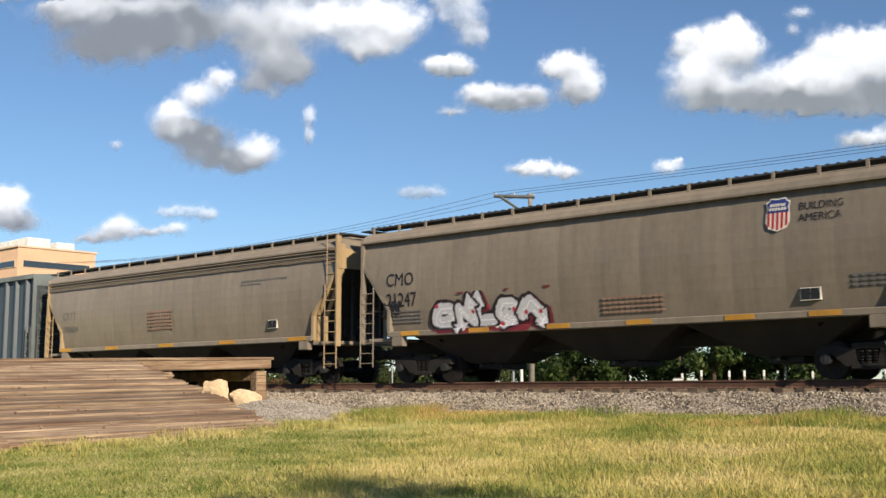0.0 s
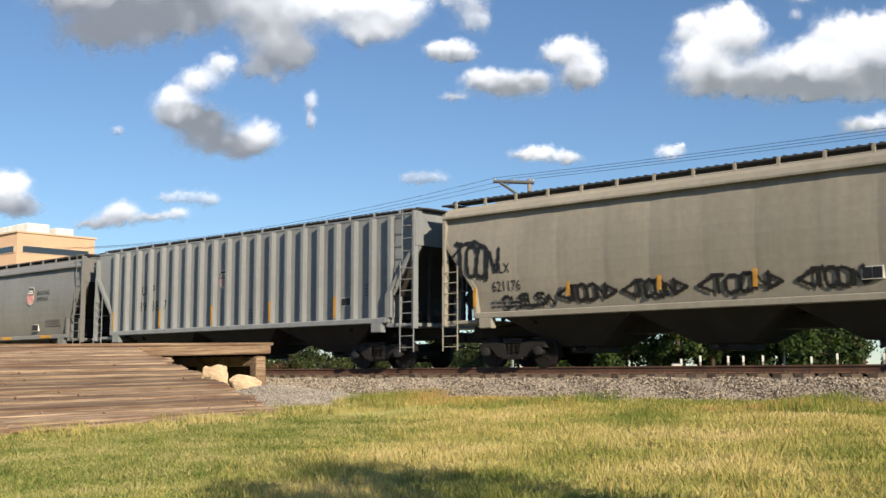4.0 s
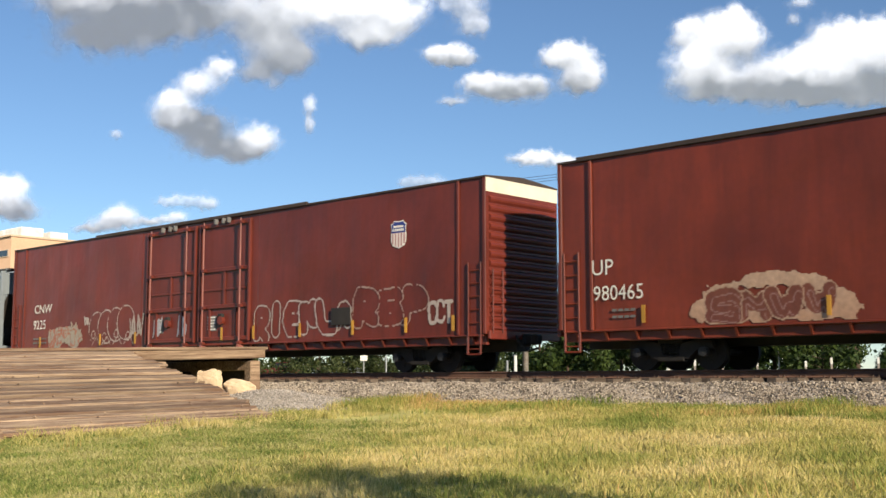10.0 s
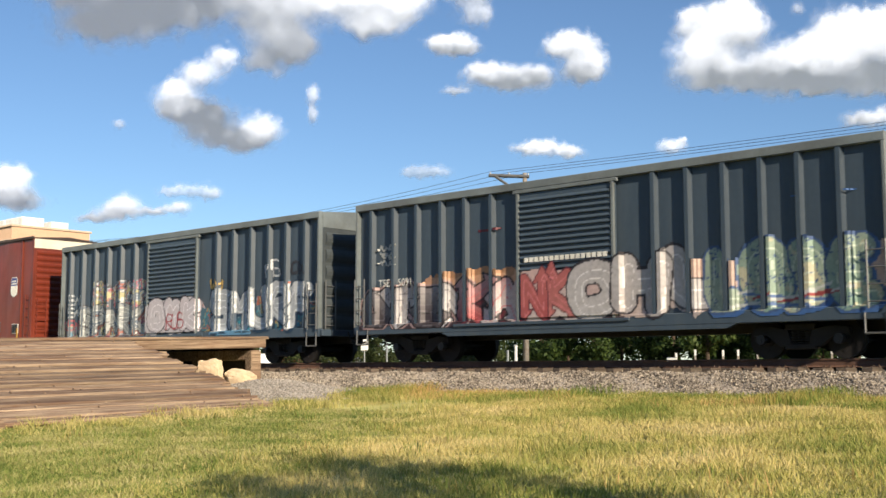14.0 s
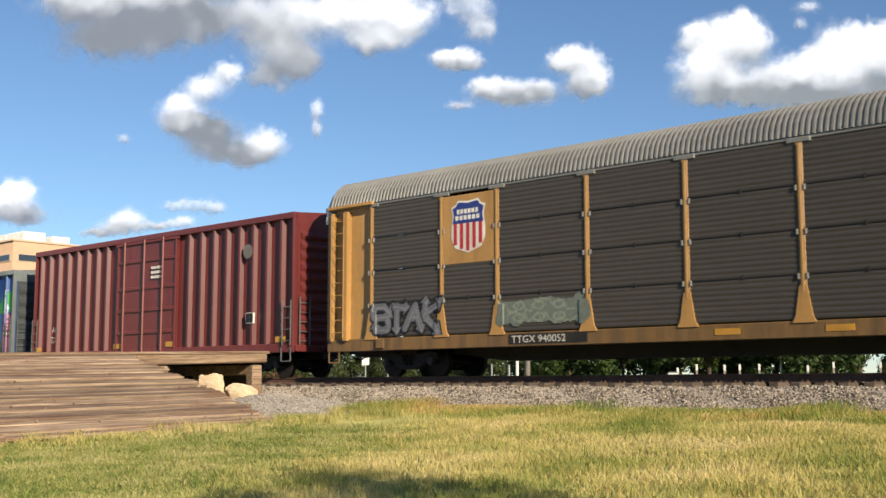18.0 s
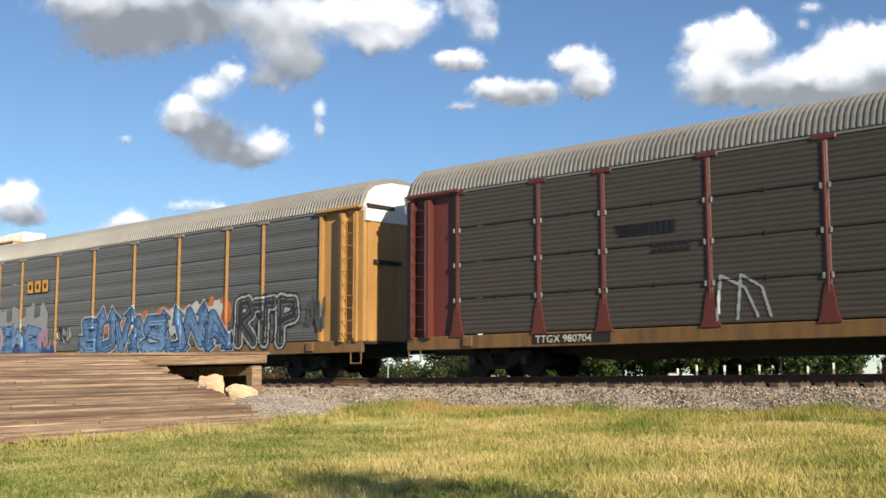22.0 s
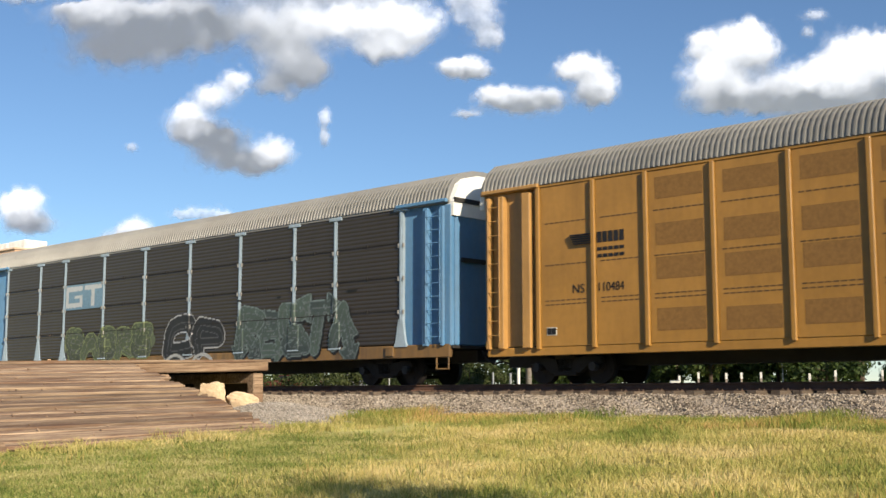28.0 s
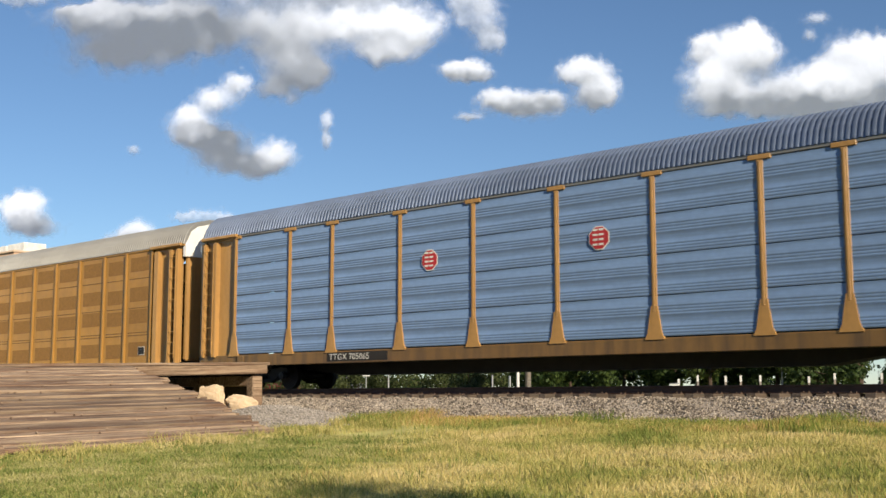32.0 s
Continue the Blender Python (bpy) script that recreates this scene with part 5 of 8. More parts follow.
def hopper(x0, x1, label, paint, group="covered hopper cars", ribs=None, panels=12, dent=0, bays=3, roof_lines=False, roof_z=4.16, end_paint=None):
    """A covered hopper: curved or ribbed sides with cut lower corners, roof walkways, outlet bays, end frames and ladders."""
    car = car_thing("hopper_car", label, "hopper car", x0, x1, group)
    L = x1 - x0
    l = L / 2
    ribbed = ribs is not None
    eave = 4.38 if ribbed else roof_z - 0.10
    crown = 4.46 if ribbed else roof_z + 0.22

    def low(x):
        d = min(x, L - x)
        return 3.45 if d < 0.04 else (3.45 - (d - 0.04) / 1.14 * 1.38 if d < 1.18 else 1.40)

    def outward(x, z):
        if ribbed:
            return 1.42
        u = (x - 1.2) / max(0.1, L - 2.4) * panels
        f = abs(math.sin(math.pi * u)) ** 0.5 if 0 < u < panels else 0.5
        k = 0.016 * f + 0.010 * noise.noise((x * 0.8 + dent * 9, z * 0.9, dent))
        return float(-side_y(z)) + k * min(1, max(0, (z - 1.4) / 0.5))

    xs = [0.0, 0.04]
    n = int((L - 0.08) / 0.16)
    xs += [0.04 + (L - 0.08) * i / n for i in range(1, n)]
    for cut in (1.18, 1.185):
        xs += [cut, L - cut]
    xs = sorted(set(xs + [L - 0.04, L]))
    g = Geo()
    rows_ = []
    for x in xs:
        zb = low(x)
        row = []
        for s in (-1, 1):
            zs = [zb + (eave - zb) * i / 9 for i in range(10)]
            line_ = [(x - l, s * outward(x, z), z) for z in zs]
            lip = [(x - l, s * 1.585, eave - 0.005), (x - l, s * 1.585, eave + 0.045), (x - l, s * 1.47, eave + 0.19), (x - l, s * 1.30, crown - 0.015), (x - l, s * 0.6, crown + 0.03)]
            if ribbed:
                lip = [(x - l, s * 1.44, eave), (x - l, s * 1.44, eave + 0.05), (x - l, s * 1.2, crown - 0.02), (x - l, s * 0.6, crown)]
            line_ += lip
            row += line_ if s < 0 else line_[::-1]
        rows_.append(row)
    g.skin(rows_, wrap=True)
    m = len(rows_[0])
    # sloping floors over the trucks are black: their shade painted in, with brake dust
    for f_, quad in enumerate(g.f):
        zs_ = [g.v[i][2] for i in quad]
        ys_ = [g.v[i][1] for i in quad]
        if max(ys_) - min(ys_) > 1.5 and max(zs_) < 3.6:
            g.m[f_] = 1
    g.add(rows_[0], [tuple(range(m))])
    g.add(rows_[-1], [tuple(range(m))[::-1]])
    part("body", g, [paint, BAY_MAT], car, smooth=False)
    end_paint = end_paint or paint
    if roof_lines:
        for k in range(3):
            z = eave - 0.08 - k * 0.11
            part("roof_bead", Geo().box(-l + 0.02, -1.575, z, l - 0.02, -1.52, z + 0.035, 0.01), paint, car)
    if ribbed:
        rib = Geo().prism([(-0.11, -1.42), (-0.065, -1.555), (0.065, -1.555), (0.11, -1.42)], "z", 1.44, 4.36).made("side_post", paint)
        for x in ribs:
            part("side_post", rib, None, car, at=pose(x - l, 0, 0))
    # sill, its end plates and the orange marks
    part("side_sill", Geo().box(-l + 1.16, -1.60, 1.28, l - 1.16, -1.46, 1.44, 0.02), paint, car)
    part("side_sill", Geo().box(-l + 1.16, 1.46, 1.28, l - 1.16, 1.60, 1.44, 0.02), paint, car)
    part("centre_sill", Geo().box(-l + 0.05, -0.35, 0.82, l - 0.05, 0.35, 1.15, 0.02), black_mat, car)
    for s in (-1, 1):
        ex = s * (l - 0.62)
        part("end_platform", Geo().box(ex - 0.60, -1.5, 1.16, ex + 0.60, 1.5, 1.26, 0.015), paint, car)
        part("jacking_pad", Geo().box(s * (l - 1.55) - 0.22, -1.60, 1.02, s * (l - 1.55) + 0.22, -1.4, 1.30, 0.02), paint, car)
        for y in (-1.52, 1.52):
            # slanted and upright end frame
            g = Geo()
            pts = [(s * (l - 0.03), y, 4.2), (s * (l - 0.03), y, 3.44), (s * (l - 1.16), y, 2.08), (s * (l - 1.16), y, 1.3)]
            ya, yb = sorted((y * 1.03, y * 0.86))
            for (ax, _, az), (bx_, _, bz_) in zip(pts, pts[1:]):
                lean = math.hypot(bx_ - ax, bz_ - az)
                ox, oz = 0.055 * (az - bz_) / lean, 0.055 * (bx_ - ax) / lean
                quad = [(ax - ox, az - oz), (bx_ - ox, bz_ - oz), (bx_ + ox, bz_ + oz), (ax + ox, az + oz)]
                g.prism(quad, "y", ya, yb)
            part("end_frame", g, end_paint, car)
        part("bulkhead_post", Geo().box(s * (l - 0.10) - 0.05, -0.9, 1.2, s * (l - 0.10) + 0.05, -0.8, 3.5), black_mat, car)
        part("bulkhead_post", Geo().box(s * (l - 0.10) - 0.05, 0.8, 1.2, s * (l - 0.10) + 0.05, 0.9, 3.5), black_mat, car)
        g = Geo()
        g.add([(s * (l - 0.1), -1.4, 3.5), (s * (l - 0.1), 1.4, 3.5), (s * (l - 3.0), 1.3, 1.16), (s * (l - 3.0), -1.3, 1.16),
               (s * (l - 0.1), -1.4, 3.44), (s * (l - 0.1), 1.4, 3.44), (s * (l - 3.0), 1.3, 1.10), (s * (l - 3.0), -1.3, 1.10)],
              [(0, 1, 2, 3), (7, 6, 5, 4), (0, 4, 5, 1), (2, 6, 7, 3)])
        part("slope_sheet", g, black_mat, car)
        a, b = sorted((s * (l - 0.02), s * (l - 0.56)))
        ladder(car, a, b, 0.44, 3.0 if s > 0 else 2.75, -1.60, end_paint, 8, r=0.019)
        part("corner_post", Geo().box(s * (l - 0.05) - 0.05, -1.60, 1.1, s * (l - 0.05) + 0.05, -1.42, 4.44 if s > 0 else 3.5, 0.012), end_paint, car)
        if s > 0:
            part("end_plate", Geo().prism([(-1.5, 3.45), (1.5, 3.45), (1.5, eave), (-1.5, eave)], "x", l + 0.004, l + 0.02), end_paint, car)
            g = Geo().line([(l - 0.5, -1.58, 3.0), (l - 0.5, -1.58, 4.5), (l - 0.06, -1.58, 4.5)], 0.016, 6)
            for k in range(3):
                g.rod((l - 0.5, -1.58, 3.3 + k * 0.36), (l - 0.06, -1.58, 3.3 + k * 0.36), 0.014, 6)
            part("grab_rail", g, end_paint, car)
        part("end_plate", Geo().box(s * (l - 1.16) - 0.02, -1.5, 1.26, s * (l - 1.16) + 0.02, -0.95, 2.06), end_paint, car)
        g = Geo().line([(s * (l - 0.1), -1.45, 2.05), (s * (l - 1.05), -1.45, 2.05)], 0.02, 6).line([(s * (l - 0.1), -1.45, 2.05), (s * (l - 0.1), -1.45, 1.26)], 0.02, 6)
        part("hand_rail", g, black_mat, car)
        ladder(car, -0.25, 0.25, 1.26, 4.3, s * (l - 0.02), grate_mat, 10, side="x", name="end_ladder")
        part("crossover_walk", Geo().box(s * (l + 0.06) - 0.2, -1.35, 4.46, s * (l + 0.06) + 0.2, 1.35, 4.50, 0.01), grate_mat, car)
        add_truck(car, s * (l - 2.05))
    part("air_reservoir", Geo().rod((-l + 0.55, -0.75, 1.62), (-l + 0.55, 0.35, 1.62), 0.2, 12), black_mat, car, smooth=True)
    part("brake_cylinder", Geo().rod((l - 0.7, -0.6, 1.55), (l - 0.7, 0.1, 1.55), 0.16, 12), black_mat, car, smooth=True)
    part("brake_wheel", Geo().rod((l + 0.10, 0.72, 2.0), (l + 0.13, 0.72, 2.0), 0.28, 16), black_mat, car)
    # outlet bays
    inner = 1.95
    bw = (L - 2 * inner) / bays
    for i in range(bays):
        a, b = -l + inner + i * bw, -l + inner + (i + 1) * bw
        c = (a + b) / 2
        for_top, for_low = (a + 0.03, b - 0.03), (c - 0.42, c + 0.42)
        v = [(for_top[0], -1.38, 1.3), (for_top[1], -1.38, 1.3), (for_top[1], 1.38, 1.3), (for_top[0], 1.38, 1.3),
             (for_low[0] - 0.25, -0.62, 0.52), (for_low[1] + 0.25, -0.62, 0.52), (for_low[1] + 0.25, 0.62, 0.52), (for_low[0] - 0.25, 0.62, 0.52)]
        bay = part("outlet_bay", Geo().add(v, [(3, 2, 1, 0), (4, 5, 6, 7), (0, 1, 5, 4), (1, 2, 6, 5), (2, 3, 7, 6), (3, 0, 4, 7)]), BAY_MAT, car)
        part("outlet_gate", Geo().box(for_low[0], -0.55, 0.36, for_low[1], 0.55, 0.52, 0.02).rod((c, -0.95, 0.46), (c, 0.95, 0.46), 0.04, 8), black_mat, bay)
    # roof walks on brackets, and the hatch trough
    for y in (-1, 1):
        walk_y = (y * 1.28, y * 0.72) if y < 0 else (0.72, 1.28)
        g = Geo().box(-l + 0.1, walk_y[0], 4.515, l - 0.1, walk_y[1], 4.55)
        for k in range(int(L / 0.24)):
            x = -l + 0.14 + k * 0.24
            g.box(x, walk_y[0] - 0.004, 4.55, x + 0.07, walk_y[1] + 0.004, 4.575)
        part("roof_walk", g, grate_mat, car)
        bracket = Geo().box(-0.035, y * 1.30 - 0.02, crown - 0.32, 0.035, y * 1.30 + 0.02, 4.56).made("walk_bracket", paint)
        for k in range(int((L - 0.4) / 1.07) + 1):
            part("walk_bracket", bracket, None, car, at=pose(-l + 0.25 + k * 1.07, 0, 0))
    part("hatch_trough", Geo().box(-l + 0.8, -0.32, crown - 0.02, l - 0.8, 0.32, 4.62, 0.04), paint, car)
    add_couplers(car, l)
    return car


def hopper_marks(car, L, marks, y=-1.612, w=0.62):
    for x in marks:
        part("reflector", Geo().box(x - L / 2, y - 0.002, 1.31, x - L / 2 + w, y + 0.006, 1.43), orange_mat, car)


def hop_y(x, z):
    return side_y(z) - 0.028


def hy(z):
    return float(side_y(z)) - 0.027


def side_letters(words, x, z, size, mat, car, wide=1.0):
    """Lettering that lies against the bulging side."""
    ob = lettering(words, x, z, size, hy(z), mat, car, wide)
    ob.matrix_basis = pose(x, hy(z), z, 90 + math.degrees(math.atan((hy(z) - hy(z + size)) / size)), 0, 0) @ Matrix.Diagonal((size * wide / 0.7, size / 0.7, 1, 1))
    return ob


def paint_mat(name, color, rough=0.40, grime=0.45, grime_color=(0.07, 0.055, 0.04), var=0.10, streak=True):
    return surface(name, color, rough, var=var, scale=0.5, grime=grime, grime_color=grime_color, streak=streak, bump=0.15, bump_scale=3.0)


HOP_TAN = paint_mat("weathered_tan_grey_paint", (0.255, 0.213, 0.168), grime=0.35)
RUST_END = paint_mat("rust_stained_end_paint", (0.40, 0.29, 0.165), grime=0.4, grime_color=(0.16, 0.075, 0.03))
HOP_GREY = paint_mat("weathered_grey_paint", (0.205, 0.203, 0.195), grime=0.2)
HOP_BLUE = paint_mat("pale_blue_grey_paint", (0.232, 0.265, 0.285), grime=0.2)
HOP_SILVER = paint_mat("silver_grey_paint", (0.26, 0.275, 0.285), grime=0.3)
HOP_CREAM = paint_mat("cream_grey_paint", (0.355, 0.325, 0.27), grime=0.2)

# 1: hopper with beaded roof edge
L = 17.7
c = hopper(-43.83, -43.83 + L, "weathered tan-grey covered hopper car with beaded roof edge", HOP_TAN, roof_lines=True, dent=1, end_paint=RUST_END)
h = L / 2
hopper_marks(c, L, (1.2, 4.6, 8.2, 11.8, 15.4), w=0.9)
side_letters("CRTT", 1.35 - h, 2.55, 0.28, letter_grey, c)
side_letters("700604", 1.35 - h, 2.05, 0.26, letter_grey, c)
placard(14.3 - h, 1.75, hy(2.02), c)
bars([(12.9 - h, 15.3 - h, 3.30, 3.36), (12.9 - h, 14.0 - h, 3.2, 3.25)], hy, letter_grey, c)
bars([(7.4 - h, 9.0 - h, 2.55 - k * 0.12, 2.62 - k * 0.12) for k in range(6)], hy, letter_red, c)

# 2: the hopper with the painted piece on its lower side
L = 17.0
c = hopper(-25.1, -25.1 + L, "weathered tan-grey covered hopper car with white and red graffiti", HOP_TAN, dent=2)
h = L / 2
hopper_marks(c, L, (1.71, 4.3, 6.95, 9.34, 11.97, 13.95), w=0.72)
side_letters("CMO", 1.08 - h, 2.74, 0.36, letter_black, c, 0.95)
side_letters("21247", 1.08 - h, 2.14, 0.40, letter_black, c, 0.85)
shield(13.0 - h, 3.17, 0.60, 0.76, -1.612, c, bulge=hy)
side_letters("BUILDING", 13.77 - h, 3.60, 0.17, letter_black, c, 0.92)
side_letters("AMERICA", 13.77 - h, 3.35, 0.17, letter_black, c, 0.95)
placard(13.73 - h, 1.66, hy(1.93), c)
bars([(8.6 - h, 10.4 - h, 1.95 - k * 0.11, 2.01 - k * 0.11) for k in range(4)], hy, letter_red, c)
bars([(1.3 - h, 2.5 - h, 1.98 - k * 0.10, 2.03 - k * 0.10) for k in range(4)] + [(14.9 - h, 16.0 - h, 2.10 - k * 0.1, 2.16 - k * 0.1) for k in range(3)], hy, letter_grey, c)
sp = Spray(2.6 - h, 7.1 - h, 1.30, 2.42)
sp.fill(sp.bar((3.15 - h, 1.42), (6.3 - h, 1.44), 0.10) + sp.rough(4, 2, 0.1), (0.26, 0.03, 0.04))
sp.piece("CNLOA", 2.95 - h, 6.7 - h, 1.46, 2.12, (0.74, 0.72, 0.74), (0.66, 0.64, 0.68), (0.02, 0.012, 0.015), thick=0.15, edge=0.075, shadow=(0.20, 0.02, 0.03), seed=12, wild=0.7, lift=0.12, spikes=0.8)
r = random.Random(3)
for k in range(14):
    sp.fill(sp.oval((r.uniform(3, 6.7) - h, r.uniform(1.4, 2.2)), 0.06, 0.06), (0.5, 0.04, 0.06) if k % 2 else (0.75, 0.72, 0.72), keep=sp.on)
sp.onto(c, lambda x, z: np.where(z < 1.46, -1.602, hop_y(x, z)), label="white and red spray-painted letters with black outline")
sp = Spray(0.7 - h, 2.0 - h, 1.75, 2.4)
sp.scrawl(0.85 - h, 1.8 - h, 1.85, 2.25, (0.02, 0.02, 0.025), 0.022, 5, 4)
sp.onto(c, hop_y)

# 3
L = 17.9
c = hopper(-7.0, -7.0 + L, "clean grey covered hopper car with shield emblem", HOP_GREY, dent=3)
h = L / 2
hopper_marks(c, L, (1.7, 4.6, 8.0, 11.4, 14.7), w=0.9)
side_letters("UP", 2.62 - h, 3.0, 0.42, letter_black, c)
side_letters("92977", 2.62 - h, 2.3, 0.42, letter_black, c, 0.9)
shield(13.5 - h, 2.68, 0.60, 0.76, -1.612, c, bulge=hy, field=letter_black)
side_letters("BUILDING", 14.3 - h, 3.08, 0.165, letter_black, c, 0.93)
side_letters("AMERICA", 14.3 - h, 2.83, 0.165, letter_black, c, 0.95)
placard(13.9 - h, 1.62, hy(1.89), c)
bars([(2.2 - h, 4.0 - h, 1.95 - k * 0.1, 2.0 - k * 0.1) for k in range(2)] + [(15.0 - h, 16.2 - h, 2.0 - k * 0.1, 2.06 - k * 0.1) for k in range(3)], hy, letter_grey, c)

for x in (0.75, 4.55, 9.8):
    part("roof_fin", Geo().prism([(x - h - 0.14, 4.28), (x - h + 0.14, 4.28), (x - h + 0.05, 4.62)], "y", -1.33, -1.30), letter_white, c)

# 4: ribbed hopper
L = 17.2
RIBS = [1.28 + 0.782 * i for i in range(20)]
c = hopper(11.87, 11.87 + L, "silver-grey ribbed covered hopper car with worn paint", HOP_SILVER, ribs=RIBS, dent=4)
h = L / 2
for words, x, z in (("U", 3.02, 2.70), ("P", 3.66, 2.70), ("8", 2.85, 2.12), ("9", 3.12, 2.12), ("8", 3.64, 2.12), ("8", 3.92, 2.12), ("7", 4.44, 2.12)):
    lettering(words, x - h, z, 0.36, -1.430, letter_black, c, 0.8)
shield(7.76 - h, 2.70, 0.5, 0.62, -1.432, c, stripe=surface("faded_emblem_red", (0.40, 0.20, 0.20), 0.6), field=letter_black)
placard(13.95 - h, 1.85, -1.43, c, 0.42, 0.26)
bars([(15.0 - h, 15.5 - h, 2.4 - k * 0.1, 2.45 - k * 0.1) for k in range(4)] + [(9.45 - h, 9.8 - h, 1.9 - k * 0.1, 1.94 - k * 0.1) for k in range(4)], -1.43, letter_grey, c)
for i in (0, 4, 8, 12, 16):
    part("reflector", Geo().box(RIBS[i] - h - 0.05, -1.562, 1.5, RIBS[i] - h + 0.05, -1.555, 2.15), orange_mat, c)

# 5
L = 16.05
c = hopper(30.16, 30.16 + L, "cream-grey covered hopper car with black graffiti tags", HOP_CREAM, dent=5, panels=10)
h = L / 2
side_letters("TILX", 1.75 - h, 2.45, 0.26, letter_black, c, 0.85)
side_letters("621176", 1.75 - h, 1.98, 0.27, letter_black, c, 0.85)
placard(11.75 - h, 1.72, hy(1.99), c)
bars([(13.0 - h, 14.4 - h, 2.0 - k * 0.13, 2.07 - k * 0.13) for k in range(3)] + [(1.75 - h, 2.7 - h, 1.70 - k * 0.1, 1.75 - k * 0.1) for k in range(2)], hy, letter_grey, c)
for x, z0, z1 in ((1.15, 1.6, 2.1), (4.25, 1.75, 2.1), (6.9, 1.75, 2.1), (9.35, 1.7, 2.1), (14.9, 1.7, 2.75)):
    part("reflector", Geo().box(x - h, -1.615, z0, x + 0.1 - h, -1.60, z1), orange_mat, c)
sp = Spray(0.35 - h, 12.4 - h, 1.42, 3.6, 0.032)
ink = (0.018, 0.016, 0.018)
sp.tag("TCON", 0.5 - h, 2.0 - h, 2.45, 3.35, ink, 0.042, 41, 0.5, -0.25)
sp.fill(sp.lines([(0.35 - h, 2.95), (0.75 - h, 3.3), (1.2 - h, 3.35), (1.75 - h, 3.0)], 0.035), ink)
sp.tag("CHELSA", 2.1 - h, 3.75 - h, 1.52, 1.86, ink, 0.026, 42, 0.6, 0.04)
for k, (a, b) in enumerate(((3.94, 5.65), (5.9, 7.6), (7.97, 9.96), (10.38, 12.1))):
    sp.tag("TCON", a + 0.28 - h, b - 0.28 - h, 1.60, 2.04, ink, 0.034, 43 + k, 0.45)
    for e, f in ((a + 0.32, a - 0.05), (b - 0.32, b + 0.05)):
        sp.fill(sp.lines([(e - h, 1.97), (f - h, 1.80), (e - h, 1.66)], 0.032), ink)
sp.onto(c, lambda x, z: np.where(z < 1.46, -1.602, hop_y(x, z)), label="row of black spray-can tags")

# 6
L = 17.5
c = hopper(47.17, 47.17 + L, "weathered tan-grey covered hopper car with rusty end frame", HOP_TAN, roof_lines=True, dent=6, end_paint=RUST_END)
h = L / 2
hopper_marks(c, L, (0.9 + 0.4, 4.4, 8.0, 11.6, 14.6), w=0.85)
side_letters("CMO", 1.5 - h, 2.72, 0.32, letter_black, c, 0.85)
side_letters("20606", 1.35 - h, 2.12, 0.34, letter_black, c, 0.85)
shield(12.0 - h, 2.82, 0.60, 0.76, -1.612, c, bulge=hy)
placard(13.2 - h, 1.66, hy(1.93), c)
sp = Spray(8.6 - h, 14.4 - h, 1.45, 2.05)
sp.fill(sp.bar((9 - h, 1.68), (14 - h, 1.68), 0.10) + sp.rough(3, 3.5, 0.35), (0.20, 0.19, 0.10))
sp.fill(sp.bar((13.4 - h, 1.7), (14.0 - h, 1.7), 0.12) + sp.rough(9, 4, 0.3), (0.10, 0.22, 0.05))
sp.onto(c, hop_y, label="faint faded green spray marks")

# 7
L = 17.55
c = hopper(65.65, 65.65 + L, "pale blue-grey covered hopper car with shield emblem", HOP_BLUE, dent=7)
h = L / 2
hopper_marks(c, L, (1.25, 4.6, 7.7, 11.0, 14.6), w=0.8)
side_letters("UP", 2.1 - h, 2.98, 0.42, letter_black, c)
side_letters("93267", 1.75 - h, 2.28, 0.44, letter_black, c, 0.9)
shield(12.45 - h, 2.98, 0.60, 0.76, -1.612, c, bulge=hy, field=letter_black)
side_letters("BUILDING", 13.25 - h, 3.42, 0.165, letter_black, c, 0.93)
side_letters("AMERICA", 13.25 - h, 3.17, 0.165, letter_black, c, 0.95)
placard(13.9 - h, 1.62, hy(1.89), c)
bars([(2.3 - h, 3.3 + 0.3 * (k % 2) - h, 2.05 - k * 0.13, 2.085 - k * 0.13) for k in range(3)], hy, letter_grey, c)
bars([(6.5 - h, 7.6 - h, 2.1 - k * 0.11, 2.17 - k * 0.11) for k in range(4)], hy, letter_red, c)
for x in (0.9, 12.3):
    part("roof_fin", Geo().prism([(x - h - 0.3, 4.30), (x - h - 0.2, 4.30), (x - h + 0.28, 4.52), (x - h + 0.2, 4.58)], "y", -1.34, -1.31), letter_white, c)


# ---- boxcars ----
def box_shell(car, l, z0, z1, half, paint, roof_mat, crown=0.10, dents=None):
    """Side sheets, roof and end walls of a boxcar body, each a part."""
    for s in (-1, 1):
        g = Geo()
        if s < 0 and dents:
            nx, nz = int(2 * l / 0.22), 14
            rows_ = []
            for k in range(nz + 1):
                z = z0 + (z1 - z0) * k / nz
                rows_.append([(-l + 2 * l * i / nx, -half + dents(-l + 2 * l * i / nx, z), z) for i in range(nx + 1)])
            g.skin(rows_)
            g.box(-l, -half + 0.03, z0, l, -half + 0.06, z1)
        else:
            g.box(-l, min(s * half, s * (half - 0.05)), z0, l, max(s * half, s * (half - 0.05)), z1)
        part("side_wall", g, paint, car)
    part("floor", Geo().box(-l + 0.02, -half + 0.07, z0, l - 0.02, half - 0.07, z0 + 0.12), black_mat, car)
    g = Geo().prism([(-half - 0.02, z1), (-half - 0.02, z1 + 0.05), (0, z1 + 0.05 + crown), (half + 0.02, z1 + 0.05), (half + 0.02, z1)][::-1], "x", -l - 0.01, l + 0.01)
    part("roof", g, roof_mat, car)


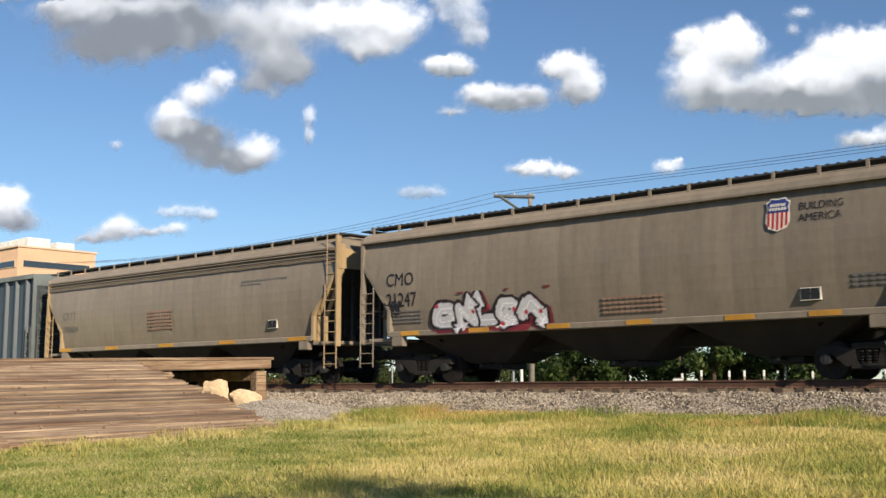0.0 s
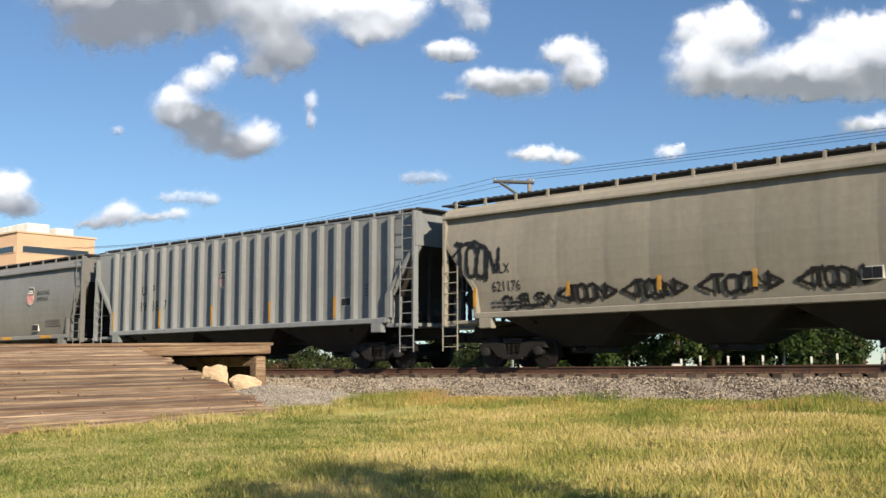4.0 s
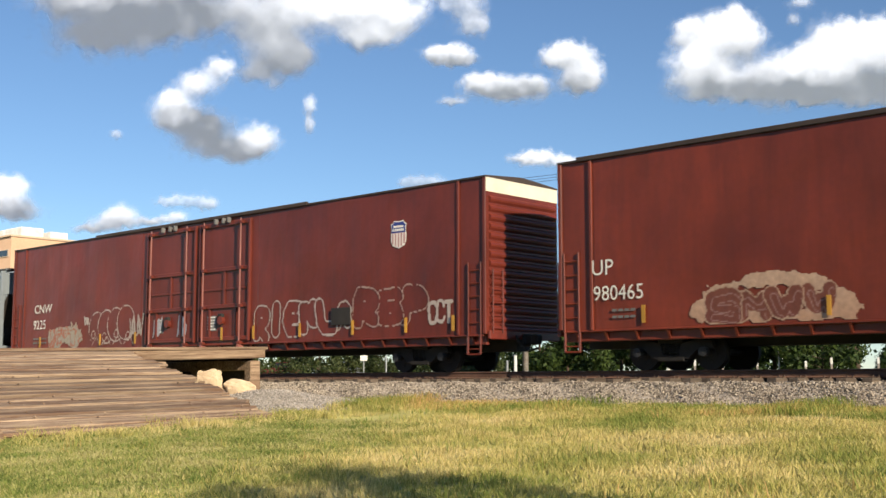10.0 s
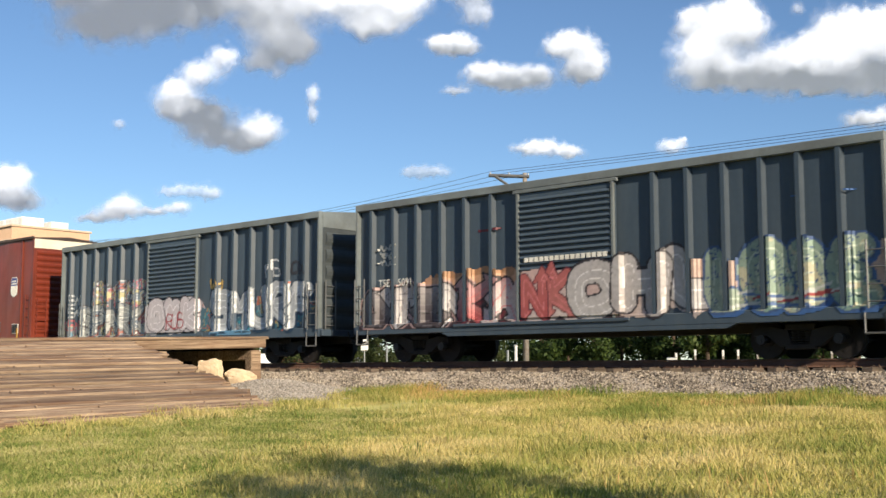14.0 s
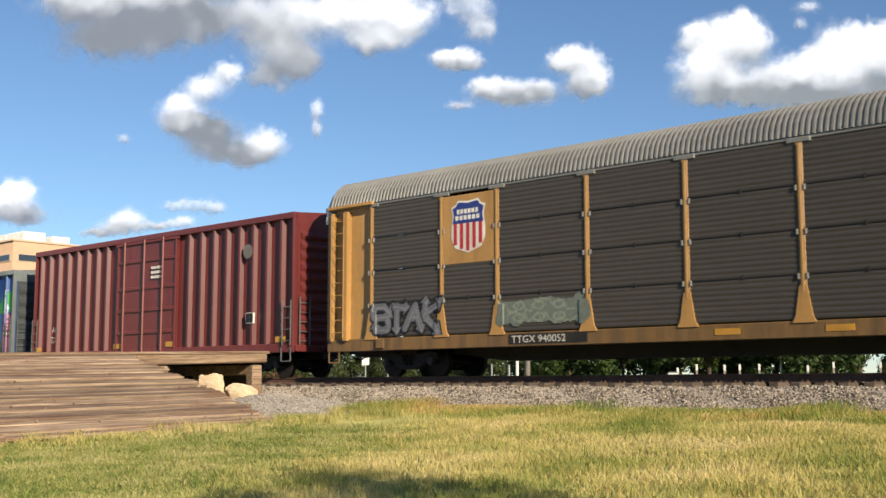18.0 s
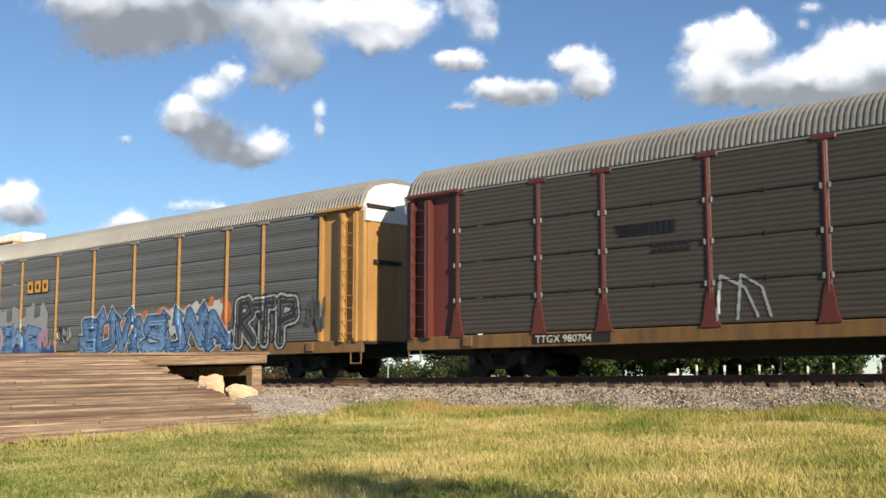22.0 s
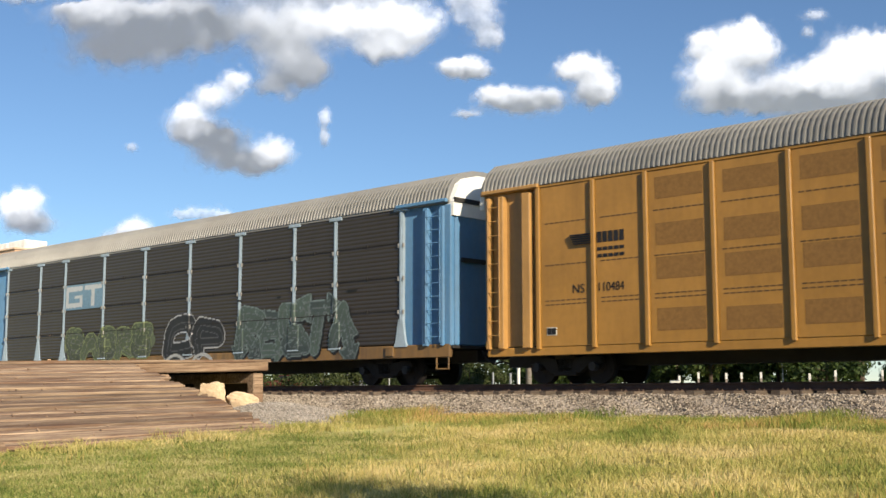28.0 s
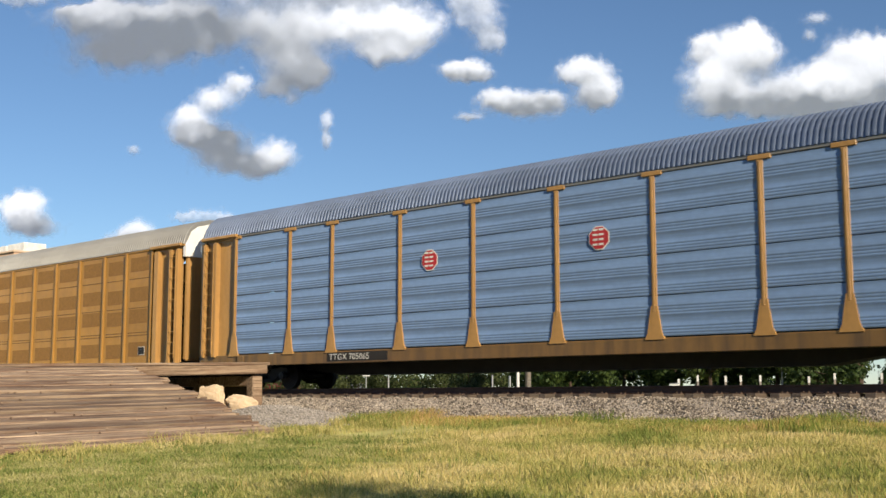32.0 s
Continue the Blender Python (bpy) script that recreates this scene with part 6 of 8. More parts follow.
def ribbed_end(car, x, s, half, z0, z1, mat, ribs, top=None, top_mat=None):
    """A corrugated end wall: bowed horizontal ribs, with a plain painted head."""
    za = z1 if top is None else top
    part("end_wall", Geo().box(min(x, x - s * 0.06), -half, z0, max(x, x - s * 0.06), half, z1), mat, car)
    if top is not None:
        part("end_head", Geo().box(min(x + s * 0.002, x + s * 0.012), -half, top, max(x + s * 0.002, x + s * 0.012), half, z1, 0.002), top_mat, car)
    h = (za - z0 - 0.1) / ribs
    prof = [(x, 0.0), (x + s * 0.07, h * 0.22), (x + s * 0.09, h * 0.42), (x + s * 0.07, h * 0.62), (x, h * 0.82)]
    g = Geo()
    k = half - 0.12
    rows_ = [[(a, y, z0 + 0.05 + b) for a, b in prof] for y in (-k, k)]
    g.skin(rows_)
    g.add([(a, -k, z0 + 0.05 + b) for a, b in prof], [tuple(range(5))])
    g.add([(a, k, z0 + 0.05 + b) for a, b in prof], [tuple(range(5))[::-1]])
    me = g.made("end_rib", mat)
    for i in range(ribs):
        part("end_rib", me, None, car, at=pose(0, 0, i * h))


CARRED = paint_mat("oxide_red_paint", (0.150, 0.026, 0.015), grime=0.6, grime_color=(0.078, 0.017, 0.011), var=0.26)
CARRED2 = paint_mat("bright_oxide_paint", (0.185, 0.032, 0.015), grime=0.6, grime_color=(0.10, 0.022, 0.012), var=0.26)
CREAM = surface("cream_end_paint", (0.74, 0.68, 0.55), 0.6, var=0.05, grime=0.25)
ROOF_DARK = surface("tarred_roof", (0.05, 0.035, 0.03), 0.8, var=0.2)


def hicube(x0, label, paint, raised=(6.5, 18.9)):
    """A very long high-cube boxcar with two pairs of plug doors and rods."""
    L, z0, z1, half = 26.2, 0.98, 5.17, 1.55
    l = L / 2
    car = car_thing("boxcar", label, "boxcar", x0, x0 + L, "long red boxcars")
    seed = x0

    def dents(x, z):
        if 9.9 < x + l < 16.3 or x + l < 1.0 or x + l > 25.2:
            return 0.07 if (9.9 < x + l < 16.3) else 0.05
        return 0.014 + 0.026 * noise.noise((x * 0.9, z * 0.7, seed)) + 0.010 * noise.noise((x * 2.6, z * 1.6, seed))
    box_shell(car, l, z0, z1, half, paint, ROOF_DARK, 0.12, dents)
    part("roof_rail", Geo().box(raised[0] - l, -1.60, 5.16, raised[1] - l, -1.5, 5.28, 0.015), ROOF_DARK, car)
    part("side_sill", Geo().box(-l + 0.1, -1.42, 0.70, l - 0.1, -1.30, 0.98, 0.02), paint, car)
    part("sill_flange", Geo().box(-l + 0.1, -1.55, 0.93, l - 0.1, -1.42, 0.98, 0.01), paint, car)
    part("centre_sill", Geo().box(-l, -0.3, 0.55, l, 0.3, 0.95), black_mat, car)
    rib = Geo().prism([(-1.42, 0.70), (-1.55, 0.93), (-1.42, 0.93)], "x", -0.03, 0.03).made("sill_gusset", paint)
    for i in range(30):
        part("sill_gusset", rib, None, car, at=pose(-l + 0.5 + i * (L - 1) / 29, 0, 0))
    # corner posts and recessed ladders
    for s in (-1, 1):
        part("corner_post", Geo().box(min(s * l, s * (l - 0.12)), -1.57, z0, max(s * l, s * (l - 0.12)), -1.45, z1, 0.02), paint, car)
        part("corner_stile", Geo().box(s * (l - 1.0) - 0.04, -1.575, z0, s * (l - 1.0) + 0.04, -1.5, z1, 0.01), paint, car)
        ladder(car, *sorted((s * (l - 0.18), s * (l - 0.62))), 0.45, 2.9, -1.56, paint, 7)
        ribbed_end(car, s * l, s, half, z0, z1, paint, 15, 4.79, CREAM)
        ladder(car, -1.4, -1.0, 1.0, 2.7, s * (l + 0.12), paint, 5, side="x", name="end_ladder")
        part("end_sill", Geo().box(min(s * l, s * (l + 0.1)), -1.5, 0.85, max(s * l, s * (l + 0.1)), 1.5, 1.08, 0.02), paint, car)
        add_truck(car, s * (l - 2.9))
        g = Geo().line([(s * (l - 0.2), -1.56, 0.95), (s * (l - 0.2), -1.56, 0.45), (s * (l - 0.65), -1.56, 0.45), (s * (l - 0.65), -1.56, 0.95)], 0.022, 6)
        part("sill_step", g, paint, car)
    # doors
    for a, b in ((10.05, 13.08), (13.27, 16.1)):
        a, b = a - l, b - l
        door = part("plug_door", Geo().box(a + 0.05, -1.52, 1.12, b - 0.05, -1.49, 5.0, 0.01), paint, car)
        for x in (a + 0.02, b - 0.1):
            part("door_edge", Geo().box(x, -1.60, 1.05, x + 0.10, -1.47, 5.05, 0.015), paint, door)
        for z in (1.08, 2.15, 3.38, 4.9):
            part("door_beam", Geo().box(a + 0.05, -1.58, z, b - 0.05, -1.49, z + 0.14, 0.015), paint, door)
        for u, za, zb in ((0.5, 2.25, 3.4), (0.22, 1.2, 2.15), (0.72, 1.2, 2.15)):
            part("door_stiffener", Geo().box(a + (b - a) * u - 0.06, -1.565, za, a + (b - a) * u + 0.06, -1.49, zb, 0.01), paint, door)
        part("door_rail_bar", Geo().box(a + 0.1, -1.55, 2.75, b - 0.1, -1.51, 2.82, 0.01), paint, door)
        for u in (0.13, 0.85):
            x = a + (b - a) * u
            rod = part("lock_rod", Geo().rod((x, -1.66, 0.82), (x, -1.66, 5.08), 0.028, 8), CARROD, door)
            g = Geo()
            for z in (1.0, 2.2, 3.45, 4.95):
                g.box(x - 0.08, -1.69, z - 0.05, x + 0.08, -1.56, z + 0.05, 0.01)
            tagged(part("rod_guide", g, paint, rod), kind="stuff")
            part("rod_crank", Geo().rod((x, -1.72, 0.9), (x + 0.02, -1.5, 0.84), 0.06, 8), CARROD, rod)
        part("door_handle", Geo().box(a + (b - a) * 0.42, -1.63, 1.62, a + (b - a) * 0.5, -1.5, 1.98, 0.02), black_mat, door)
        part("door_gear", Geo().rod((a + (b - a) * 0.47, -1.64, 1.75), (a + (b - a) * 0.47, -1.5, 1.75), 0.14, 12), paint, door)
        part("notice_panel", Geo().box(a + (b - a) * 0.2, -1.53, 1.42, a + (b - a) * 0.36, -1.515, 1.92), letter_grey, door)
        bars([(a + 0.5, a + 1.0, 1.85 - k * 0.1, 1.9 - k * 0.1) for k in range(5)], -1.537, letter_white, door)
        for u in (0.35, 0.5, 0.6):
            part("door_hanger", Geo().box(a + (b - a) * u - 0.05, -1.68, 4.98, a + (b - a) * u + 0.05, -1.55, 5.16, 0.015), letter_grey, door)
    for x in (2.45, 7.0, 9.4, 16.3, 18.6, 21.0, 23.2, 14.6, 25.0):
        part("reflector", Geo().box(x - l, -1.60, 1.10, x - l + 0.10, -1.585, 1.52), orange_mat, car)
    add_couplers(car, l)

    def skin_y(x, z):
        return np.vectorize(lambda a, b: -half - 0.008 + dents(a, b))(x, z)
    return car, l, skin_y


CARROD = surface("red_steel_rod", (0.26, 0.09, 0.07), 0.5, var=0.15)


c, h, near_y = hicube(84.22, "oxide-red high-cube boxcar with graffiti and four plug doors", CARRED)
lettering("CNW", 1.9 - h, 2.48, 0.34, -1.566, letter_white, c, 1.15)
lettering("9225", 1.86 - h, 1.84, 0.36, -1.566, letter_white, c, 1.0)
shield(22.6 - h, 3.5, 0.66, 0.80, -1.562, c, stripe=surface("faded_stripe", (0.42, 0.25, 0.24), 0.6))
bars([(1.9 - h, 3.0 - h, 1.42 - k * 0.16, 1.48 - k * 0.16) for k in range(2)], -1.566, letter_grey, c)
part("side_opening", Geo().box(20.1 - h, -1.60, 1.4, 20.95 - h, -1.58, 1.92, 0.01), black_mat, c)
sp = Spray(2.9 - h, 10.1 - h, 1.02, 2.5)
sp.fill(sp.bar((3.5 - h, 1.45), (5.4 - h, 1.5), 0.38) + sp.rough(3, 2.4, 0.3), (0.42, 0.36, 0.29), (0.50, 0.40, 0.30))
sp.fill(np.abs(sp.rough(5, 3.2, 1.0)) - 0.09, (0.50, 0.17, 0.10), keep=sp.on)
sp.onto(c, near_y, label="patch of peeling cream paint")
chalk = (0.52, 0.44, 0.38)
sp = Spray(5.7 - h, 10.2 - h, 1.0, 2.6)
for k in range(4):
    ring = sp.ring((6.75 + 0.66 * k - h, 1.72 + 0.06 * k), 0.58, 0.62, 0.014) + sp.rough(52 + k, 2.0, 0.012)
    sp.on &= ~(sp.oval((6.75 + 0.66 * k - h, 1.72 + 0.06 * k), 0.58, 0.62) < 0)
    sp.fill(ring, chalk, keep=sp.gz > 1.25 - 0.1 * k)
    sp.fill(sp.ring((6.5 + 0.8 * k - h, 1.5 - 0.1 * (k % 2)), 0.13, 0.15, 0.012), chalk)
    sp.fill(sp.lines([(6.4 + 0.75 * k - h, 1.12), (6.75 + 0.75 * k - h, 1.4), (7.0 + 0.75 * k - h, 1.1)], 0.013), chalk)
sp.scrawl(5.8 - h, 6.2 - h, 1.9, 2.2, chalk, 0.02, 18, 3)
sp.scrawl(9.0 - h, 9.95 - h, 1.4, 2.1, chalk, 0.02, 8, 4)
sp.onto(c, near_y, label="chalk-white outline graffiti")
sp = Spray(15.9 - h, 25.2 - h, 1.0, 2.5)
sp.piece("RIENLA", 16.3 - h, 21.0 - h, 1.06, 2.2, chalk, None, chalk, thick=0.19, edge=0.05, seed=57, wild=0.7, lift=0.15, hollow=True)
sp.piece("RSP", 21.1 - h, 24.0 - h, 1.3, 2.45, chalk, None, (0.40, 0.27, 0.22), thick=0.2, edge=0.038, seed=61, wild=0.5, hollow=True)
sp.tag("CCT", 24.1 - h, 25.0 - h, 1.3, 1.95, chalk, 0.04, 9, 0.5)
sp.onto(c, near_y, label="large chalk-white outline graffiti")
sp = Spray(10.4 - h, 13.0 - h, 1.2, 2.1)
sp.scrawl(10.5 - h, 11.1 - h, 1.35, 1.95, (0.5, 0.48, 0.5), 0.025, 77, 4)
sp.scrawl(12.0 - h, 12.6 - h, 1.35, 1.95, (0.4, 0.4, 0.45), 0.025, 78, 4)
sp.onto(c, lambda x, z: np.full(x.shape, -1.532))

c, h, near_y = hicube(112.83, "reddish-brown high-cube boxcar with a faded patch of graffiti", CARRED2, raised=(0.6, 26.1))
lettering("UP", 1.0 - h, 2.30, 0.38, -1.566, letter_white, c, 1.0)
lettering("980465", 1.05 - h, 1.68, 0.36, -1.566, letter_white, c, 0.95)
shield(24.3 - h, 2.82, 0.62, 0.85, -1.562, c, stripe=letter_white)
placard(24.55 - h, 1.3, -1.566, c, 0.5, 0.4)
bars([(1.6 - h, 2.3 - h, 1.4 - k * 0.16, 1.46 - k * 0.16) for k in range(2)] + [(23.0 - h, 23.6 - h, 1.75 - k * 0.12, 1.81 - k * 0.12) for k in range(4)], -1.566, letter_grey, c)
sp = Spray(3.4 - h, 8.2 - h, 1.0, 2.2)
sp.fill(np.minimum(sp.ring((5.7 - h, 1.05), 1.75, 0.9, 0.13), sp.bar((4.2 - h, 1.2), (7.2 - h, 1.15), 0.12)) + sp.rough(6, 3, 0.22), (0.44, 0.26, 0.17), (0.5, 0.34, 0.24))
sp.piece("SMWW", 4.2 - h, 7.2 - h, 1.06, 1.78, (0.15, 0.045, 0.03), (0.19, 0.06, 0.036), (0.42, 0.27, 0.19), thick=0.15, edge=0.028, seed=66, wild=0.6)
sp.onto(c, near_y, label="faded cream and brown graffiti")


def post_boxcar(x0, L, label, paint, roof_mat, posts, door, z1=4.55, z0=1.0, louvre=None, door_mat=None, end_mat=None, end_ribs=6, sill_step=True, sill_mat=None):
    """A boxcar with outside posts, a ribbed sliding door and big end corrugations."""
    l, half = L / 2, 1.42
    car = car_thing("boxcar", label, "boxcar", x0, x0 + L, "outside-post boxcars")
    box_shell(car, l, z0, z1, half, paint, roof_mat, 0.12)
    part("top_chord", Geo().box(-l, -1.57, z1 - 0.14, l, -1.40, z1 + 0.06, 0.015), roof_mat, car)
    part("bottom_chord", Geo().box(-l, -1.55, z0 - 0.22, l, -1.40, z0 + 0.06, 0.015), sill_mat or paint, car)
    if sill_step:
        g = Geo().prism([(-l + 3.4, z0 - 0.2), (-l + 3.7, z0 - 0.32), (l - 3.7, z0 - 0.32), (l - 3.4, z0 - 0.2)], "y", -1.54, -1.46)
        part("drop_sill", g, sill_mat or paint, car)
    part("centre_sill", Geo().box(-l, -0.3, 0.6, l, 0.3, 0.98), black_mat, car)
    post = Geo().prism([(-0.10, -1.42), (-0.05, -1.55), (0.05, -1.55), (0.10, -1.42)], "z", z0 + 0.05, z1 - 0.13).made("side_post", paint)
    for x in posts:
        part("side_post", post, None, car, at=pose(x - l, 0, 0))
    for s in (-1, 1):
        part("corner_post", Geo().box(min(s * l, s * (l - 0.1)), -1.56, z0, max(s * l, s * (l - 0.1)), -1.40, z1, 0.02), roof_mat, car)
        ribbed_end(car, s * l, s, half, z0 - 0.05, z1, end_mat or paint, end_ribs, z1 - 0.42, roof_mat)
        part("end_sill", Geo().box(min(s * l, s * (l + 0.12)), -1.5, 0.8, max(s * l, s * (l + 0.12)), 1.5, 1.0, 0.02), sill_mat or paint, car)
        ladder(car, *sorted((s * (l - 0.05), s * (l - 0.45))), z0, 2.4, -1.61, chrome_mat, 4)
        ladder(car, -1.38, -0.98, z0, 2.5, s * (l + 0.13), chrome_mat, 5, side="x", name="end_ladder")
        g = Geo().line([(s * (l - 0.1), -1.56, 0.92), (s * (l - 0.1), -1.56, 0.5), (s * (l - 0.55), -1.56, 0.5), (s * (l - 0.55), -1.56, 0.92)], 0.022, 6)
        part("sill_step", g, chrome_mat, car)
        add_truck(car, s * (l - 2.2))
    a, b = door[0] - l, door[1] - l
    d = part("sliding_door", Geo().box(a, -1.535, z0 + 0.02, b, -1.45, z1 - 0.24, 0.012), door_mat or paint, car)
    for x in (a, b - 0.09):
        part("door_stile", Geo().box(x, -1.585, z0, x + 0.09, -1.5, z1 - 0.2, 0.012), roof_mat, d)
    if louvre:
        n = louvre
        h = (z1 - 0.34 - z0 - 0.1) / n
        v = Geo().prism([(-1.535, 0.02), (-1.60, h * 0.30), (-1.60, h * 0.42), (-1.535, h * 0.86)], "x", a + 0.12, b - 0.12).made("door_rib", door_mat or paint)
        for i in range(n):
            part("door_rib", v, None, d, at=pose(0, 0, z0 + 0.08 + i * h))
    part("door_track", Geo().box(a - 2.2, -1.60, z0 - 0.08, b + 0.4, -1.53, z0 + 0.0, 0.01), sill_mat or paint, car)
    part("door_header", Geo().box(a - 0.1, -1.59, z1 - 0.24, b + 0.1, -1.5, z1 - 0.15, 0.01), roof_mat, car)
    add_couplers(car, l)
    return car, l


def posts_y(posts, L, door, dz=-1.535):
    ps = np.array(posts) - L / 2

    def f(x, z):
        d = np.min(np.abs(x[..., None] - ps), axis=-1)
        y = np.where(d < 0.055, -1.552, np.where(d < 0.105, -1.49, -1.424))
        y = np.where((x > door[0] - L / 2) & (x < door[1] - L / 2), -1.603, y)
        return np.where(z < 1.06, -1.556, y)
    return f


GREEN = paint_mat("faded_slate_green_paint", (0.050, 0.072, 0.099), grime=0.35, grime_color=(0.10, 0.12, 0.135))
GREEN_EDGE = surface("pale_slate_edge_paint", (0.175, 0.20, 0.205), 0.55, var=0.2, scale=1.0, grime=0.4)
DARKEND = surface("dark_end_paint", (0.05, 0.06, 0.065), 0.7, var=0.2, scale=2)
GPOSTS = [0.65, 1.56, 2.48, 3.42, 4.30, 5.24, 10.27, 11.18, 12.12, 13.03, 13.91, 14.82]
GDOOR = (6.15, 9.2)
GL = 15.54

# the boxcar that leads the first hopper
post_boxcar(-60.6, GL, "dark teal outside-post boxcar", GREEN, GREEN_EDGE, GPOSTS, GDOOR, louvre=21, end_mat=DARKEND)

c, h = post_boxcar(141.31, GL, "slate-green outside-post boxcar with silver graffiti", GREEN, GREEN_EDGE, GPOSTS, GDOOR, louvre=21, end_mat=DARKEND)
gy = posts_y(GPOSTS, GL, GDOOR)
sp = Spray(0.1 - h, 15.4 - h, 0.92, 3.4, 0.034)
sp.piece("SMBS", 2.3 - h, 5.9 - h, 2.05, 3.1, (0.20, 0.23, 0.26), (0.16, 0.19, 0.23), (0.42, 0.44, 0.46), thick=0.16, edge=0.022, seed=68, wild=0.5)
sp.fill(sp.bar((0.5 - h, 1.2), (5.6 - h, 1.25), 0.45) + sp.rough(2, 1.6, 0.5), (0.20, 0.21, 0.22), (0.14, 0.18, 0.22))
for k, col in enumerate(((0.34, 0.10, 0.07), (0.10, 0.20, 0.27), (0.55, 0.54, 0.50), (0.34, 0.10, 0.14), (0.42, 0.38, 0.2), (0.05, 0.05, 0.06))):
    sp.fill(np.abs(sp.rough(20 + k, 2.4, 1.0)) - 0.06, col, keep=sp.on)
sp.piece("SPARK", 1.4 - h, 5.8 - h, 1.05, 2.25, (0.40, 0.40, 0.37), (0.26, 0.28, 0.29), (0.07, 0.07, 0.08), thick=0.17, edge=0.03, shadow=(0.24, 0.09, 0.07), seed=71, wild=0.7, ink=0.7, accent=(0.12, 0.15, 0.19))
for k in range(3):
    sp.tag("SAR", 0.6 - h, 1.5 - h, 1.3 + 0.5 * k, 1.7 + 0.5 * k, ((0.44, 0.12, 0.14), (0.5, 0.52, 0.52), (0.4, 0.42, 0.43))[k], 0.022, 170 + k, 0.8)
sp.fill(sp.bar((6.5 - h, 1.6), (9.0 - h, 1.65), 0.55) + sp.rough(77, 1.8, 0.2), (0.60, 0.55, 0.56), (0.62, 0.54, 0.54))
sp.piece("OMK", 6.35 - h, 9.25 - h, 1.15, 2.3, (0.66, 0.60, 0.61), (0.66, 0.56, 0.57), (0.035, 0.02, 0.03), thick=0.27, edge=0.032, seed=73, wild=0.5)
sp.tag("RUS", 7.5 - h, 8.5 - h, 1.2, 1.75, (0.40, 0.05, 0.06), 0.024, 173, 0.6)
sp.fill(sp.bar((9.7 - h, 1.5), (14.9 - h, 1.75), 0.5) + sp.rough(12, 1.4, 0.5), (0.05, 0.16, 0.21), (0.08, 0.13, 0.18))
for k, col in enumerate(((0.40, 0.11, 0.07), (0.04, 0.28, 0.36), (0.42, 0.33, 0.14), (0.3, 0.32, 0.33))):
    sp.fill(np.abs(sp.rough(30 + k, 2.0, 1.0)) - 0.05, col, keep=sp.on & (sp.gx > 9.4 - h))
sp.piece("SMURF", 9.9 - h, 15.0 - h, 1.08, 2.5, (0.50, 0.51, 0.51), (0.36, 0.38, 0.40), (0.03, 0.05, 0.08), thick=0.2, edge=0.04, shadow=(0.02, 0.05, 0.09), seed=75, wild=0.55, accent=(0.62, 0.63, 0.62))
for k in range(3):
    sp.fill(sp.bar((14.0 + 0.28 * k - h, 2.45), (14.02 + 0.28 * k - h, 1.95 - 0.15 * (k % 2)), 0.03), (0.66, 0.66, 0.64))
sp.tag("MS", 12.8 - h, 13.5 - h, 2.7, 3.25, (0.5, 0.5, 0.5), 0.018, 7, 0.8)
sp.tag("WM", 9.8 - h, 10.5 - h, 2.45, 2.85, (0.62, 0.40, 0.12), 0.028, 17, 0.6)
sp.tag("OX", 14.1 - h, 14.8 - h, 2.75, 3.15, (0.05, 0.05, 0.06), 0.03, 19, 0.6)
sp.tag("MOSCO", 10.0 - h, 12.2 - h, 0.93, 1.07, (0.16, 0.34, 0.50), 0.018, 23, 0.6)
sp.onto(c, gy, label="silver and coloured graffiti over the lower half")

c, h = post_boxcar(158.48, GL + 0.3, "slate-green outside-post boxcar with pastel graffiti", GREEN, GREEN_EDGE, GPOSTS, GDOOR, louvre=21, end_mat=DARKEND)
for words, x in (("TSE", 1.0), ("5091", 1.78)):
    lettering(words, x - h, 2.14, 0.21, -1.56, letter_white, c, 1.0)
sp = Spray(0.1 - h, 15.7 - h, 0.92, 3.5, 0.034)
sp.fill(sp.bar((0.5 - h, 1.35), (9 - h, 1.4), 0.45) + sp.rough(2, 1.4, 0.35), (0.05, 0.03, 0.035), (0.10, 0.06, 0.06))
sp.fill(sp.bar((3.2 - h, 2.25), (5.8 - h, 2.25), 0.14) + sp.rough(9, 2.4, 0.25), (0.40, 0.18, 0.08), (0.38, 0.22, 0.12))
sp.fill(sp.bar((2.9 - h, 2.05), (6.0 - h, 2.1), 0.22) + sp.rough(19, 2.4, 0.25), (0.50, 0.24, 0.13), (0.56, 0.36, 0.24))
sp.piece("CTEN", 0.25 - h, 4.4 - h, 1.0, 2.1, (0.06, 0.045, 0.05), (0.62, 0.58, 0.57), (0.02, 0.014, 0.016), thick=0.19, edge=0.05, halo=(0.44, 0.30, 0.28), seed=82, wild=0.6, spikes=0.7)
sp.piece("KA", 4.0 - h, 6.2 - h, 1.02, 2.15, (0.36, 0.05, 0.05), (0.56, 0.50, 0.49), (0.02, 0.012, 0.015), thick=0.2, edge=0.05, shadow=(0.12, 0.02, 0.03), seed=83, wild=0.7, spikes=0.7)
sp.fill(sp.bar((6.5 - h, 1.6), (9.0 - h, 1.65), 0.6) + sp.rough(78, 1.8, 0.2), (0.56, 0.50, 0.47), (0.46, 0.20, 0.17))
sp.piece("NK", 6.3 - h, 8.0 - h, 1.12, 2.2, (0.38, 0.07, 0.07), (0.44, 0.16, 0.14), (0.10, 0.02, 0.03), thick=0.14, edge=0.03, seed=85, wild=0.8, spikes=0.8)
sp.fill(sp.bar((9.6 - h, 1.6), (15.4 - h, 1.8), 0.5) + sp.rough(14, 1.5, 0.5), (0.46, 0.38, 0.35), (0.56, 0.34, 0.24))
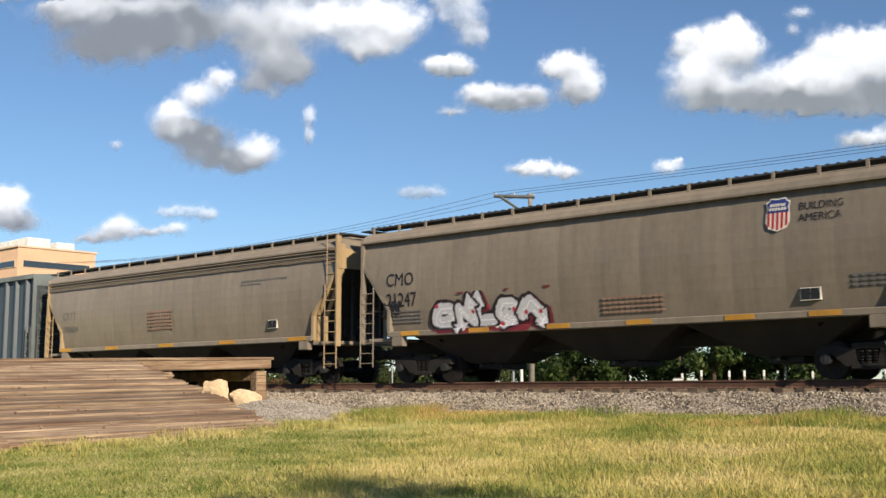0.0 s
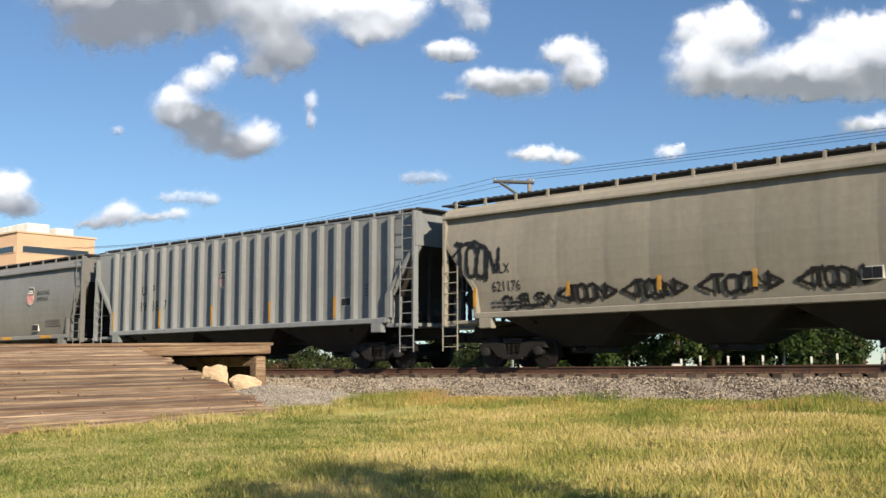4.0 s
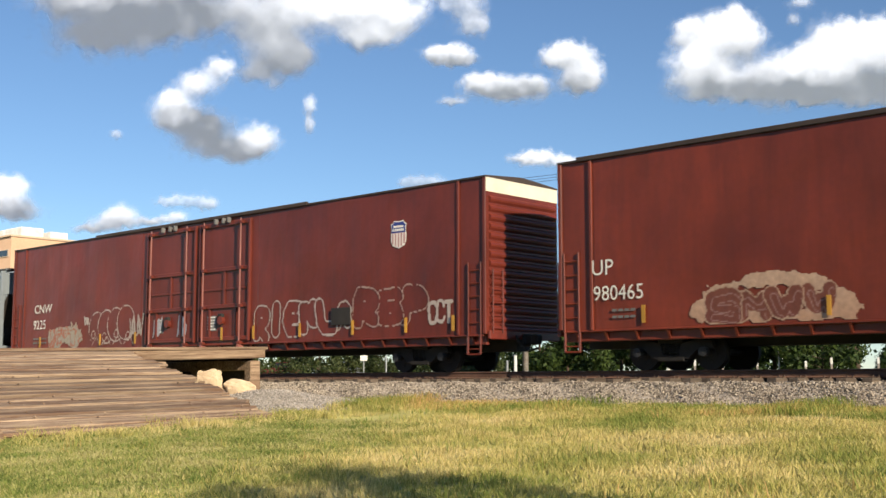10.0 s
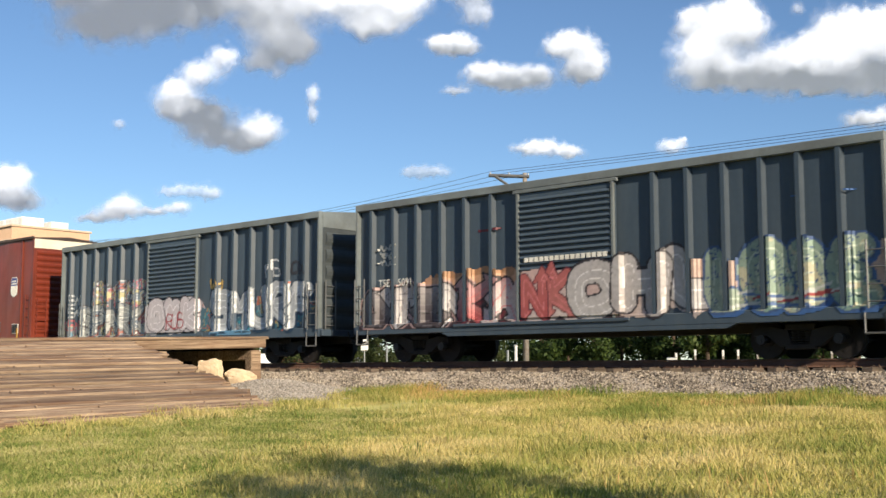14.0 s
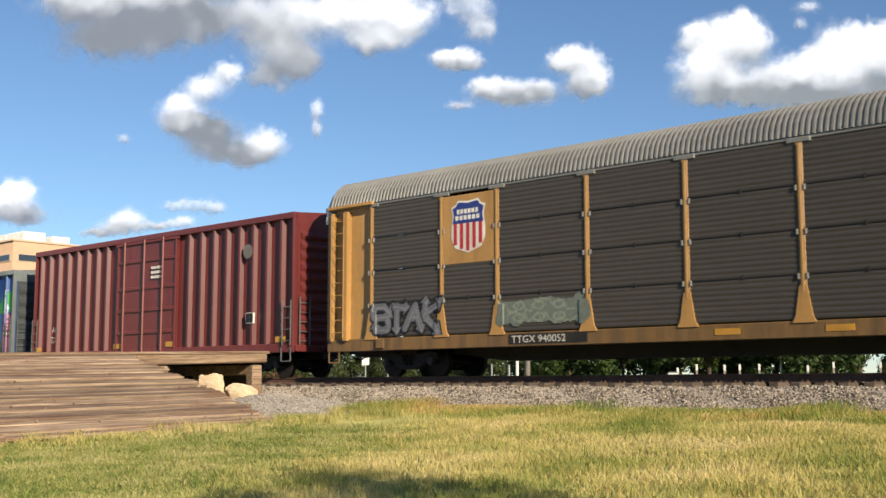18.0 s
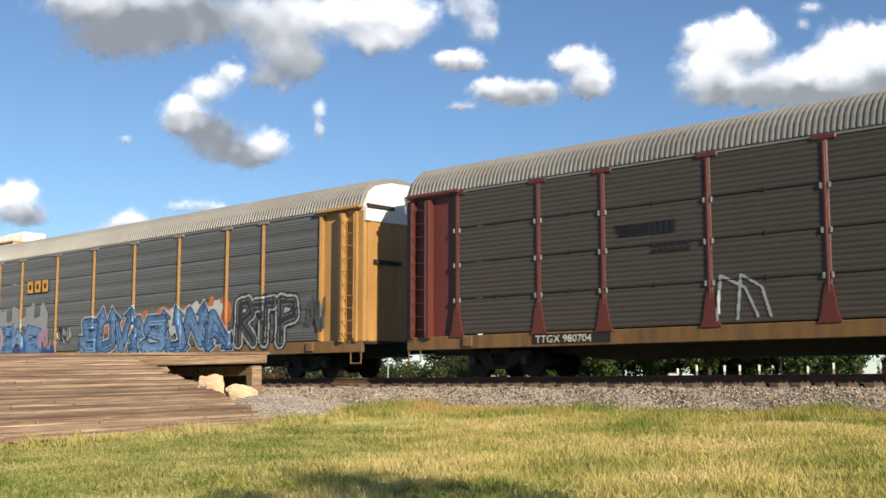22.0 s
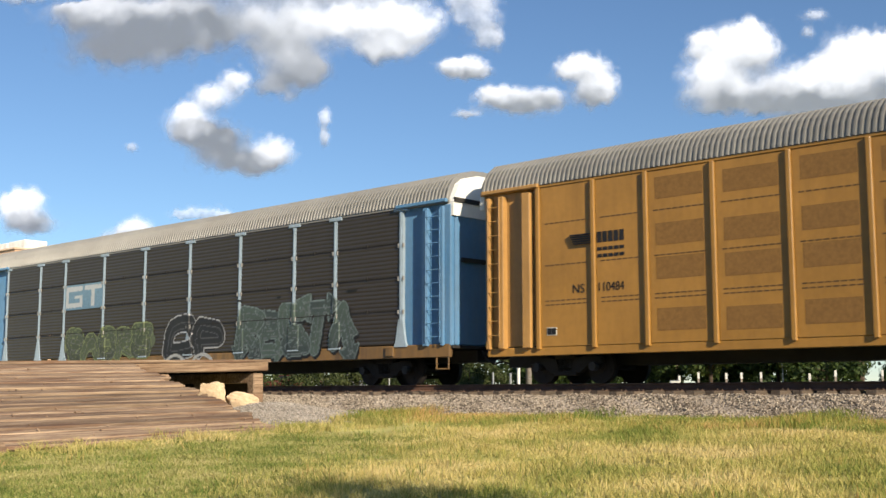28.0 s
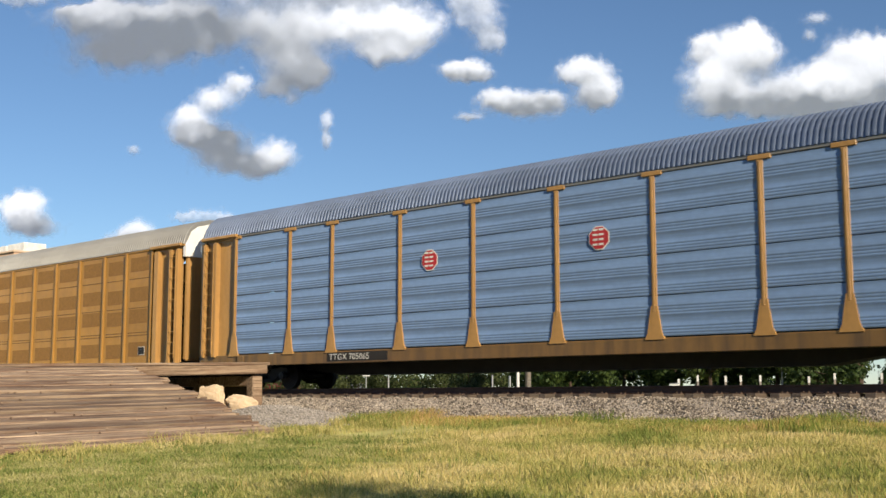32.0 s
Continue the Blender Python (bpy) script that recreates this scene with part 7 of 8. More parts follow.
sp.piece("CHL", 7.9 - h, 11.9 - h, 1.05, 2.45, (0.50, 0.47, 0.46), (0.40, 0.36, 0.35), (0.03, 0.025, 0.03), thick=0.29, edge=0.05, seed=87, wild=0.5, lift=0.25)
sp.piece("LOBE", 11.6 - h, 15.5 - h, 1.05, 2.55, (0.33, 0.37, 0.29), (0.21, 0.31, 0.25), (0.05, 0.09, 0.20), thick=0.26, edge=0.05, shadow=(0.05, 0.12, 0.30), seed=89, wild=0.5, accent=(0.46, 0.43, 0.30), ink=0.4)
for k in range(9):
    q = random.Random(k)
    sp.fill(sp.bar((q.uniform(12, 15.2) - h, q.uniform(1.1, 1.5)), (q.uniform(12, 15.2) - h, q.uniform(1.1, 1.6)), 0.03), ((0.30, 0.05, 0.05), (0.10, 0.16, 0.32), (0.5, 0.5, 0.48))[k % 3])
bars([(6.45 - h, 9.05 - h, 2.5, 2.62)], -1.612, letter_white, c, "chalk_line")
for k in range(3):
    sp.scrawl(0.9 - h, 1.7 - h, 2.75 + k * 0.22, 2.9 + k * 0.22, (0.4, 0.4, 0.38), 0.015, 40 + k, 4)
sp.onto(c, gy, label="pastel pink, green and white graffiti with dark shadow")

# the boxcar painted all over with a picture
BLUEP = paint_mat("bright_blue_mural_ground", (0.022, 0.09, 0.30), grime=0.15, grime_color=(0.10, 0.20, 0.35))
DOORGREY = paint_mat("silver_grey_door_paint", (0.36, 0.36, 0.345), grime=0.35)
MP = [0.85, 1.69, 2.56, 3.49, 4.39, 5.3, 10.29, 11.2, 12.17, 13.04, 13.93, 14.85]
ML = 15.57
MURAL_SILL = surface("mural_sill_paint", (0.09, 0.15, 0.14), 0.6, var=0.3, scale=0.7, grime=0.4)
c, h = post_boxcar(175.65, ML, "boxcar with a bright blue painted mural and grey door", BLUEP, GREEN_EDGE, MP, (6.17, 9.31), louvre=22, door_mat=DOORGREY, end_mat=DARKEND, sill_mat=MURAL_SILL)
my = posts_y(MP, ML, (6.17, 9.31))
sp = Spray(0.1 - h, 6.2 - h, 0.92, 4.40, 0.03)
sp.fill(sp.gz - 9 + 0 * sp.gx, (0.035, 0.11, 0.28), (0.10, 0.13, 0.20))
sp.fill(sp.rough(61, 1.3, 1.0) + 0.15, (0.05, 0.05, 0.06), (0.16, 0.11, 0.08))
sp.fill(sp.bar((0.2 - h, 3.9), (4.2 - h, 3.75), 0.35) + sp.rough(5, 2.6, 0.3), (0.36, 0.24, 0.09), (0.26, 0.16, 0.06))
for k in range(70):
    r = random.Random(k)
    sp.fill(sp.oval((r.uniform(0.5, 4.3) - h, r.uniform(3.2, 4.15)), r.uniform(0.03, 0.07), r.uniform(0.04, 0.08)), (0.03, 0.02, 0.018), keep=sp.on)
sp.fill(sp.bar((2.0 - h, 1.3), (6.1 - h, 1.5), 0.32) + sp.rough(3, 1.4, 0.35), (0.03, 0.12, 0.28), (0.06, 0.20, 0.36))
for k in range(7):
    sp.fill(sp.ring((2.6 + k * 0.5 - h, 1.35 + 0.25 * (k % 2)), 0.34, 0.2, 0.022) + sp.rough(k, 3, 0.06), (0.34, 0.44, 0.52))
sp.piece("BEDE", 0.3 - h, 2.6 - h, 2.65, 3.95, (0.60, 0.50, 0.38), (0.20, 0.12, 0.08), (0.012, 0.01, 0.01), thick=0.15, edge=0.05, seed=93, wild=0.7, lift=-0.3, spikes=0.6)
sp.piece("AR", 2.9 - h, 4.4 - h, 2.9, 3.95, (0.44, 0.30, 0.15), (0.20, 0.14, 0.08), (0.012, 0.01, 0.01), thick=0.16, edge=0.045, seed=94, wild=0.6)
sp.piece("SAT", 0.35 - h, 2.4 - h, 1.1, 2.3, (0.58, 0.52, 0.42), (0.12, 0.26, 0.16), (0.012, 0.012, 0.012), thick=0.12, edge=0.04, seed=97, wild=0.9, spikes=0.6)
sp.piece("LHLS", 2.2 - h, 5.3 - h, 1.7, 2.95, (0.66, 0.54, 0.40), (0.24, 0.14, 0.08), (0.012, 0.01, 0.01), thick=0.2, edge=0.055, shadow=(0.02, 0.015, 0.015), seed=95, wild=0.6, spikes=0.7)
sp.fill(sp.poly([(3.05 - h, 3.6), (3.35 - h, 2.7), (2.95 - h, 2.8)]), (0.10, 0.36, 0.22))
sp.fill(sp.oval((5.15 - h, 3.0), 0.28, 1.05), (0.42, 0.16, 0.05), (0.62, 0.30, 0.10))
sp.fill(np.abs(sp.oval((5.15 - h, 3.0), 0.28, 1.05)) - 0.03, (0.04, 0.02, 0.02))
for s in (-1, 1):
    sp.fill(sp.poly([(5.15 + s * 0.2 - h, 3.2), (5.15 + s * 0.62 - h, 3.55), (5.15 + s * 0.55 - h, 3.0)]), (0.35, 0.13, 0.06))
sp.fill(sp.oval((5.1 - h, 3.75), 0.09, 0.1), (0.75, 0.75, 0.72))
sp.fill(sp.oval((5.08 - h, 3.75), 0.035, 0.04), (0.02, 0.02, 0.02))
for k in range(7):
    sp.fill(sp.ring((5.15 - h, 2.2 + k * 0.2), 0.2, 0.1, 0.012), (0.12, 0.05, 0.03))
for x, col, mid in ((0.86, (0.62, 0.46, 0.12), 3.6), (3.5, (0.62, 0.46, 0.10), 2.9), (1.7, (0.14, 0.42, 0.16), 1.6)):
    sp.fill(np.maximum(np.abs(sp.gx - x + h) - 0.05, np.abs(sp.gz - mid) - 0.6) + sp.rough(int(x * 10), 5, 0.06), col)
sp.onto(c, my, label="brown, cream and blue painted mural with fish")
sp = Spray(10.02 - h, 15.65 - h, 0.95, 4.38, 0.034)
sp.fill(sp.gz - 9 + 0 * sp.gx, (0.06, 0.17, 0.36), (0.015, 0.06, 0.24))
for cx, cz, rx, rz in ((12.1, 3.0, 0.6, 0.2), (11.8, 3.1, 0.3, 0.25), (13.6, 3.3, 0.5, 0.3), (14.0, 3.0, 0.5, 0.2), (12.9, 2.7, 0.6, 0.25)):
    sp.fill(sp.oval((cx - h, cz), rx, rz) + sp.rough(int(cx * 9), 3, 0.1), (0.26, 0.38, 0.52))
sp.fill(sp.gz - 1.75 - 0.12 * np.sin(sp.gx * 1.6), (0.03, 0.14, 0.05), (0.05, 0.24, 0.08))
for (x, z), col in (((10.82 - h, 3.66), (0.74, 0.46, 0.08)),):
    sp.fill(sp.oval((x, z), 0.38, 0.42), (0.03, 0.03, 0.03))
    sp.fill(sp.oval((x, z), 0.35, 0.39), col, (0.75, 0.55, 0.20))
kite = sp.poly([(12.5 - h, 3.95), (12.85 - h, 4.3), (13.25 - h, 4.05), (12.95 - h, 3.5)])
sp.fill(kite - 0.03, (0.03, 0.02, 0.02))
sp.fill(kite, (0.66, 0.32, 0.10), (0.72, 0.42, 0.16))
sp.fill(sp.lines([(12.95 - h, 3.5), (13.1 - h, 3.3), (12.95 - h, 3.1)], 0.015), (0.7, 0.7, 0.7))
for cx, cz, rx, rz in ((15.0, 3.2, 0.5, 0.4), (14.7, 3.05, 0.4, 0.25), (15.3, 3.4, 0.35, 0.35)):
    sp.fill(sp.oval((cx - h, cz), rx, rz) + sp.rough(int(cx * 7), 4, 0.12), (0.04, 0.28, 0.06))
sp.fill(sp.bar((15.0 - h, 2.9), (15.05 - h, 2.2), 0.08), (0.35, 0.16, 0.08))
for grow, col, col2 in ((0.08, (0.03, 0.03, 0.035), None), (0.0, (0.68, 0.67, 0.68), (0.50, 0.50, 0.54))):
    d = np.minimum(sp.lines([(10.55 - h, 1.35), (10.6 - h, 2.95)], 0.13), sp.lines([(10.5 - h, 2.9), (11.1 - h, 2.6), (10.7 - h, 2.15), (11.4 - h, 1.4)], 0.13))
    sp.fill(d - grow, col, col2)
    d = np.minimum(sp.lines([(11.1 - h, 2.2), (11.45 - h, 2.75), (11.5 - h, 1.75)], 0.10), sp.oval((11.15 - h, 2.1), 0.16, 0.2))
    sp.fill(d - grow, col if grow else (0.46, 0.20, 0.20), col2 if grow else (0.50, 0.42, 0.44))
bottle = np.minimum(sp.oval((12.0 - h, 1.95), 0.27, 0.62), sp.bar((12.0 - h, 2.4), (12.02 - h, 3.0), 0.09))
sp.fill(bottle - 0.04, (0.03, 0.02, 0.02))
sp.fill(bottle, (0.28, 0.19, 0.09), (0.36, 0.27, 0.13))
sp.fill(np.maximum(sp.ring((12.08 - h, 2.05), 0.2, 0.22, 0.05), sp.gx + h - 12.18), (0.52, 0.44, 0.20))
for a, b, col in (((12.6, 3.0), (12.95, 2.0), (0.42, 0.20, 0.42)), ((13.1, 3.0), (12.95, 2.0), (0.60, 0.42, 0.12)), ((12.9, 2.0), (12.9, 1.45), (0.66, 0.20, 0.10))):
    sp.fill(sp.bar((a[0] - h, a[1]), (b[0] - h, b[1]), 0.16), (0.03, 0.02, 0.02))
    sp.fill(sp.bar((a[0] - h, a[1]), (b[0] - h, b[1]), 0.12), col)
sp.fill(sp.poly([(13.2 - h, 2.1), (13.6 - h, 2.6), (14.0 - h, 2.3), (13.7 - h, 1.7), (13.3 - h, 1.75)]), (0.50, 0.07, 0.06))
sp.fill(sp.poly([(13.95 - h, 1.3), (13.95 - h, 2.7), (14.4 - h, 2.85), (14.55 - h, 1.3)]), (0.03, 0.03, 0.03))
sp.fill(sp.poly([(14.0 - h, 1.35), (14.0 - h, 2.66), (14.37 - h, 2.79), (14.5 - h, 1.35)]), (0.60, 0.62, 0.66))
sp.fill(sp.oval((14.2 - h, 2.45), 0.14, 0.14), (0.15, 0.15, 0.2))
body = sp.bar((15.08 - h, 1.5), (15.12 - h, 2.45), 0.34) + sp.rough(77, 2.5, 0.06)
sp.fill(body - 0.045, (0.03, 0.02, 0.03))
sp.fill(body, (0.40, 0.15, 0.26), (0.48, 0.22, 0.30))
sp.fill(sp.bar((14.95 - h, 1.95), (15.35 - h, 1.95), 0.1), (0.50, 0.36, 0.30))
sp.fill(np.abs(sp.bar((14.95 - h, 1.95), (15.35 - h, 1.95), 0.1)) - 0.025, (0.03, 0.02, 0.03))
sp.fill(np.abs(sp.bar((14.9 - h, 2.3), (15.3 - h, 2.3), 0.06)) - 0.02, (0.10, 0.03, 0.05))
for x in (14.95, 15.2):
    sp.fill(sp.oval((x - h, 2.55), 0.05, 0.06), (0.03, 0.02, 0.03))
sp.fill(sp.lines([(13.4 - h, 3.1), (13.8 - h, 2.85), (14.1 - h, 2.95)], 0.02), (0.7, 0.7, 0.7))
for x in (11.7, 12.6, 13.4, 15.1):
    sp.fill(np.maximum(np.abs(sp.gx - x + h) - 0.05, np.abs(sp.gz - 3.3) - 0.5) + sp.rough(int(x * 10), 5, 0.08), (0.55, 0.62, 0.70))
sp.gx = (sp.gx + h - 10.02) * 1.075 + 9.40 - h
sp.onto(c, my, label="blue and green painted mural with balloons and shapes")
part("door_emblem", Geo().box(6.4 - h, -1.618, 3.5, 7.1 - h, -1.604, 4.2), surface("sky_blue_emblem", (0.05, 0.20, 0.42), 0.5), c)
part("door_emblem_mark", Geo().box(6.43 - h, -1.624, 3.62, 6.68 - h, -1.618, 4.15), letter_white, c)
part("door_emblem_bar", Geo().box(6.4 - h, -1.618, 3.32, 7.1 - h, -1.604, 3.42), letter_black, c)
sp = Spray(6.4 - h, 9.2 - h, 1.0, 3.6, 0.034)
sp.fill(sp.ring((8.45 - h, 3.0), 0.42, 0.36, 0.05), (0.22, 0.38, 0.32))
for k in range(4):
    sp.scrawl(6.6 - h, 9.0 - h, 1.15 + k * 0.17, 1.25 + k * 0.17, (0.10, 0.09, 0.09), 0.014, 60 + k, 9)
sp.onto(c, my, label="faint scrawls on the door")
lettering("Center", 7.85 - h, 1.98, 0.15, -1.616, letter_black, c, 1.1)

# red outside-post boxcar
REDBOX = paint_mat("dark_red_boxcar_paint", (0.155, 0.030, 0.028), grime=0.4, grime_color=(0.07, 0.02, 0.018))
RP = [0.45 + 0.72 * i for i in range(8)] + [10.85 + 0.72 * i for i in range(8)]
c, h = post_boxcar(193.03, 16.55, "dark red outside-post boxcar with close ribs", REDBOX, REDBOX, RP, (6.3, 10.15), z1=5.12, end_ribs=11, end_mat=REDBOX)
for x in (6.9, 8.2, 9.4):
    part("lock_rod", Geo().rod((x - h, -1.64, 0.95), (x - h, -1.64, 5.0), 0.028, 8), CARROD, c)
for z in (1.6, 2.4, 3.2, 4.2):
    part("door_beam", Geo().box(6.4 - h, -1.58, z, 10.05 - h, -1.53, z + 0.12, 0.012), REDBOX, c)
lettering("AN", 1.35 - h, 1.85, 0.24, -1.43, letter_white, c)
lettering("72806", 1.25 - h, 1.45, 0.24, -1.43, letter_white, c, 0.9)
bars([(8.6 - h, 9.3 - h, 3.9 - k * 0.17, 4.0 - k * 0.17) for k in range(3)], -1.59, letter_white, c)
placard(14.15 - h, 1.75, -1.56, c, 0.4, 0.34)
part("round_mark", Geo().rod((14.2 - h, -1.565, 4.1), (14.2 - h, -1.555, 4.1), 0.24, 20), letter_grey, c)
for x in (0.25, 6.2, 9.6, 15.7):
    part("reflector", Geo().box(x - h, -1.57, 1.1, x - h + 0.5, -1.558, 1.28), orange_mat, c)


# ---- covered car carriers ----
def roof_mesh(L, mat, period=0.14):
    """An arched roof of ribbed sheet, ribs running across."""
    prof = [(-1.56, 5.06), (-1.55, 5.13), (-1.47, 5.37), (-1.30, 5.63), (-1.02, 5.84), (-0.5, 5.97), (0, 6.0)]
    prof = prof + [(-a, b) for a, b in prof[-2::-1]]
    g = Geo()
    n = int(L / period)
    rows_ = []
    for i in range(n + 1):
        for u, k in ((0.0, 0), (0.40, 0), (0.50, 1), (0.90, 1)):
            x = -L / 2 + (i + u) * L / n
            if x > L / 2 + 1e-6:
                break
            rows_.append([(x, a * (1 + 0.02 * k), b + 0.042 * k * (1 if abs(a) < 1.5 else 0.3)) for a, b in prof])
    g.skin(rows_)
    for s, row in ((1, rows_[0]), (-1, rows_[-1])):
        g.add(row, [tuple(range(len(row)))[::s]])
    return g.made("roof", mat)


SCREEN_Y = -1.535


def screen_mesh(w, h, mat, waves=8, y=SCREEN_Y):
    """One side screen of horizontally ribbed sheet."""
    g = Geo()
    line_ = []
    for i in range(waves):
        z = h * i / waves
        d = h / waves
        if waves > 10 and i % 7 in (4, 5, 6):
            continue                      # plain bands between the groups of fine ribs
        k = 0.009 if waves > 10 else 0.013
        line_ += [(y, z + 0.02 * d), (y - k * 0.8, z + 0.16 * d), (y - k, z + 0.62 * d), (y, z + 0.80 * d)]
    line_.append((y, h - 0.02))
    g.skin([[(x, a, b) for a, b in line_] for x in (0.0, w)])
    g.box(0, y + 0.004, 0, w, y + 0.02, h - 0.015)
    return g.made("side_screen", mat, True)


ROOF_SILVER = surface("ribbed_silver_roof", (0.27, 0.265, 0.25), 0.5, metal=0.2, var=0.1, scale=0.5, grime=0.45, grime_color=(0.20, 0.19, 0.17))
WHITE_CAP = surface("white_end_cap", (0.80, 0.80, 0.78), 0.5, var=0.04, grime=0.15)
YELLOW = paint_mat("amber_yellow_paint", (0.47, 0.265, 0.085), grime=0.45, grime_color=(0.20, 0.10, 0.03))
BROWNRED = paint_mat("brown_red_rack_paint", (0.13, 0.032, 0.024), grime=0.4, grime_color=(0.06, 0.03, 0.025))
RACKBLUE = paint_mat("rail_blue_paint", (0.10, 0.24, 0.42), grime=0.3, grime_color=(0.25, 0.28, 0.30))
PALEBLUE = paint_mat("pale_blue_post_paint", (0.33, 0.42, 0.50), grime=0.35)
DECK_YEL = paint_mat("worn_yellow_deck_paint", (0.21, 0.12, 0.043), grime=0.85, grime_color=(0.06, 0.045, 0.035))
SCR_BROWN = paint_mat("brown_grey_screen", (0.066, 0.058, 0.05), grime=0.5, grime_color=(0.045, 0.038, 0.032), streak="level")
SCR_GREY = paint_mat("dull_grey_screen", (0.104, 0.108, 0.114), grime=0.55, grime_color=(0.05, 0.05, 0.052), streak="level")
SCR_BLUE = paint_mat("pale_blue_grey_screen", (0.19, 0.29, 0.47), grime=0.65, grime_color=(0.09, 0.125, 0.17), streak="level")
SCR_DARK = paint_mat("dark_brown_screen", (0.038, 0.033, 0.028), grime=0.5, grime_color=(0.035, 0.03, 0.027), streak="level")
RACK_L = 27.7
RACK_ROOF = roof_mesh(RACK_L - 0.3, ROOF_SILVER)
ROOF_BLUE = surface("ribbed_blue_grey_roof", (0.17, 0.22, 0.33), 0.5, metal=0.3, var=0.12, scale=0.5, grime=0.4, grime_color=(0.10, 0.12, 0.16))
POSTS = [2.01, 4.81, 6.81, 9.72, 12.52, 15.34, 18.19, 20.98, 22.91, 25.73]


def rack(x0, label, frame_mat, screen_mat, post_mat=None, deck_mat=None, rows_n=4, waves=8, skip=(), joints=True, flare=True, fit_mat=None, roof_me=None):
    """A covered car carrier: flat car, posts with flared feet, ribbed side screens, arched ribbed roof, end frames."""
    L = RACK_L
    l = L / 2
    post_mat = post_mat or frame_mat
    deck_mat = deck_mat or frame_mat
    car = car_thing("autorack", label, "car carrier", x0, x0 + L, "covered car carriers")
    part("roof", roof_me or RACK_ROOF, None, car)
    part("eave_rail", Geo().box(-l + 0.1, -1.56, 4.985, l - 0.1, -1.44, 5.07, 0.015), ROOF_SILVER, car)
    part("eave_rail", Geo().box(-l + 0.1, 1.44, 4.985, l - 0.1, 1.56, 5.07, 0.015), ROOF_SILVER, car)
    part("far_wall", Geo().box(-l + 0.3, 1.46, 1.1, l - 0.3, 1.52, 4.95), screen_mat, car)
    part("deck", Geo().box(-l, -1.50, 0.98, l, 1.50, 1.06, 0.01), black_mat, car)
    for z in (2.45, 3.7):
        part("inner_deck", Geo().box(-l + 0.5, -1.35, z, l - 0.5, 1.35, z + 0.06), black_mat, car)
    part("side_sill", Geo().box(-l + 0.1, -1.55, 0.74, l - 0.1, -1.42, 1.10, 0.015), deck_mat, car)
    part("side_sill", Geo().box(-l + 0.1, 1.42, 0.74, l - 0.1, 1.55, 1.10, 0.015), deck_mat, car)
    part("centre_sill", Geo().prism([(-l + 0.1, 0.95), (l - 0.1, 0.95), (l - 0.1, 0.62), (l - 4.5, 0.62), (l - 6, 0.42), (-l + 6, 0.42), (-l + 4.5, 0.62), (-l + 0.1, 0.62)][::-1], "y", -0.4, 0.4), black_mat, car)
    # posts
    g = Geo().box(-0.075, -1.565, 1.1, 0.075, -1.43, 5.0, 0.012).box(-0.03, -1.585, 1.7, 0.03, -1.55, 4.9, 0.006)
    post_me = g.made("side_post", post_mat)
    foot = Geo().prism([(-0.27, 1.06), (0.27, 1.06), (0.19, 1.22), (0.085, 1.85), (-0.085, 1.85), (-0.19, 1.22)], "y", -1.578, -1.50).made("post_foot", post_mat)
    head = Geo().box(-0.28, -1.58, 4.93, 0.28, -1.50, 5.04, 0.012).made("post_head", fit_mat or post_mat)
    nuts = Geo()
    for z in (2.05, 3.0, 3.95):
        for s in (-1, 1):
            nuts.rod((s * 0.1, -1.565, z - 0.06), (s * 0.1, -1.565, z + 0.06), 0.03, 8)
    nuts_me = nuts.made("screen_clip", ROOF_SILVER)
    for p in POSTS:
        ob = part("side_post", post_me, None, car, at=pose(p - l, 0, 0))
        if flare:
            part("post_foot", foot, None, ob)
        part("post_head", head, None, ob)
        if joints:
            tagged(part("screen_clip", nuts_me, None, ob), kind="stuff")
    # screens
    h = 3.86 / rows_n
    made = {}
    for k, (a, b) in enumerate(zip(POSTS, POSTS[1:])):
        for j in range(rows_n):
            if (k, j) in skip:
                continue
            w = round(b - a - 0.13, 2)
            if w not in made:
                made[w] = screen_mesh(w, h, screen_mat, waves)
            s = part("side_screen", made[w], None, car, at=pose(a - l + 0.065, random.uniform(-0.004, 0.004), 1.13 + j * h))
            if joints and j:
                part("screen_seam", Geo().box(0, -1.562, -0.012, w, -1.545, 0.014).box(w * 0.5 - 0.025, -1.572, -0.04, w * 0.5 + 0.025, -1.55, 0.06), black_mat, s)
    # end bays, ladders, end frames and caps
    for s in (-1, 1):
        a, b = sorted((s * (l - 0.25), s * (l - POSTS[0])))
        part("end_panel", Geo().box(a, -1.46, 1.1, b, -1.42, 5.0, 0.01), frame_mat, car)
        part("end_eave", Geo().box(a - 0.1, -1.66, 5.0, b + 0.1, -1.46, 5.1, 0.015), frame_mat, car)
        x = s * (l - 0.95)
        part("ladder_post", Geo().box(x - 0.09, -1.64, 1.05, x + 0.09, -1.44, 4.9, 0.015), frame_mat, car)
        x = s * (l - 0.33)
        part("ladder_post", Geo().box(x - 0.05, -1.62, 1.05, x + 0.05, -1.44, 4.9, 0.015), frame_mat, car)
        ladder(car, *sorted((s * (l - 0.36), s * (l - 0.9))), 1.15, 4.85, -1.66, frame_mat, 10, r=0.016)
        part("end_door", Geo().box(min(s * (l - 0.02), s * (l - 0.22)), -1.36, 1.05, max(s * (l - 0.02), s * (l - 0.22)), 1.36, 5.0, 0.05), frame_mat, car)
        part("end_edge", Geo().box(min(s * (l - 0.05), s * (l - 0.3)), -1.54, 1.05, max(s * (l - 0.05), s * (l - 0.3)), -1.38, 4.95, 0.03), frame_mat, car)
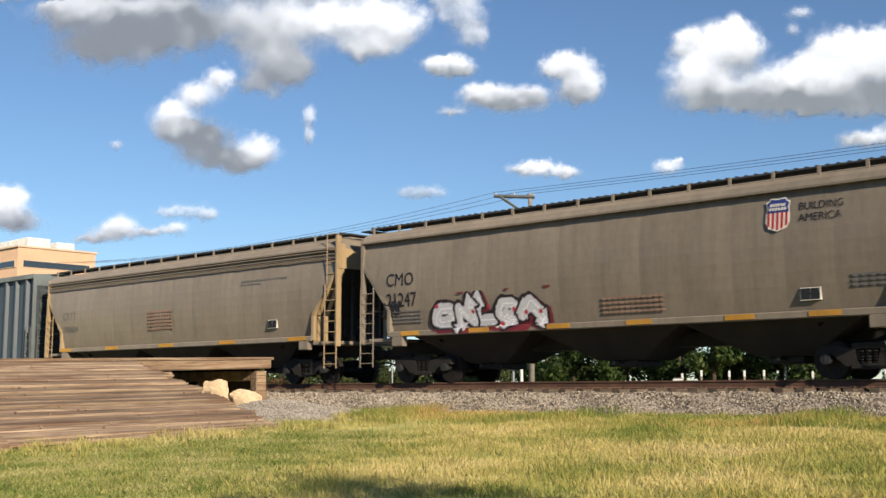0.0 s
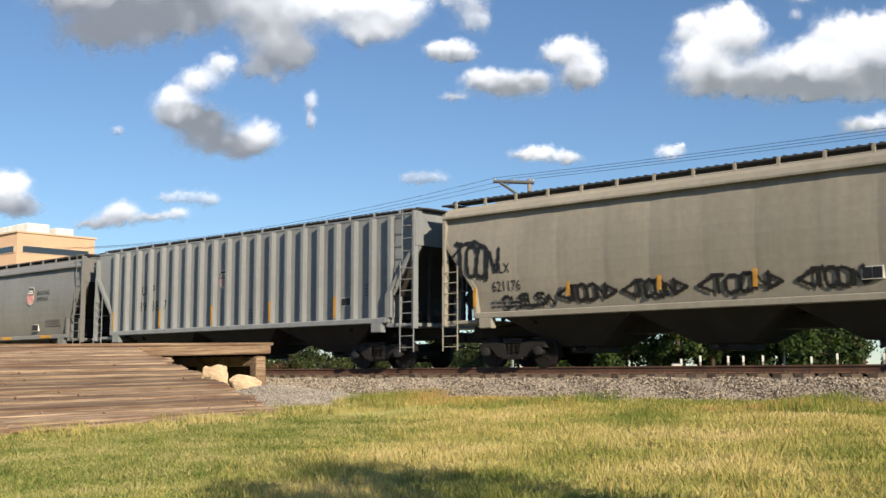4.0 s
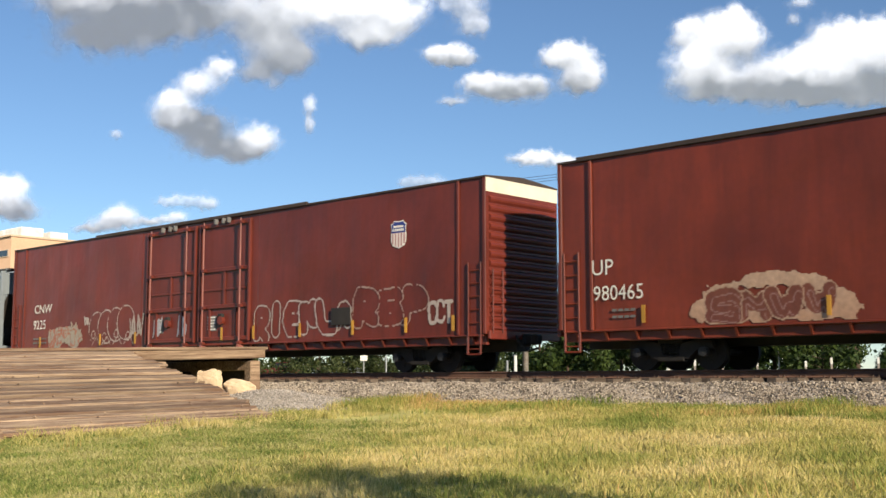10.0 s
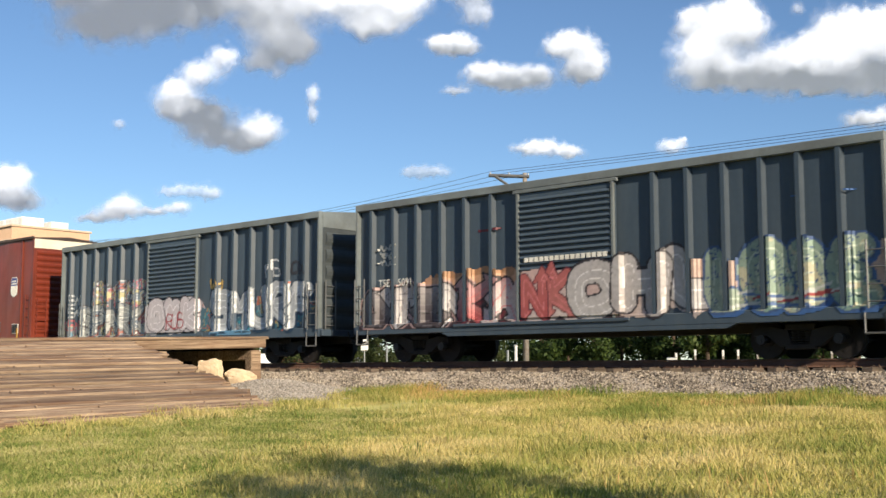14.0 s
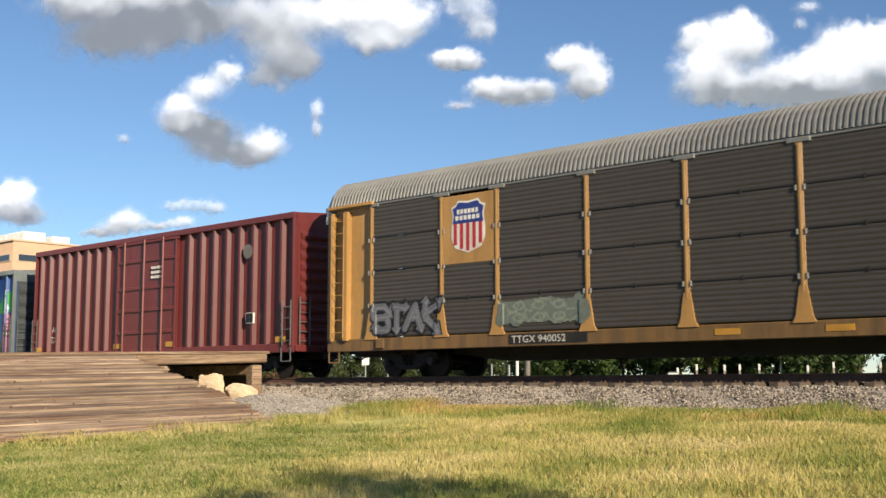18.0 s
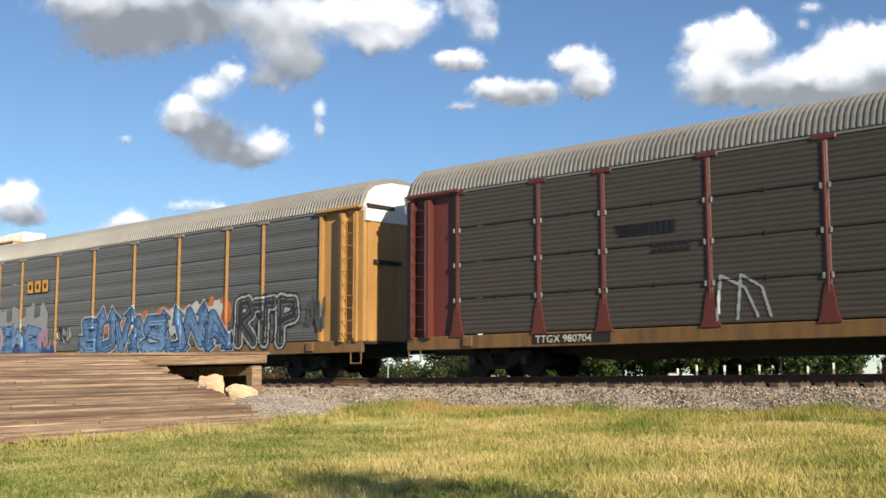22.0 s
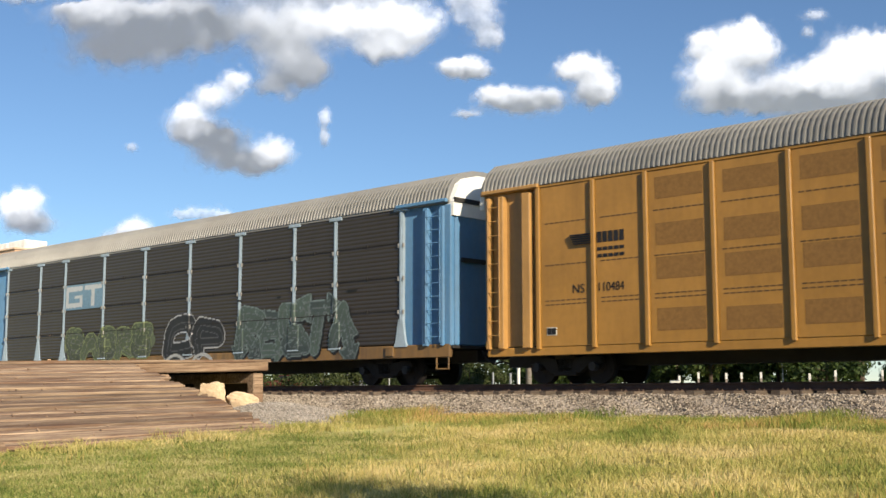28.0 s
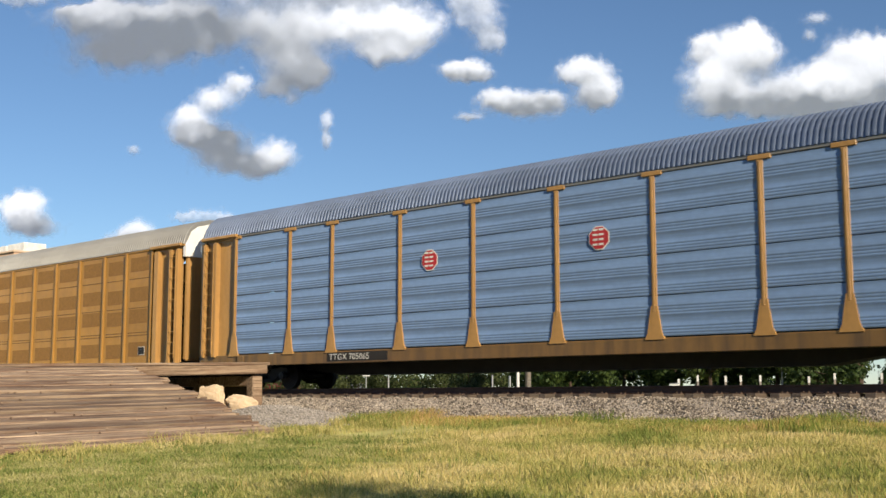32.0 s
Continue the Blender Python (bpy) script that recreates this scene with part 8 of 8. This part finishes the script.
        cap = [(-1.52, 4.62), (1.52, 4.62), (1.52, 5.02), (1.28, 5.52), (1.0, 5.72), (0.5, 5.84), (-0.5, 5.84), (-1.0, 5.72), (-1.28, 5.52), (-1.52, 5.02)]
        part("end_cap", Geo().prism(cap[::-1], "x", *sorted((s * (l - 0.2), s * (l + 0.03)))), WHITE_CAP, car)
        for z, y0 in ((5.0, -1.5), (3.35, -1.2)):
            part("end_bar", Geo().box(min(s * (l + 0.02), s * (l + 0.08)), y0, z, max(s * (l + 0.02), s * (l + 0.08)), y0 + 1.1, z + 0.12), black_mat, car)
        g = Geo().line([(s * (l - 0.15), -1.52, 0.8), (s * (l - 0.15), -1.52, 0.42), (s * (l - 0.6), -1.52, 0.42), (s * (l - 0.6), -1.52, 0.8)], 0.022, 6)
        part("sill_step", g, deck_mat, car)
        part("sill_bracket", Geo().box(s * (l - 2.4) - 0.16, -1.60, 0.80, s * (l - 2.4) + 0.16, -1.5, 1.08, 0.02), deck_mat, car)
        add_truck(car, s * (l - 3.1))
    add_couplers(car, l)
    return car, l


def rack_y(x, z):
    d = np.min(np.abs(x[..., None] + RACK_L / 2 - np.array(POSTS)), axis=-1)
    y = np.where(d < 0.075, -1.588, -1.554)
    y = np.where((z < 1.85) & (d < 0.24), -1.580, y)
    return np.where(z < 1.11, -1.556, y)


def deck_marks(car, l, marks, mat=orange_mat):
    for x in marks:
        part("reflector", Geo().box(x - l, -1.562, 0.86, x - l + 0.62, -1.55, 1.0), mat, car)


def deck_number(car, l, x, words, w=2.6):
    part("number_panel", Geo().box(x - l - 0.1, -1.561, 0.80, x - l + w, -1.55, 1.06), black_mat, car)
    lettering(words, x - l, 0.84, 0.18, -1.566, letter_white, car, 1.15)


# amber carrier with the big shield
c, h = rack(211.1, "amber-yellow covered car carrier with brown-grey side screens", YELLOW, SCR_BROWN, deck_mat=DECK_YEL, skip=((1, 2), (1, 3)), fit_mat=ROOF_SILVER)
part("emblem_board", Geo().box(4.89 - h, -1.562, 3.02, 6.73 - h, -1.50, 4.9, 0.01), YELLOW, c)
shield(5.16 - h, 3.3, 1.3, 1.45, -1.567, c)
deck_number(c, h, 7.3, "TTGX 940052", 2.4)
deck_marks(c, h, (15.8, 18.8, 21.6, 13.2))
lettering("TTX", 20.6 - h, 0.82, 0.17, -1.566, letter_white, c, 1.5)
sp = Spray(2.0 - h, 4.9 - h, 1.12, 2.2)
sp.piece("STAK", 2.1 - h, 4.75 - h, 1.2, 2.05, (0.15, 0.15, 0.16), (0.19, 0.19, 0.20), (0.012, 0.012, 0.015), thick=0.11, edge=0.045, seed=111, wild=0.7, spikes=0.7)
sp.onto(c, rack_y, label="dark outlined graffiti on the screens")
sp = Spray(6.8 - h, 9.8 - h, 1.12, 2.3)
sp.fill(sp.bar((7.1 - h, 1.6), (9.5 - h, 1.65), 0.32) + sp.rough(3, 3, 0.15), (0.16, 0.19, 0.16), (0.19, 0.21, 0.17))
for k in range(2):
    sp.scrawl(7.1 - h, 9.5 - h, 1.35 + 0.3 * k, 1.6 + 0.3 * k, (0.27, 0.30, 0.22), 0.02, 15 + k, 6)
sp.onto(c, rack_y, label="faded green graffiti on the screens")
bars([(26.0 - h, 26.5 - h, 3.2 - k * 0.09, 3.24 - k * 0.09) for k in range(4)], -1.468, letter_black, c)

# yellow carrier with blue graffiti
c, h = rack(239.92, "yellow covered car carrier with grey screens and blue graffiti", YELLOW, SCR_GREY, deck_mat=DECK_YEL, waves=12, flare=False, joints=False, fit_mat=ROOF_SILVER)
for i in range(3):
    x = 7.35 - h + i * 0.62
    block = part("emblem_block", Geo().box(x - 0.03, -1.568, 3.52, x + 0.52, -1.559, 4.06), letter_black, c)
    part("emblem_field", Geo().box(x, -1.576, 3.56, x + 0.46, -1.568, 4.04, 0.004), orange_mat, block)
    part("emblem_mark", Geo().box(x + 0.14, -1.580, 3.70, x + 0.32, -1.576, 3.90), letter_black, block)
deck_number(c, h, 6.5, "TTGX 854094", 2.5)
sp = Spray(1.8 - h, 11.2 - h, 0.78, 3.6, 0.036)
sp.fill(sp.bar((2.8 - h, 2.3), (8.4 - h, 2.4), 0.65) + 0.5 * (np.sin(sp.gx * 5.3) > 0.2) + sp.rough(2, 2, 0.25), (0.40, 0.41, 0.42), (0.34, 0.35, 0.36))
sp.fill(sp.bar((2.1 - h, 1.1), (9.4 - h, 1.1), 0.26) + sp.rough(7, 2.4, 0.3), (0.02, 0.08, 0.30), (0.05, 0.16, 0.40))
sp.piece("WOEAS", 2.2 - h, 8.6 - h, 1.05, 2.15, (0.06, 0.20, 0.46), (0.34, 0.48, 0.64), (0.015, 0.05, 0.22), thick=0.15, edge=0.04, seed=121, wild=0.8, spikes=0.7, ink=0.6, accent=(0.03, 0.11, 0.34))
sp.fill(sp.ring((5.0 - h, 1.7), 0.28, 0.36, 0.11), (0.55, 0.36, 0.42))
sp.scrawl(8.3 - h, 9.5 - h, 1.3, 2.0, (0.45, 0.30, 0.38), 0.035, 66, 5)
sp.fill(sp.oval((10.4 - h, 1.75), 0.5, 0.28) + sp.rough(4, 4, 0.2), (0.45, 0.45, 0.43))
sp.scrawl(10.0 - h, 10.9 - h, 1.5, 2.1, (0.03, 0.03, 0.04), 0.03, 68, 4)
sp.onto(c, rack_y, label="blue and white graffiti on screens and sill")
sp = Spray(11.6 - h, 26.4 - h, 0.9, 2.9, 0.036)
sp.fill(sp.bar((12.4 - h, 1.9), (21 - h, 2.3), 0.3) + sp.rough(3, 1.4, 0.45), (0.52, 0.14, 0.05), (0.60, 0.22, 0.08))
sp.fill(sp.bar((17.6 - h, 2.0), (20.4 - h, 2.2), 0.35) + sp.rough(23, 2.4, 0.3), (0.62, 0.62, 0.60), (0.66, 0.66, 0.64))
sp.piece("SUVA", 11.9 - h, 16.4 - h, 0.98, 2.3, (0.16, 0.30, 0.55), (0.05, 0.12, 0.30), (0.01, 0.015, 0.04), thick=0.2, edge=0.05, halo=(0.52, 0.58, 0.64), seed=125, wild=0.8, spikes=0.8, ink=0.7)
sp.piece("SUNA", 16.2 - h, 21.0 - h, 0.98, 2.3, (0.18, 0.33, 0.56), (0.06, 0.14, 0.32), (0.01, 0.015, 0.04), thick=0.19, edge=0.05, halo=(0.52, 0.58, 0.64), seed=127, wild=0.8, spikes=0.8, ink=0.7)
fat = np.minimum.reduce([sp.lines([(21.7 - h, 1.2), (21.75 - h, 2.4), (22.2 - h, 2.45), (22.35 - h, 2.1), (21.8 - h, 1.85), (22.5 - h, 1.2)], 0.19),
                         sp.lines([(22.55 - h, 2.35), (23.5 - h, 2.4)], 0.19), sp.lines([(23.05 - h, 2.35), (23.05 - h, 1.2)], 0.19),
                         sp.lines([(23.85 - h, 1.15), (23.85 - h, 2.4), (24.5 - h, 2.35), (24.55 - h, 1.95), (23.9 - h, 1.8)], 0.19)]) + sp.rough(129, 3.0, 0.04)
sp.fill(fat - 0.11, (0.02, 0.02, 0.022))
sp.fill(fat - 0.06, (0.52, 0.52, 0.50))
sp.fill(fat, (0.03, 0.03, 0.034))
sp.fill(np.abs(fat + 0.1) - 0.012, (0.25, 0.25, 0.25), keep=fat < -0.05)
sp.scrawl(25.0 - h, 26.1 - h, 1.5, 2.4, (0.10, 0.10, 0.10), 0.03, 70, 4)
sp.onto(c, rack_y, label="blue, orange and black graffiti on the screens")

# brown-red carrier
c, h = rack(269.29, "brown-red covered car carrier with dull brown screens", BROWNRED, SCR_BROWN, deck_mat=DECK_YEL)
deck_number(c, h, 4.7, "TTGX 980704", 2.3)
lettering("TTX", 18.6 - h, 0.80, 0.22, -1.566, letter_white, c, 1.3)
brand = Geo()
for k in range(5):
    brand.box(7.3 - h - 0.03 * k, -1.568, 3.32 + k * 0.06, 8.2 - h, -1.561, 3.35 + k * 0.06)
tagged(part("emblem_lines", brand, letter_black, c), kind="stuff")
bars([(8.25 - h, 8.9 - h, 3.3, 3.6), (8.2 - h, 9.3 - h, 3.0, 3.08), (8.2 - h, 9.3 - h, 2.86, 2.94)], -1.566, letter_black, c)
sp = Spray(9.6 - h, 11.8 - h, 1.12, 2.4)
for k in range(2):
    sp.fill(sp.lines([(9.9 + k * 0.5 - h, 1.2), (10.0 + k * 0.5 - h, 2.2), (10.6 + k * 0.4 - h, 1.9), (10.9 + k * 0.3 - h, 1.25)], 0.022), (0.36, 0.40, 0.42))
sp.onto(c, rack_y, label="thin pale scrawl")
sp = Spray(18.3 - h, 20.9 - h, 1.2, 2.3)
sp.tag("SVOLE", 18.6 - h, 20.0 - h, 1.75, 2.1, (0.22, 0.22, 0.21), 0.022, 3, 0.8)
sp.tag("STAR", 19.3 - h, 20.6 - h, 1.35, 1.8, (0.20, 0.20, 0.19), 0.022, 4, 0.8)
sp.onto(c, rack_y, label="faded pale scrawl")
sp = Spray(25.8 - h, 27.5 - h, 1.2, 2.6)
sp.tag("SPIKY", 25.9 - h, 27.1 - h, 1.4, 2.2, (0.55, 0.53, 0.55), 0.024, 5, 0.6)
sp.onto(c, lambda x, z: np.where(np.abs(x - h + 0.95) < 0.1, -1.645, -1.465), label="white scrawl")
part("data_frame", Geo().box(25.95 - h, -1.472, 3.35, 26.5 - h, -1.462, 3.38).box(25.95 - h, -1.472, 3.7, 26.5 - h, -1.462, 3.73).box(
    25.95 - h, -1.472, 3.38, 25.98 - h, -1.462, 3.7).box(26.47 - h, -1.472, 3.38, 26.5 - h, -1.462, 3.7), letter_white, c)

# yellow carrier with teal graffiti
c, h = rack(298.12, "yellow covered car carrier with grey screens and teal graffiti", YELLOW, SCR_GREY, deck_mat=YELLOW, waves=12, joints=False, fit_mat=ROOF_SILVER)
deck_number(c, h, 7.2, "TTGX 712154", 2.4)
deck_marks(c, h, (6.2, 10.5, 15.2, 19.0))
sp = Spray(1.9 - h, 24.0 - h, 0.76, 2.7, 0.036)
for a, b, s, f1, f2 in ((2.2, 6.4, 131, (0.20, 0.36, 0.42), (0.42, 0.52, 0.50)), (9.6, 14.8, 133, (0.34, 0.42, 0.48), (0.16, 0.22, 0.28)), (15.2, 22.4, 135, (0.14, 0.36, 0.42), (0.30, 0.50, 0.50))):
    sp.fill(sp.bar((a + 0.4 - h, 1.35), (b - 0.4 - h, 1.4), 0.35) + sp.rough(s, 2.2, 0.3), (0.10, 0.22, 0.27), (0.22, 0.30, 0.25))
    word = {131: "SAVM", 133: "VESLX", 135: "XSTAKEL"}[s]
    sp.piece(word, a - h, b - h, 0.9, 2.05, f1, f2, (0.012, 0.016, 0.022), thick=0.15, edge=0.045, halo=(0.46, 0.54, 0.50), shadow=(0.02, 0.04, 0.05), seed=s, wild=0.9, spikes=0.85, ink=1.0, accent=(0.06, 0.13, 0.17) if s > 131 else None)
sp.scrawl(6.6 - h, 7.8 - h, 1.4, 2.1, (0.40, 0.36, 0.34), 0.022, 8, 5)
sp.scrawl(22.4 - h, 23.5 - h, 1.5, 2.3, (0.22, 0.20, 0.20), 0.022, 9, 5)
sp.onto(c, rack_y, label="teal and grey graffiti along the lower screens")
lettering("TTX", 20.0 - h, 0.80, 0.2, -1.568, letter_white, c, 1.3)

# blue carrier
c, h = rack(326.84, "rail-blue covered car carrier with dark brown screens", RACKBLUE, SCR_DARK, post_mat=PALEBLUE, deck_mat=DECK_YEL)
deck_number(c, h, 6.9, "TTGX 983656", 2.4)
sp = Spray(6.7 - h, 9.9 - h, 2.9, 4.2)
def slab(x0_, x1_, z0_, z1_):
    return np.maximum(np.abs(sp.gx + h - (x0_ + x1_) / 2) - (x1_ - x0_) / 2, np.abs(sp.gz - (z0_ + z1_) / 2) - (z1_ - z0_) / 2)


pale, field_blue = (0.66, 0.68, 0.68), (0.20, 0.34, 0.46)
sp.fill(slab(6.89, 9.65, 3.02, 3.98), field_blue, (0.26, 0.40, 0.50))
for a_, b_, c_, d_ in ((6.95, 8.2, 3.74, 3.92), (6.95, 7.15, 3.16, 3.92), (6.95, 8.2, 3.10, 3.28), (8.0, 8.2, 3.10, 3.52), (7.6, 8.2, 3.44, 3.56), (8.35, 9.6, 3.74, 3.92), (8.85, 9.1, 3.10, 3.92)):
    sp.fill(slab(a_, b_, c_, d_) + sp.rough(int(a_ * 10), 6, 0.03), pale)
sp.onto(c, lambda x, z: np.full(x.shape, -1.561), name="emblem", label="pale blue and white emblem block")
sp = Spray(7.0 - h, 24.0 - h, 0.76, 2.8, 0.036)
sp.fill(sp.bar((7.4 - h, 1.6), (13.0 - h, 1.7), 0.3) + sp.rough(3, 2, 0.3), (0.10, 0.11, 0.08), (0.16, 0.20, 0.10))
sp.piece("SACRS", 7.2 - h, 13.0 - h, 0.98, 2.25, (0.055, 0.06, 0.045), (0.11, 0.14, 0.07), (0.26, 0.30, 0.13), thick=0.24, edge=0.03, seed=141, wild=0.7, ink=0.3)
sp.piece("CP", 14.0 - h, 17.4 - h, 0.9, 2.35, (0.018, 0.018, 0.02), (0.03, 0.03, 0.03), (0.50, 0.50, 0.50), thick=0.3, edge=0.03, seed=143, wild=0.8)
sp.piece("RESTA", 18.2 - h, 23.8 - h, 0.95, 2.5, (0.045, 0.06, 0.06), (0.10, 0.14, 0.11), (0.20, 0.25, 0.24), thick=0.22, edge=0.03, shadow=(0.012, 0.012, 0.012), seed=145, wild=0.8, spikes=0.6, ink=0.5)
for xx in (14.6, 16.2):
    sp.fill(np.maximum(sp.ring((xx - h, 0.66), 0.62, 0.42, 0.05), 0.78 - sp.gz), (0.5, 0.5, 0.48))
sp.onto(c, rack_y, label="yellow-green and black graffiti on the screens")

# two-unit amber carrier with smooth perforated panels
UNIT_L = 20.95
UNIT_ROOF = roof_mesh(UNIT_L, ROOF_SILVER)
UPOSTS = [1.95, 3.67, 5.20, 7.00, 8.86, 10.64, 12.55, 14.36, 16.16, 18.00, 19.82]
OCHRE = paint_mat("ochre_panel_paint", (0.41, 0.215, 0.048), grime=0.35, grime_color=(0.22, 0.11, 0.03), var=0.14)
PERF = surface("perforated_ochre_sheet", (0.25, 0.13, 0.036), 0.7, var=0.15, scale=14)
slot_mat = surface("dark_vent_slot", (0.12, 0.07, 0.03), 0.8, var=0.2)
BELLOWS = surface("black_bellows", (0.025, 0.025, 0.028), 0.7, var=0.2)


def unit(x0, label, flip):
    """One half of the two-unit carrier; the open end meets its twin through bellows."""
    L = UNIT_L
    l = L / 2
    car = car_thing("autorack", label, "car carrier", x0, x0 + L, "two-unit car carrier")
    q = -1 if flip else 1
    at_ = lambda x: (x - l) * q
    part("roof", UNIT_ROOF, None, car)
    part("eave_rail", Geo().box(-l, -1.56, 4.985, l, -1.44, 5.07, 0.015), OCHRE, car)
    part("far_wall", Geo().box(-l + 0.2, 1.46, 0.95, l - 0.2, 1.54, 4.95), OCHRE, car)
    for z in (0.98, 2.45, 3.7):
        part("inner_deck", Geo().box(-l + 0.4, -1.38, z, l - 0.4, 1.38, z + 0.07), black_mat, car)
    part("side_sill", Geo().box(-l + 0.2, -1.52, 0.70, l, -1.40, 0.92, 0.015), OCHRE, car)
    part("centre_sill", Geo().box(-l, -0.4, 0.45, l, 0.4, 0.9), black_mat, car)
    post_me = Geo().box(-0.055, -1.60, 0.86, 0.055, -1.48, 5.0, 0.012).made("side_post", OCHRE)
    edges = [0.6] + UPOSTS + [L - 0.12]
    for p in edges[1:]:
        part("side_post", post_me, None, car, at=pose(at_(p), 0, 0))
    for k, (a, b) in enumerate(zip(edges[1:], edges[2:])):
        xa, xb = sorted((at_(a), at_(b)))
        panel = part("side_panel", Geo().box(xa + 0.06, -1.535, 0.92, xb - 0.06, -1.495, 4.985, 0.008), OCHRE, car)
        if 2 <= k <= 9 or flip:
            for z in ((1.15, 2.35, 3.15, 4.25) if k % 2 else (1.2, 2.4, 3.2, 4.3)):
                part("perforated_field", Geo().box(xa + 0.26, -1.539, z, xb - 0.26, -1.5352, z + 0.52), PERF, panel)
        bars([(xa + 0.2, xb - 0.2, z, z + 0.03) for z in (1.95, 2.05, 2.95, 4.02)], -1.5395, slot_mat, panel, "vent_slot")
    # closed end with ladder, open end with bellows
    s = -q
    a, b = sorted((s * (l - 0.2), s * (l - 1.9)))
    part("end_panel", Geo().box(a, -1.46, 0.95, b, -1.42, 5.0, 0.01), YELLOW, car)
    for d, w in ((0.3, 0.06), (0.75, 0.09), (1.6, 0.13)):
        x = s * (l - d)
        part("ladder_post", Geo().box(x - w, -1.64, 0.9, x + w, -1.44, 4.9, 0.015), YELLOW, car)
    ladder(car, *sorted((s * (l - 0.33), s * (l - 0.72))), 1.1, 4.85, -1.66, YELLOW, 10, r=0.016)
    part("end_door", Geo().box(min(s * (l - 0.02), s * (l - 0.22)), -1.36, 1.0, max(s * (l - 0.02), s * (l - 0.22)), 1.36, 5.0, 0.05), YELLOW, car)
    cap = [(-1.52, 4.62), (1.52, 4.62), (1.52, 5.02), (1.28, 5.52), (1.0, 5.72), (0.5, 5.84), (-0.5, 5.84), (-1.0, 5.72), (-1.28, 5.52), (-1.52, 5.02)]
    part("end_cap", Geo().prism(cap[::-1], "x", *sorted((s * (l - 0.1), s * (l + 0.05)))), WHITE_CAP, car)
    part("end_eave", Geo().box(a - 0.1, -1.66, 5.0, b + 0.1, -1.46, 5.1, 0.015), YELLOW, car)
    ring = [(-1.5, 0.98), (-1.5, 5.0), (-1.28, 5.50), (-1.0, 5.70), (-0.5, 5.83), (0.5, 5.83), (1.0, 5.70), (1.28, 5.50), (1.5, 5.0), (1.5, 0.98)]
    for k in range(3):
        x = -s * (l + 0.03 + k * 0.12)
        part("bellows_fold", Geo().prism(ring, "x", x - 0.04, x + 0.04), BELLOWS if k % 2 else ROOF_DARK, car)
    add_truck(car, s * (l - 2.4))
    if flip:
        add_truck(car, -s * (l + 0.24))
    add_couplers(car, l)
    return car, l


c, h = unit(355.6, "ochre-yellow two-unit car carrier with perforated panels", False)
brand = Geo()
for k in range(5):
    brand.box(3.1 - h - 0.03 * k, -1.606, 3.42 + k * 0.055, 3.62 - h, -1.54, 3.45 + k * 0.055)
tagged(part("emblem_lines", brand, letter_black, c), kind="stuff")
bars([(3.78 - h, 4.6 - h, 3.42, 3.68), (3.78 - h, 4.6 - h, 3.22, 3.30), (3.78 - h, 4.6 - h, 3.05, 3.13)], -1.545, letter_black, c)
lettering("NS", 3.0 - h, 2.22, 0.22, -1.545, letter_black, c)
lettering("110484", 3.76 - h, 2.22, 0.22, -1.545, letter_black, c, 0.85)
placard(2.2 - h, 1.2, -1.545, c, 0.3, 0.2)
c, h = unit(377.02, "ochre-yellow two-unit car carrier, rear half with ladder", True)
placard(18.2 - h, 1.25, -1.545, c, 0.42, 0.3)

# silver-blue carrier with two red emblems
c, h = rack(398.95, "amber covered car carrier with pale blue ribbed screens", YELLOW, SCR_BLUE, deck_mat=DECK_YEL, waves=14, rows_n=4, joints=False, roof_me=roof_mesh(RACK_L - 0.3, ROOF_BLUE))
deck_number(c, h, 6.75, "TTGX 705065", 2.5)
for x, z in ((10.62, 3.22), (16.36, 3.3)):
    oct_ = [(0.22, 0), (0.48, 0), (0.7, 0.2), (0.7, 0.48), (0.48, 0.68), (0.22, 0.68), (0.0, 0.48), (0.0, 0.2)]
    m_ = part("emblem", Geo().prism([(x - h + a * 0.86, z + b * 0.86) for a, b in oct_], "y", -1.570, -1.562), letter_white, c)
    part("emblem_field", Geo().prism([(x - h + 0.025 + a * 0.788, z + 0.025 + b * 0.786) for a, b in oct_], "y", -1.576, -1.570), emblem_red, m_)
    bars([(x - h + 0.12, x - h + 0.48, z + 0.11 + k * 0.12, z + 0.16 + k * 0.12) for k in range(4)], -1.581, letter_white, m_, "emblem_lettering")


def motions():
    """All that moves: the clouds, the cars on the road, the train and its wheels."""
    right = SKY_POSE.to_3x3() @ Vector((1, 0, 0))
    for ob in clouds:
        m = ob.matrix_basis.copy()
        walk(ob, [(k, Matrix.Translation(right * (k / 32 * 27)) @ m) for k in (0, 16, 32)])
    # the pickup slows as it passes
    road = [(0, 92.6), (5, 39.1), (11.2, -27.2), (11.8, -33.4), (12.6, -40.2), (13.4, -45.7), (13.8, -48.5), (20, -91.9), (32, -175.9)]
    walk(white_truck, [(k, pose(x, 38.4, -1.13)) for k, x in road])
    for ob, x in TRAIN:
        walk(ob, [(k / 2, pose(x - travelled(k / 2), TRACK_Y, 0)) for k in range(65)])
    first = WHEELSETS[0]
    walk(first, [(k / FPS, pose(0, 0, WHEEL_R, 0, -math.degrees(travelled(k / FPS) / WHEEL_R), 0)) for k in range(32 * FPS + 1)])
    for ob in WHEELSETS[1:]:
        ob.rotation_mode = "QUATERNION"
        ob.animation_data_create()
        ob.animation_data.action = first.animation_data.action
        ob.animation_data.action_slot = first.animation_data.action_slot


motions()
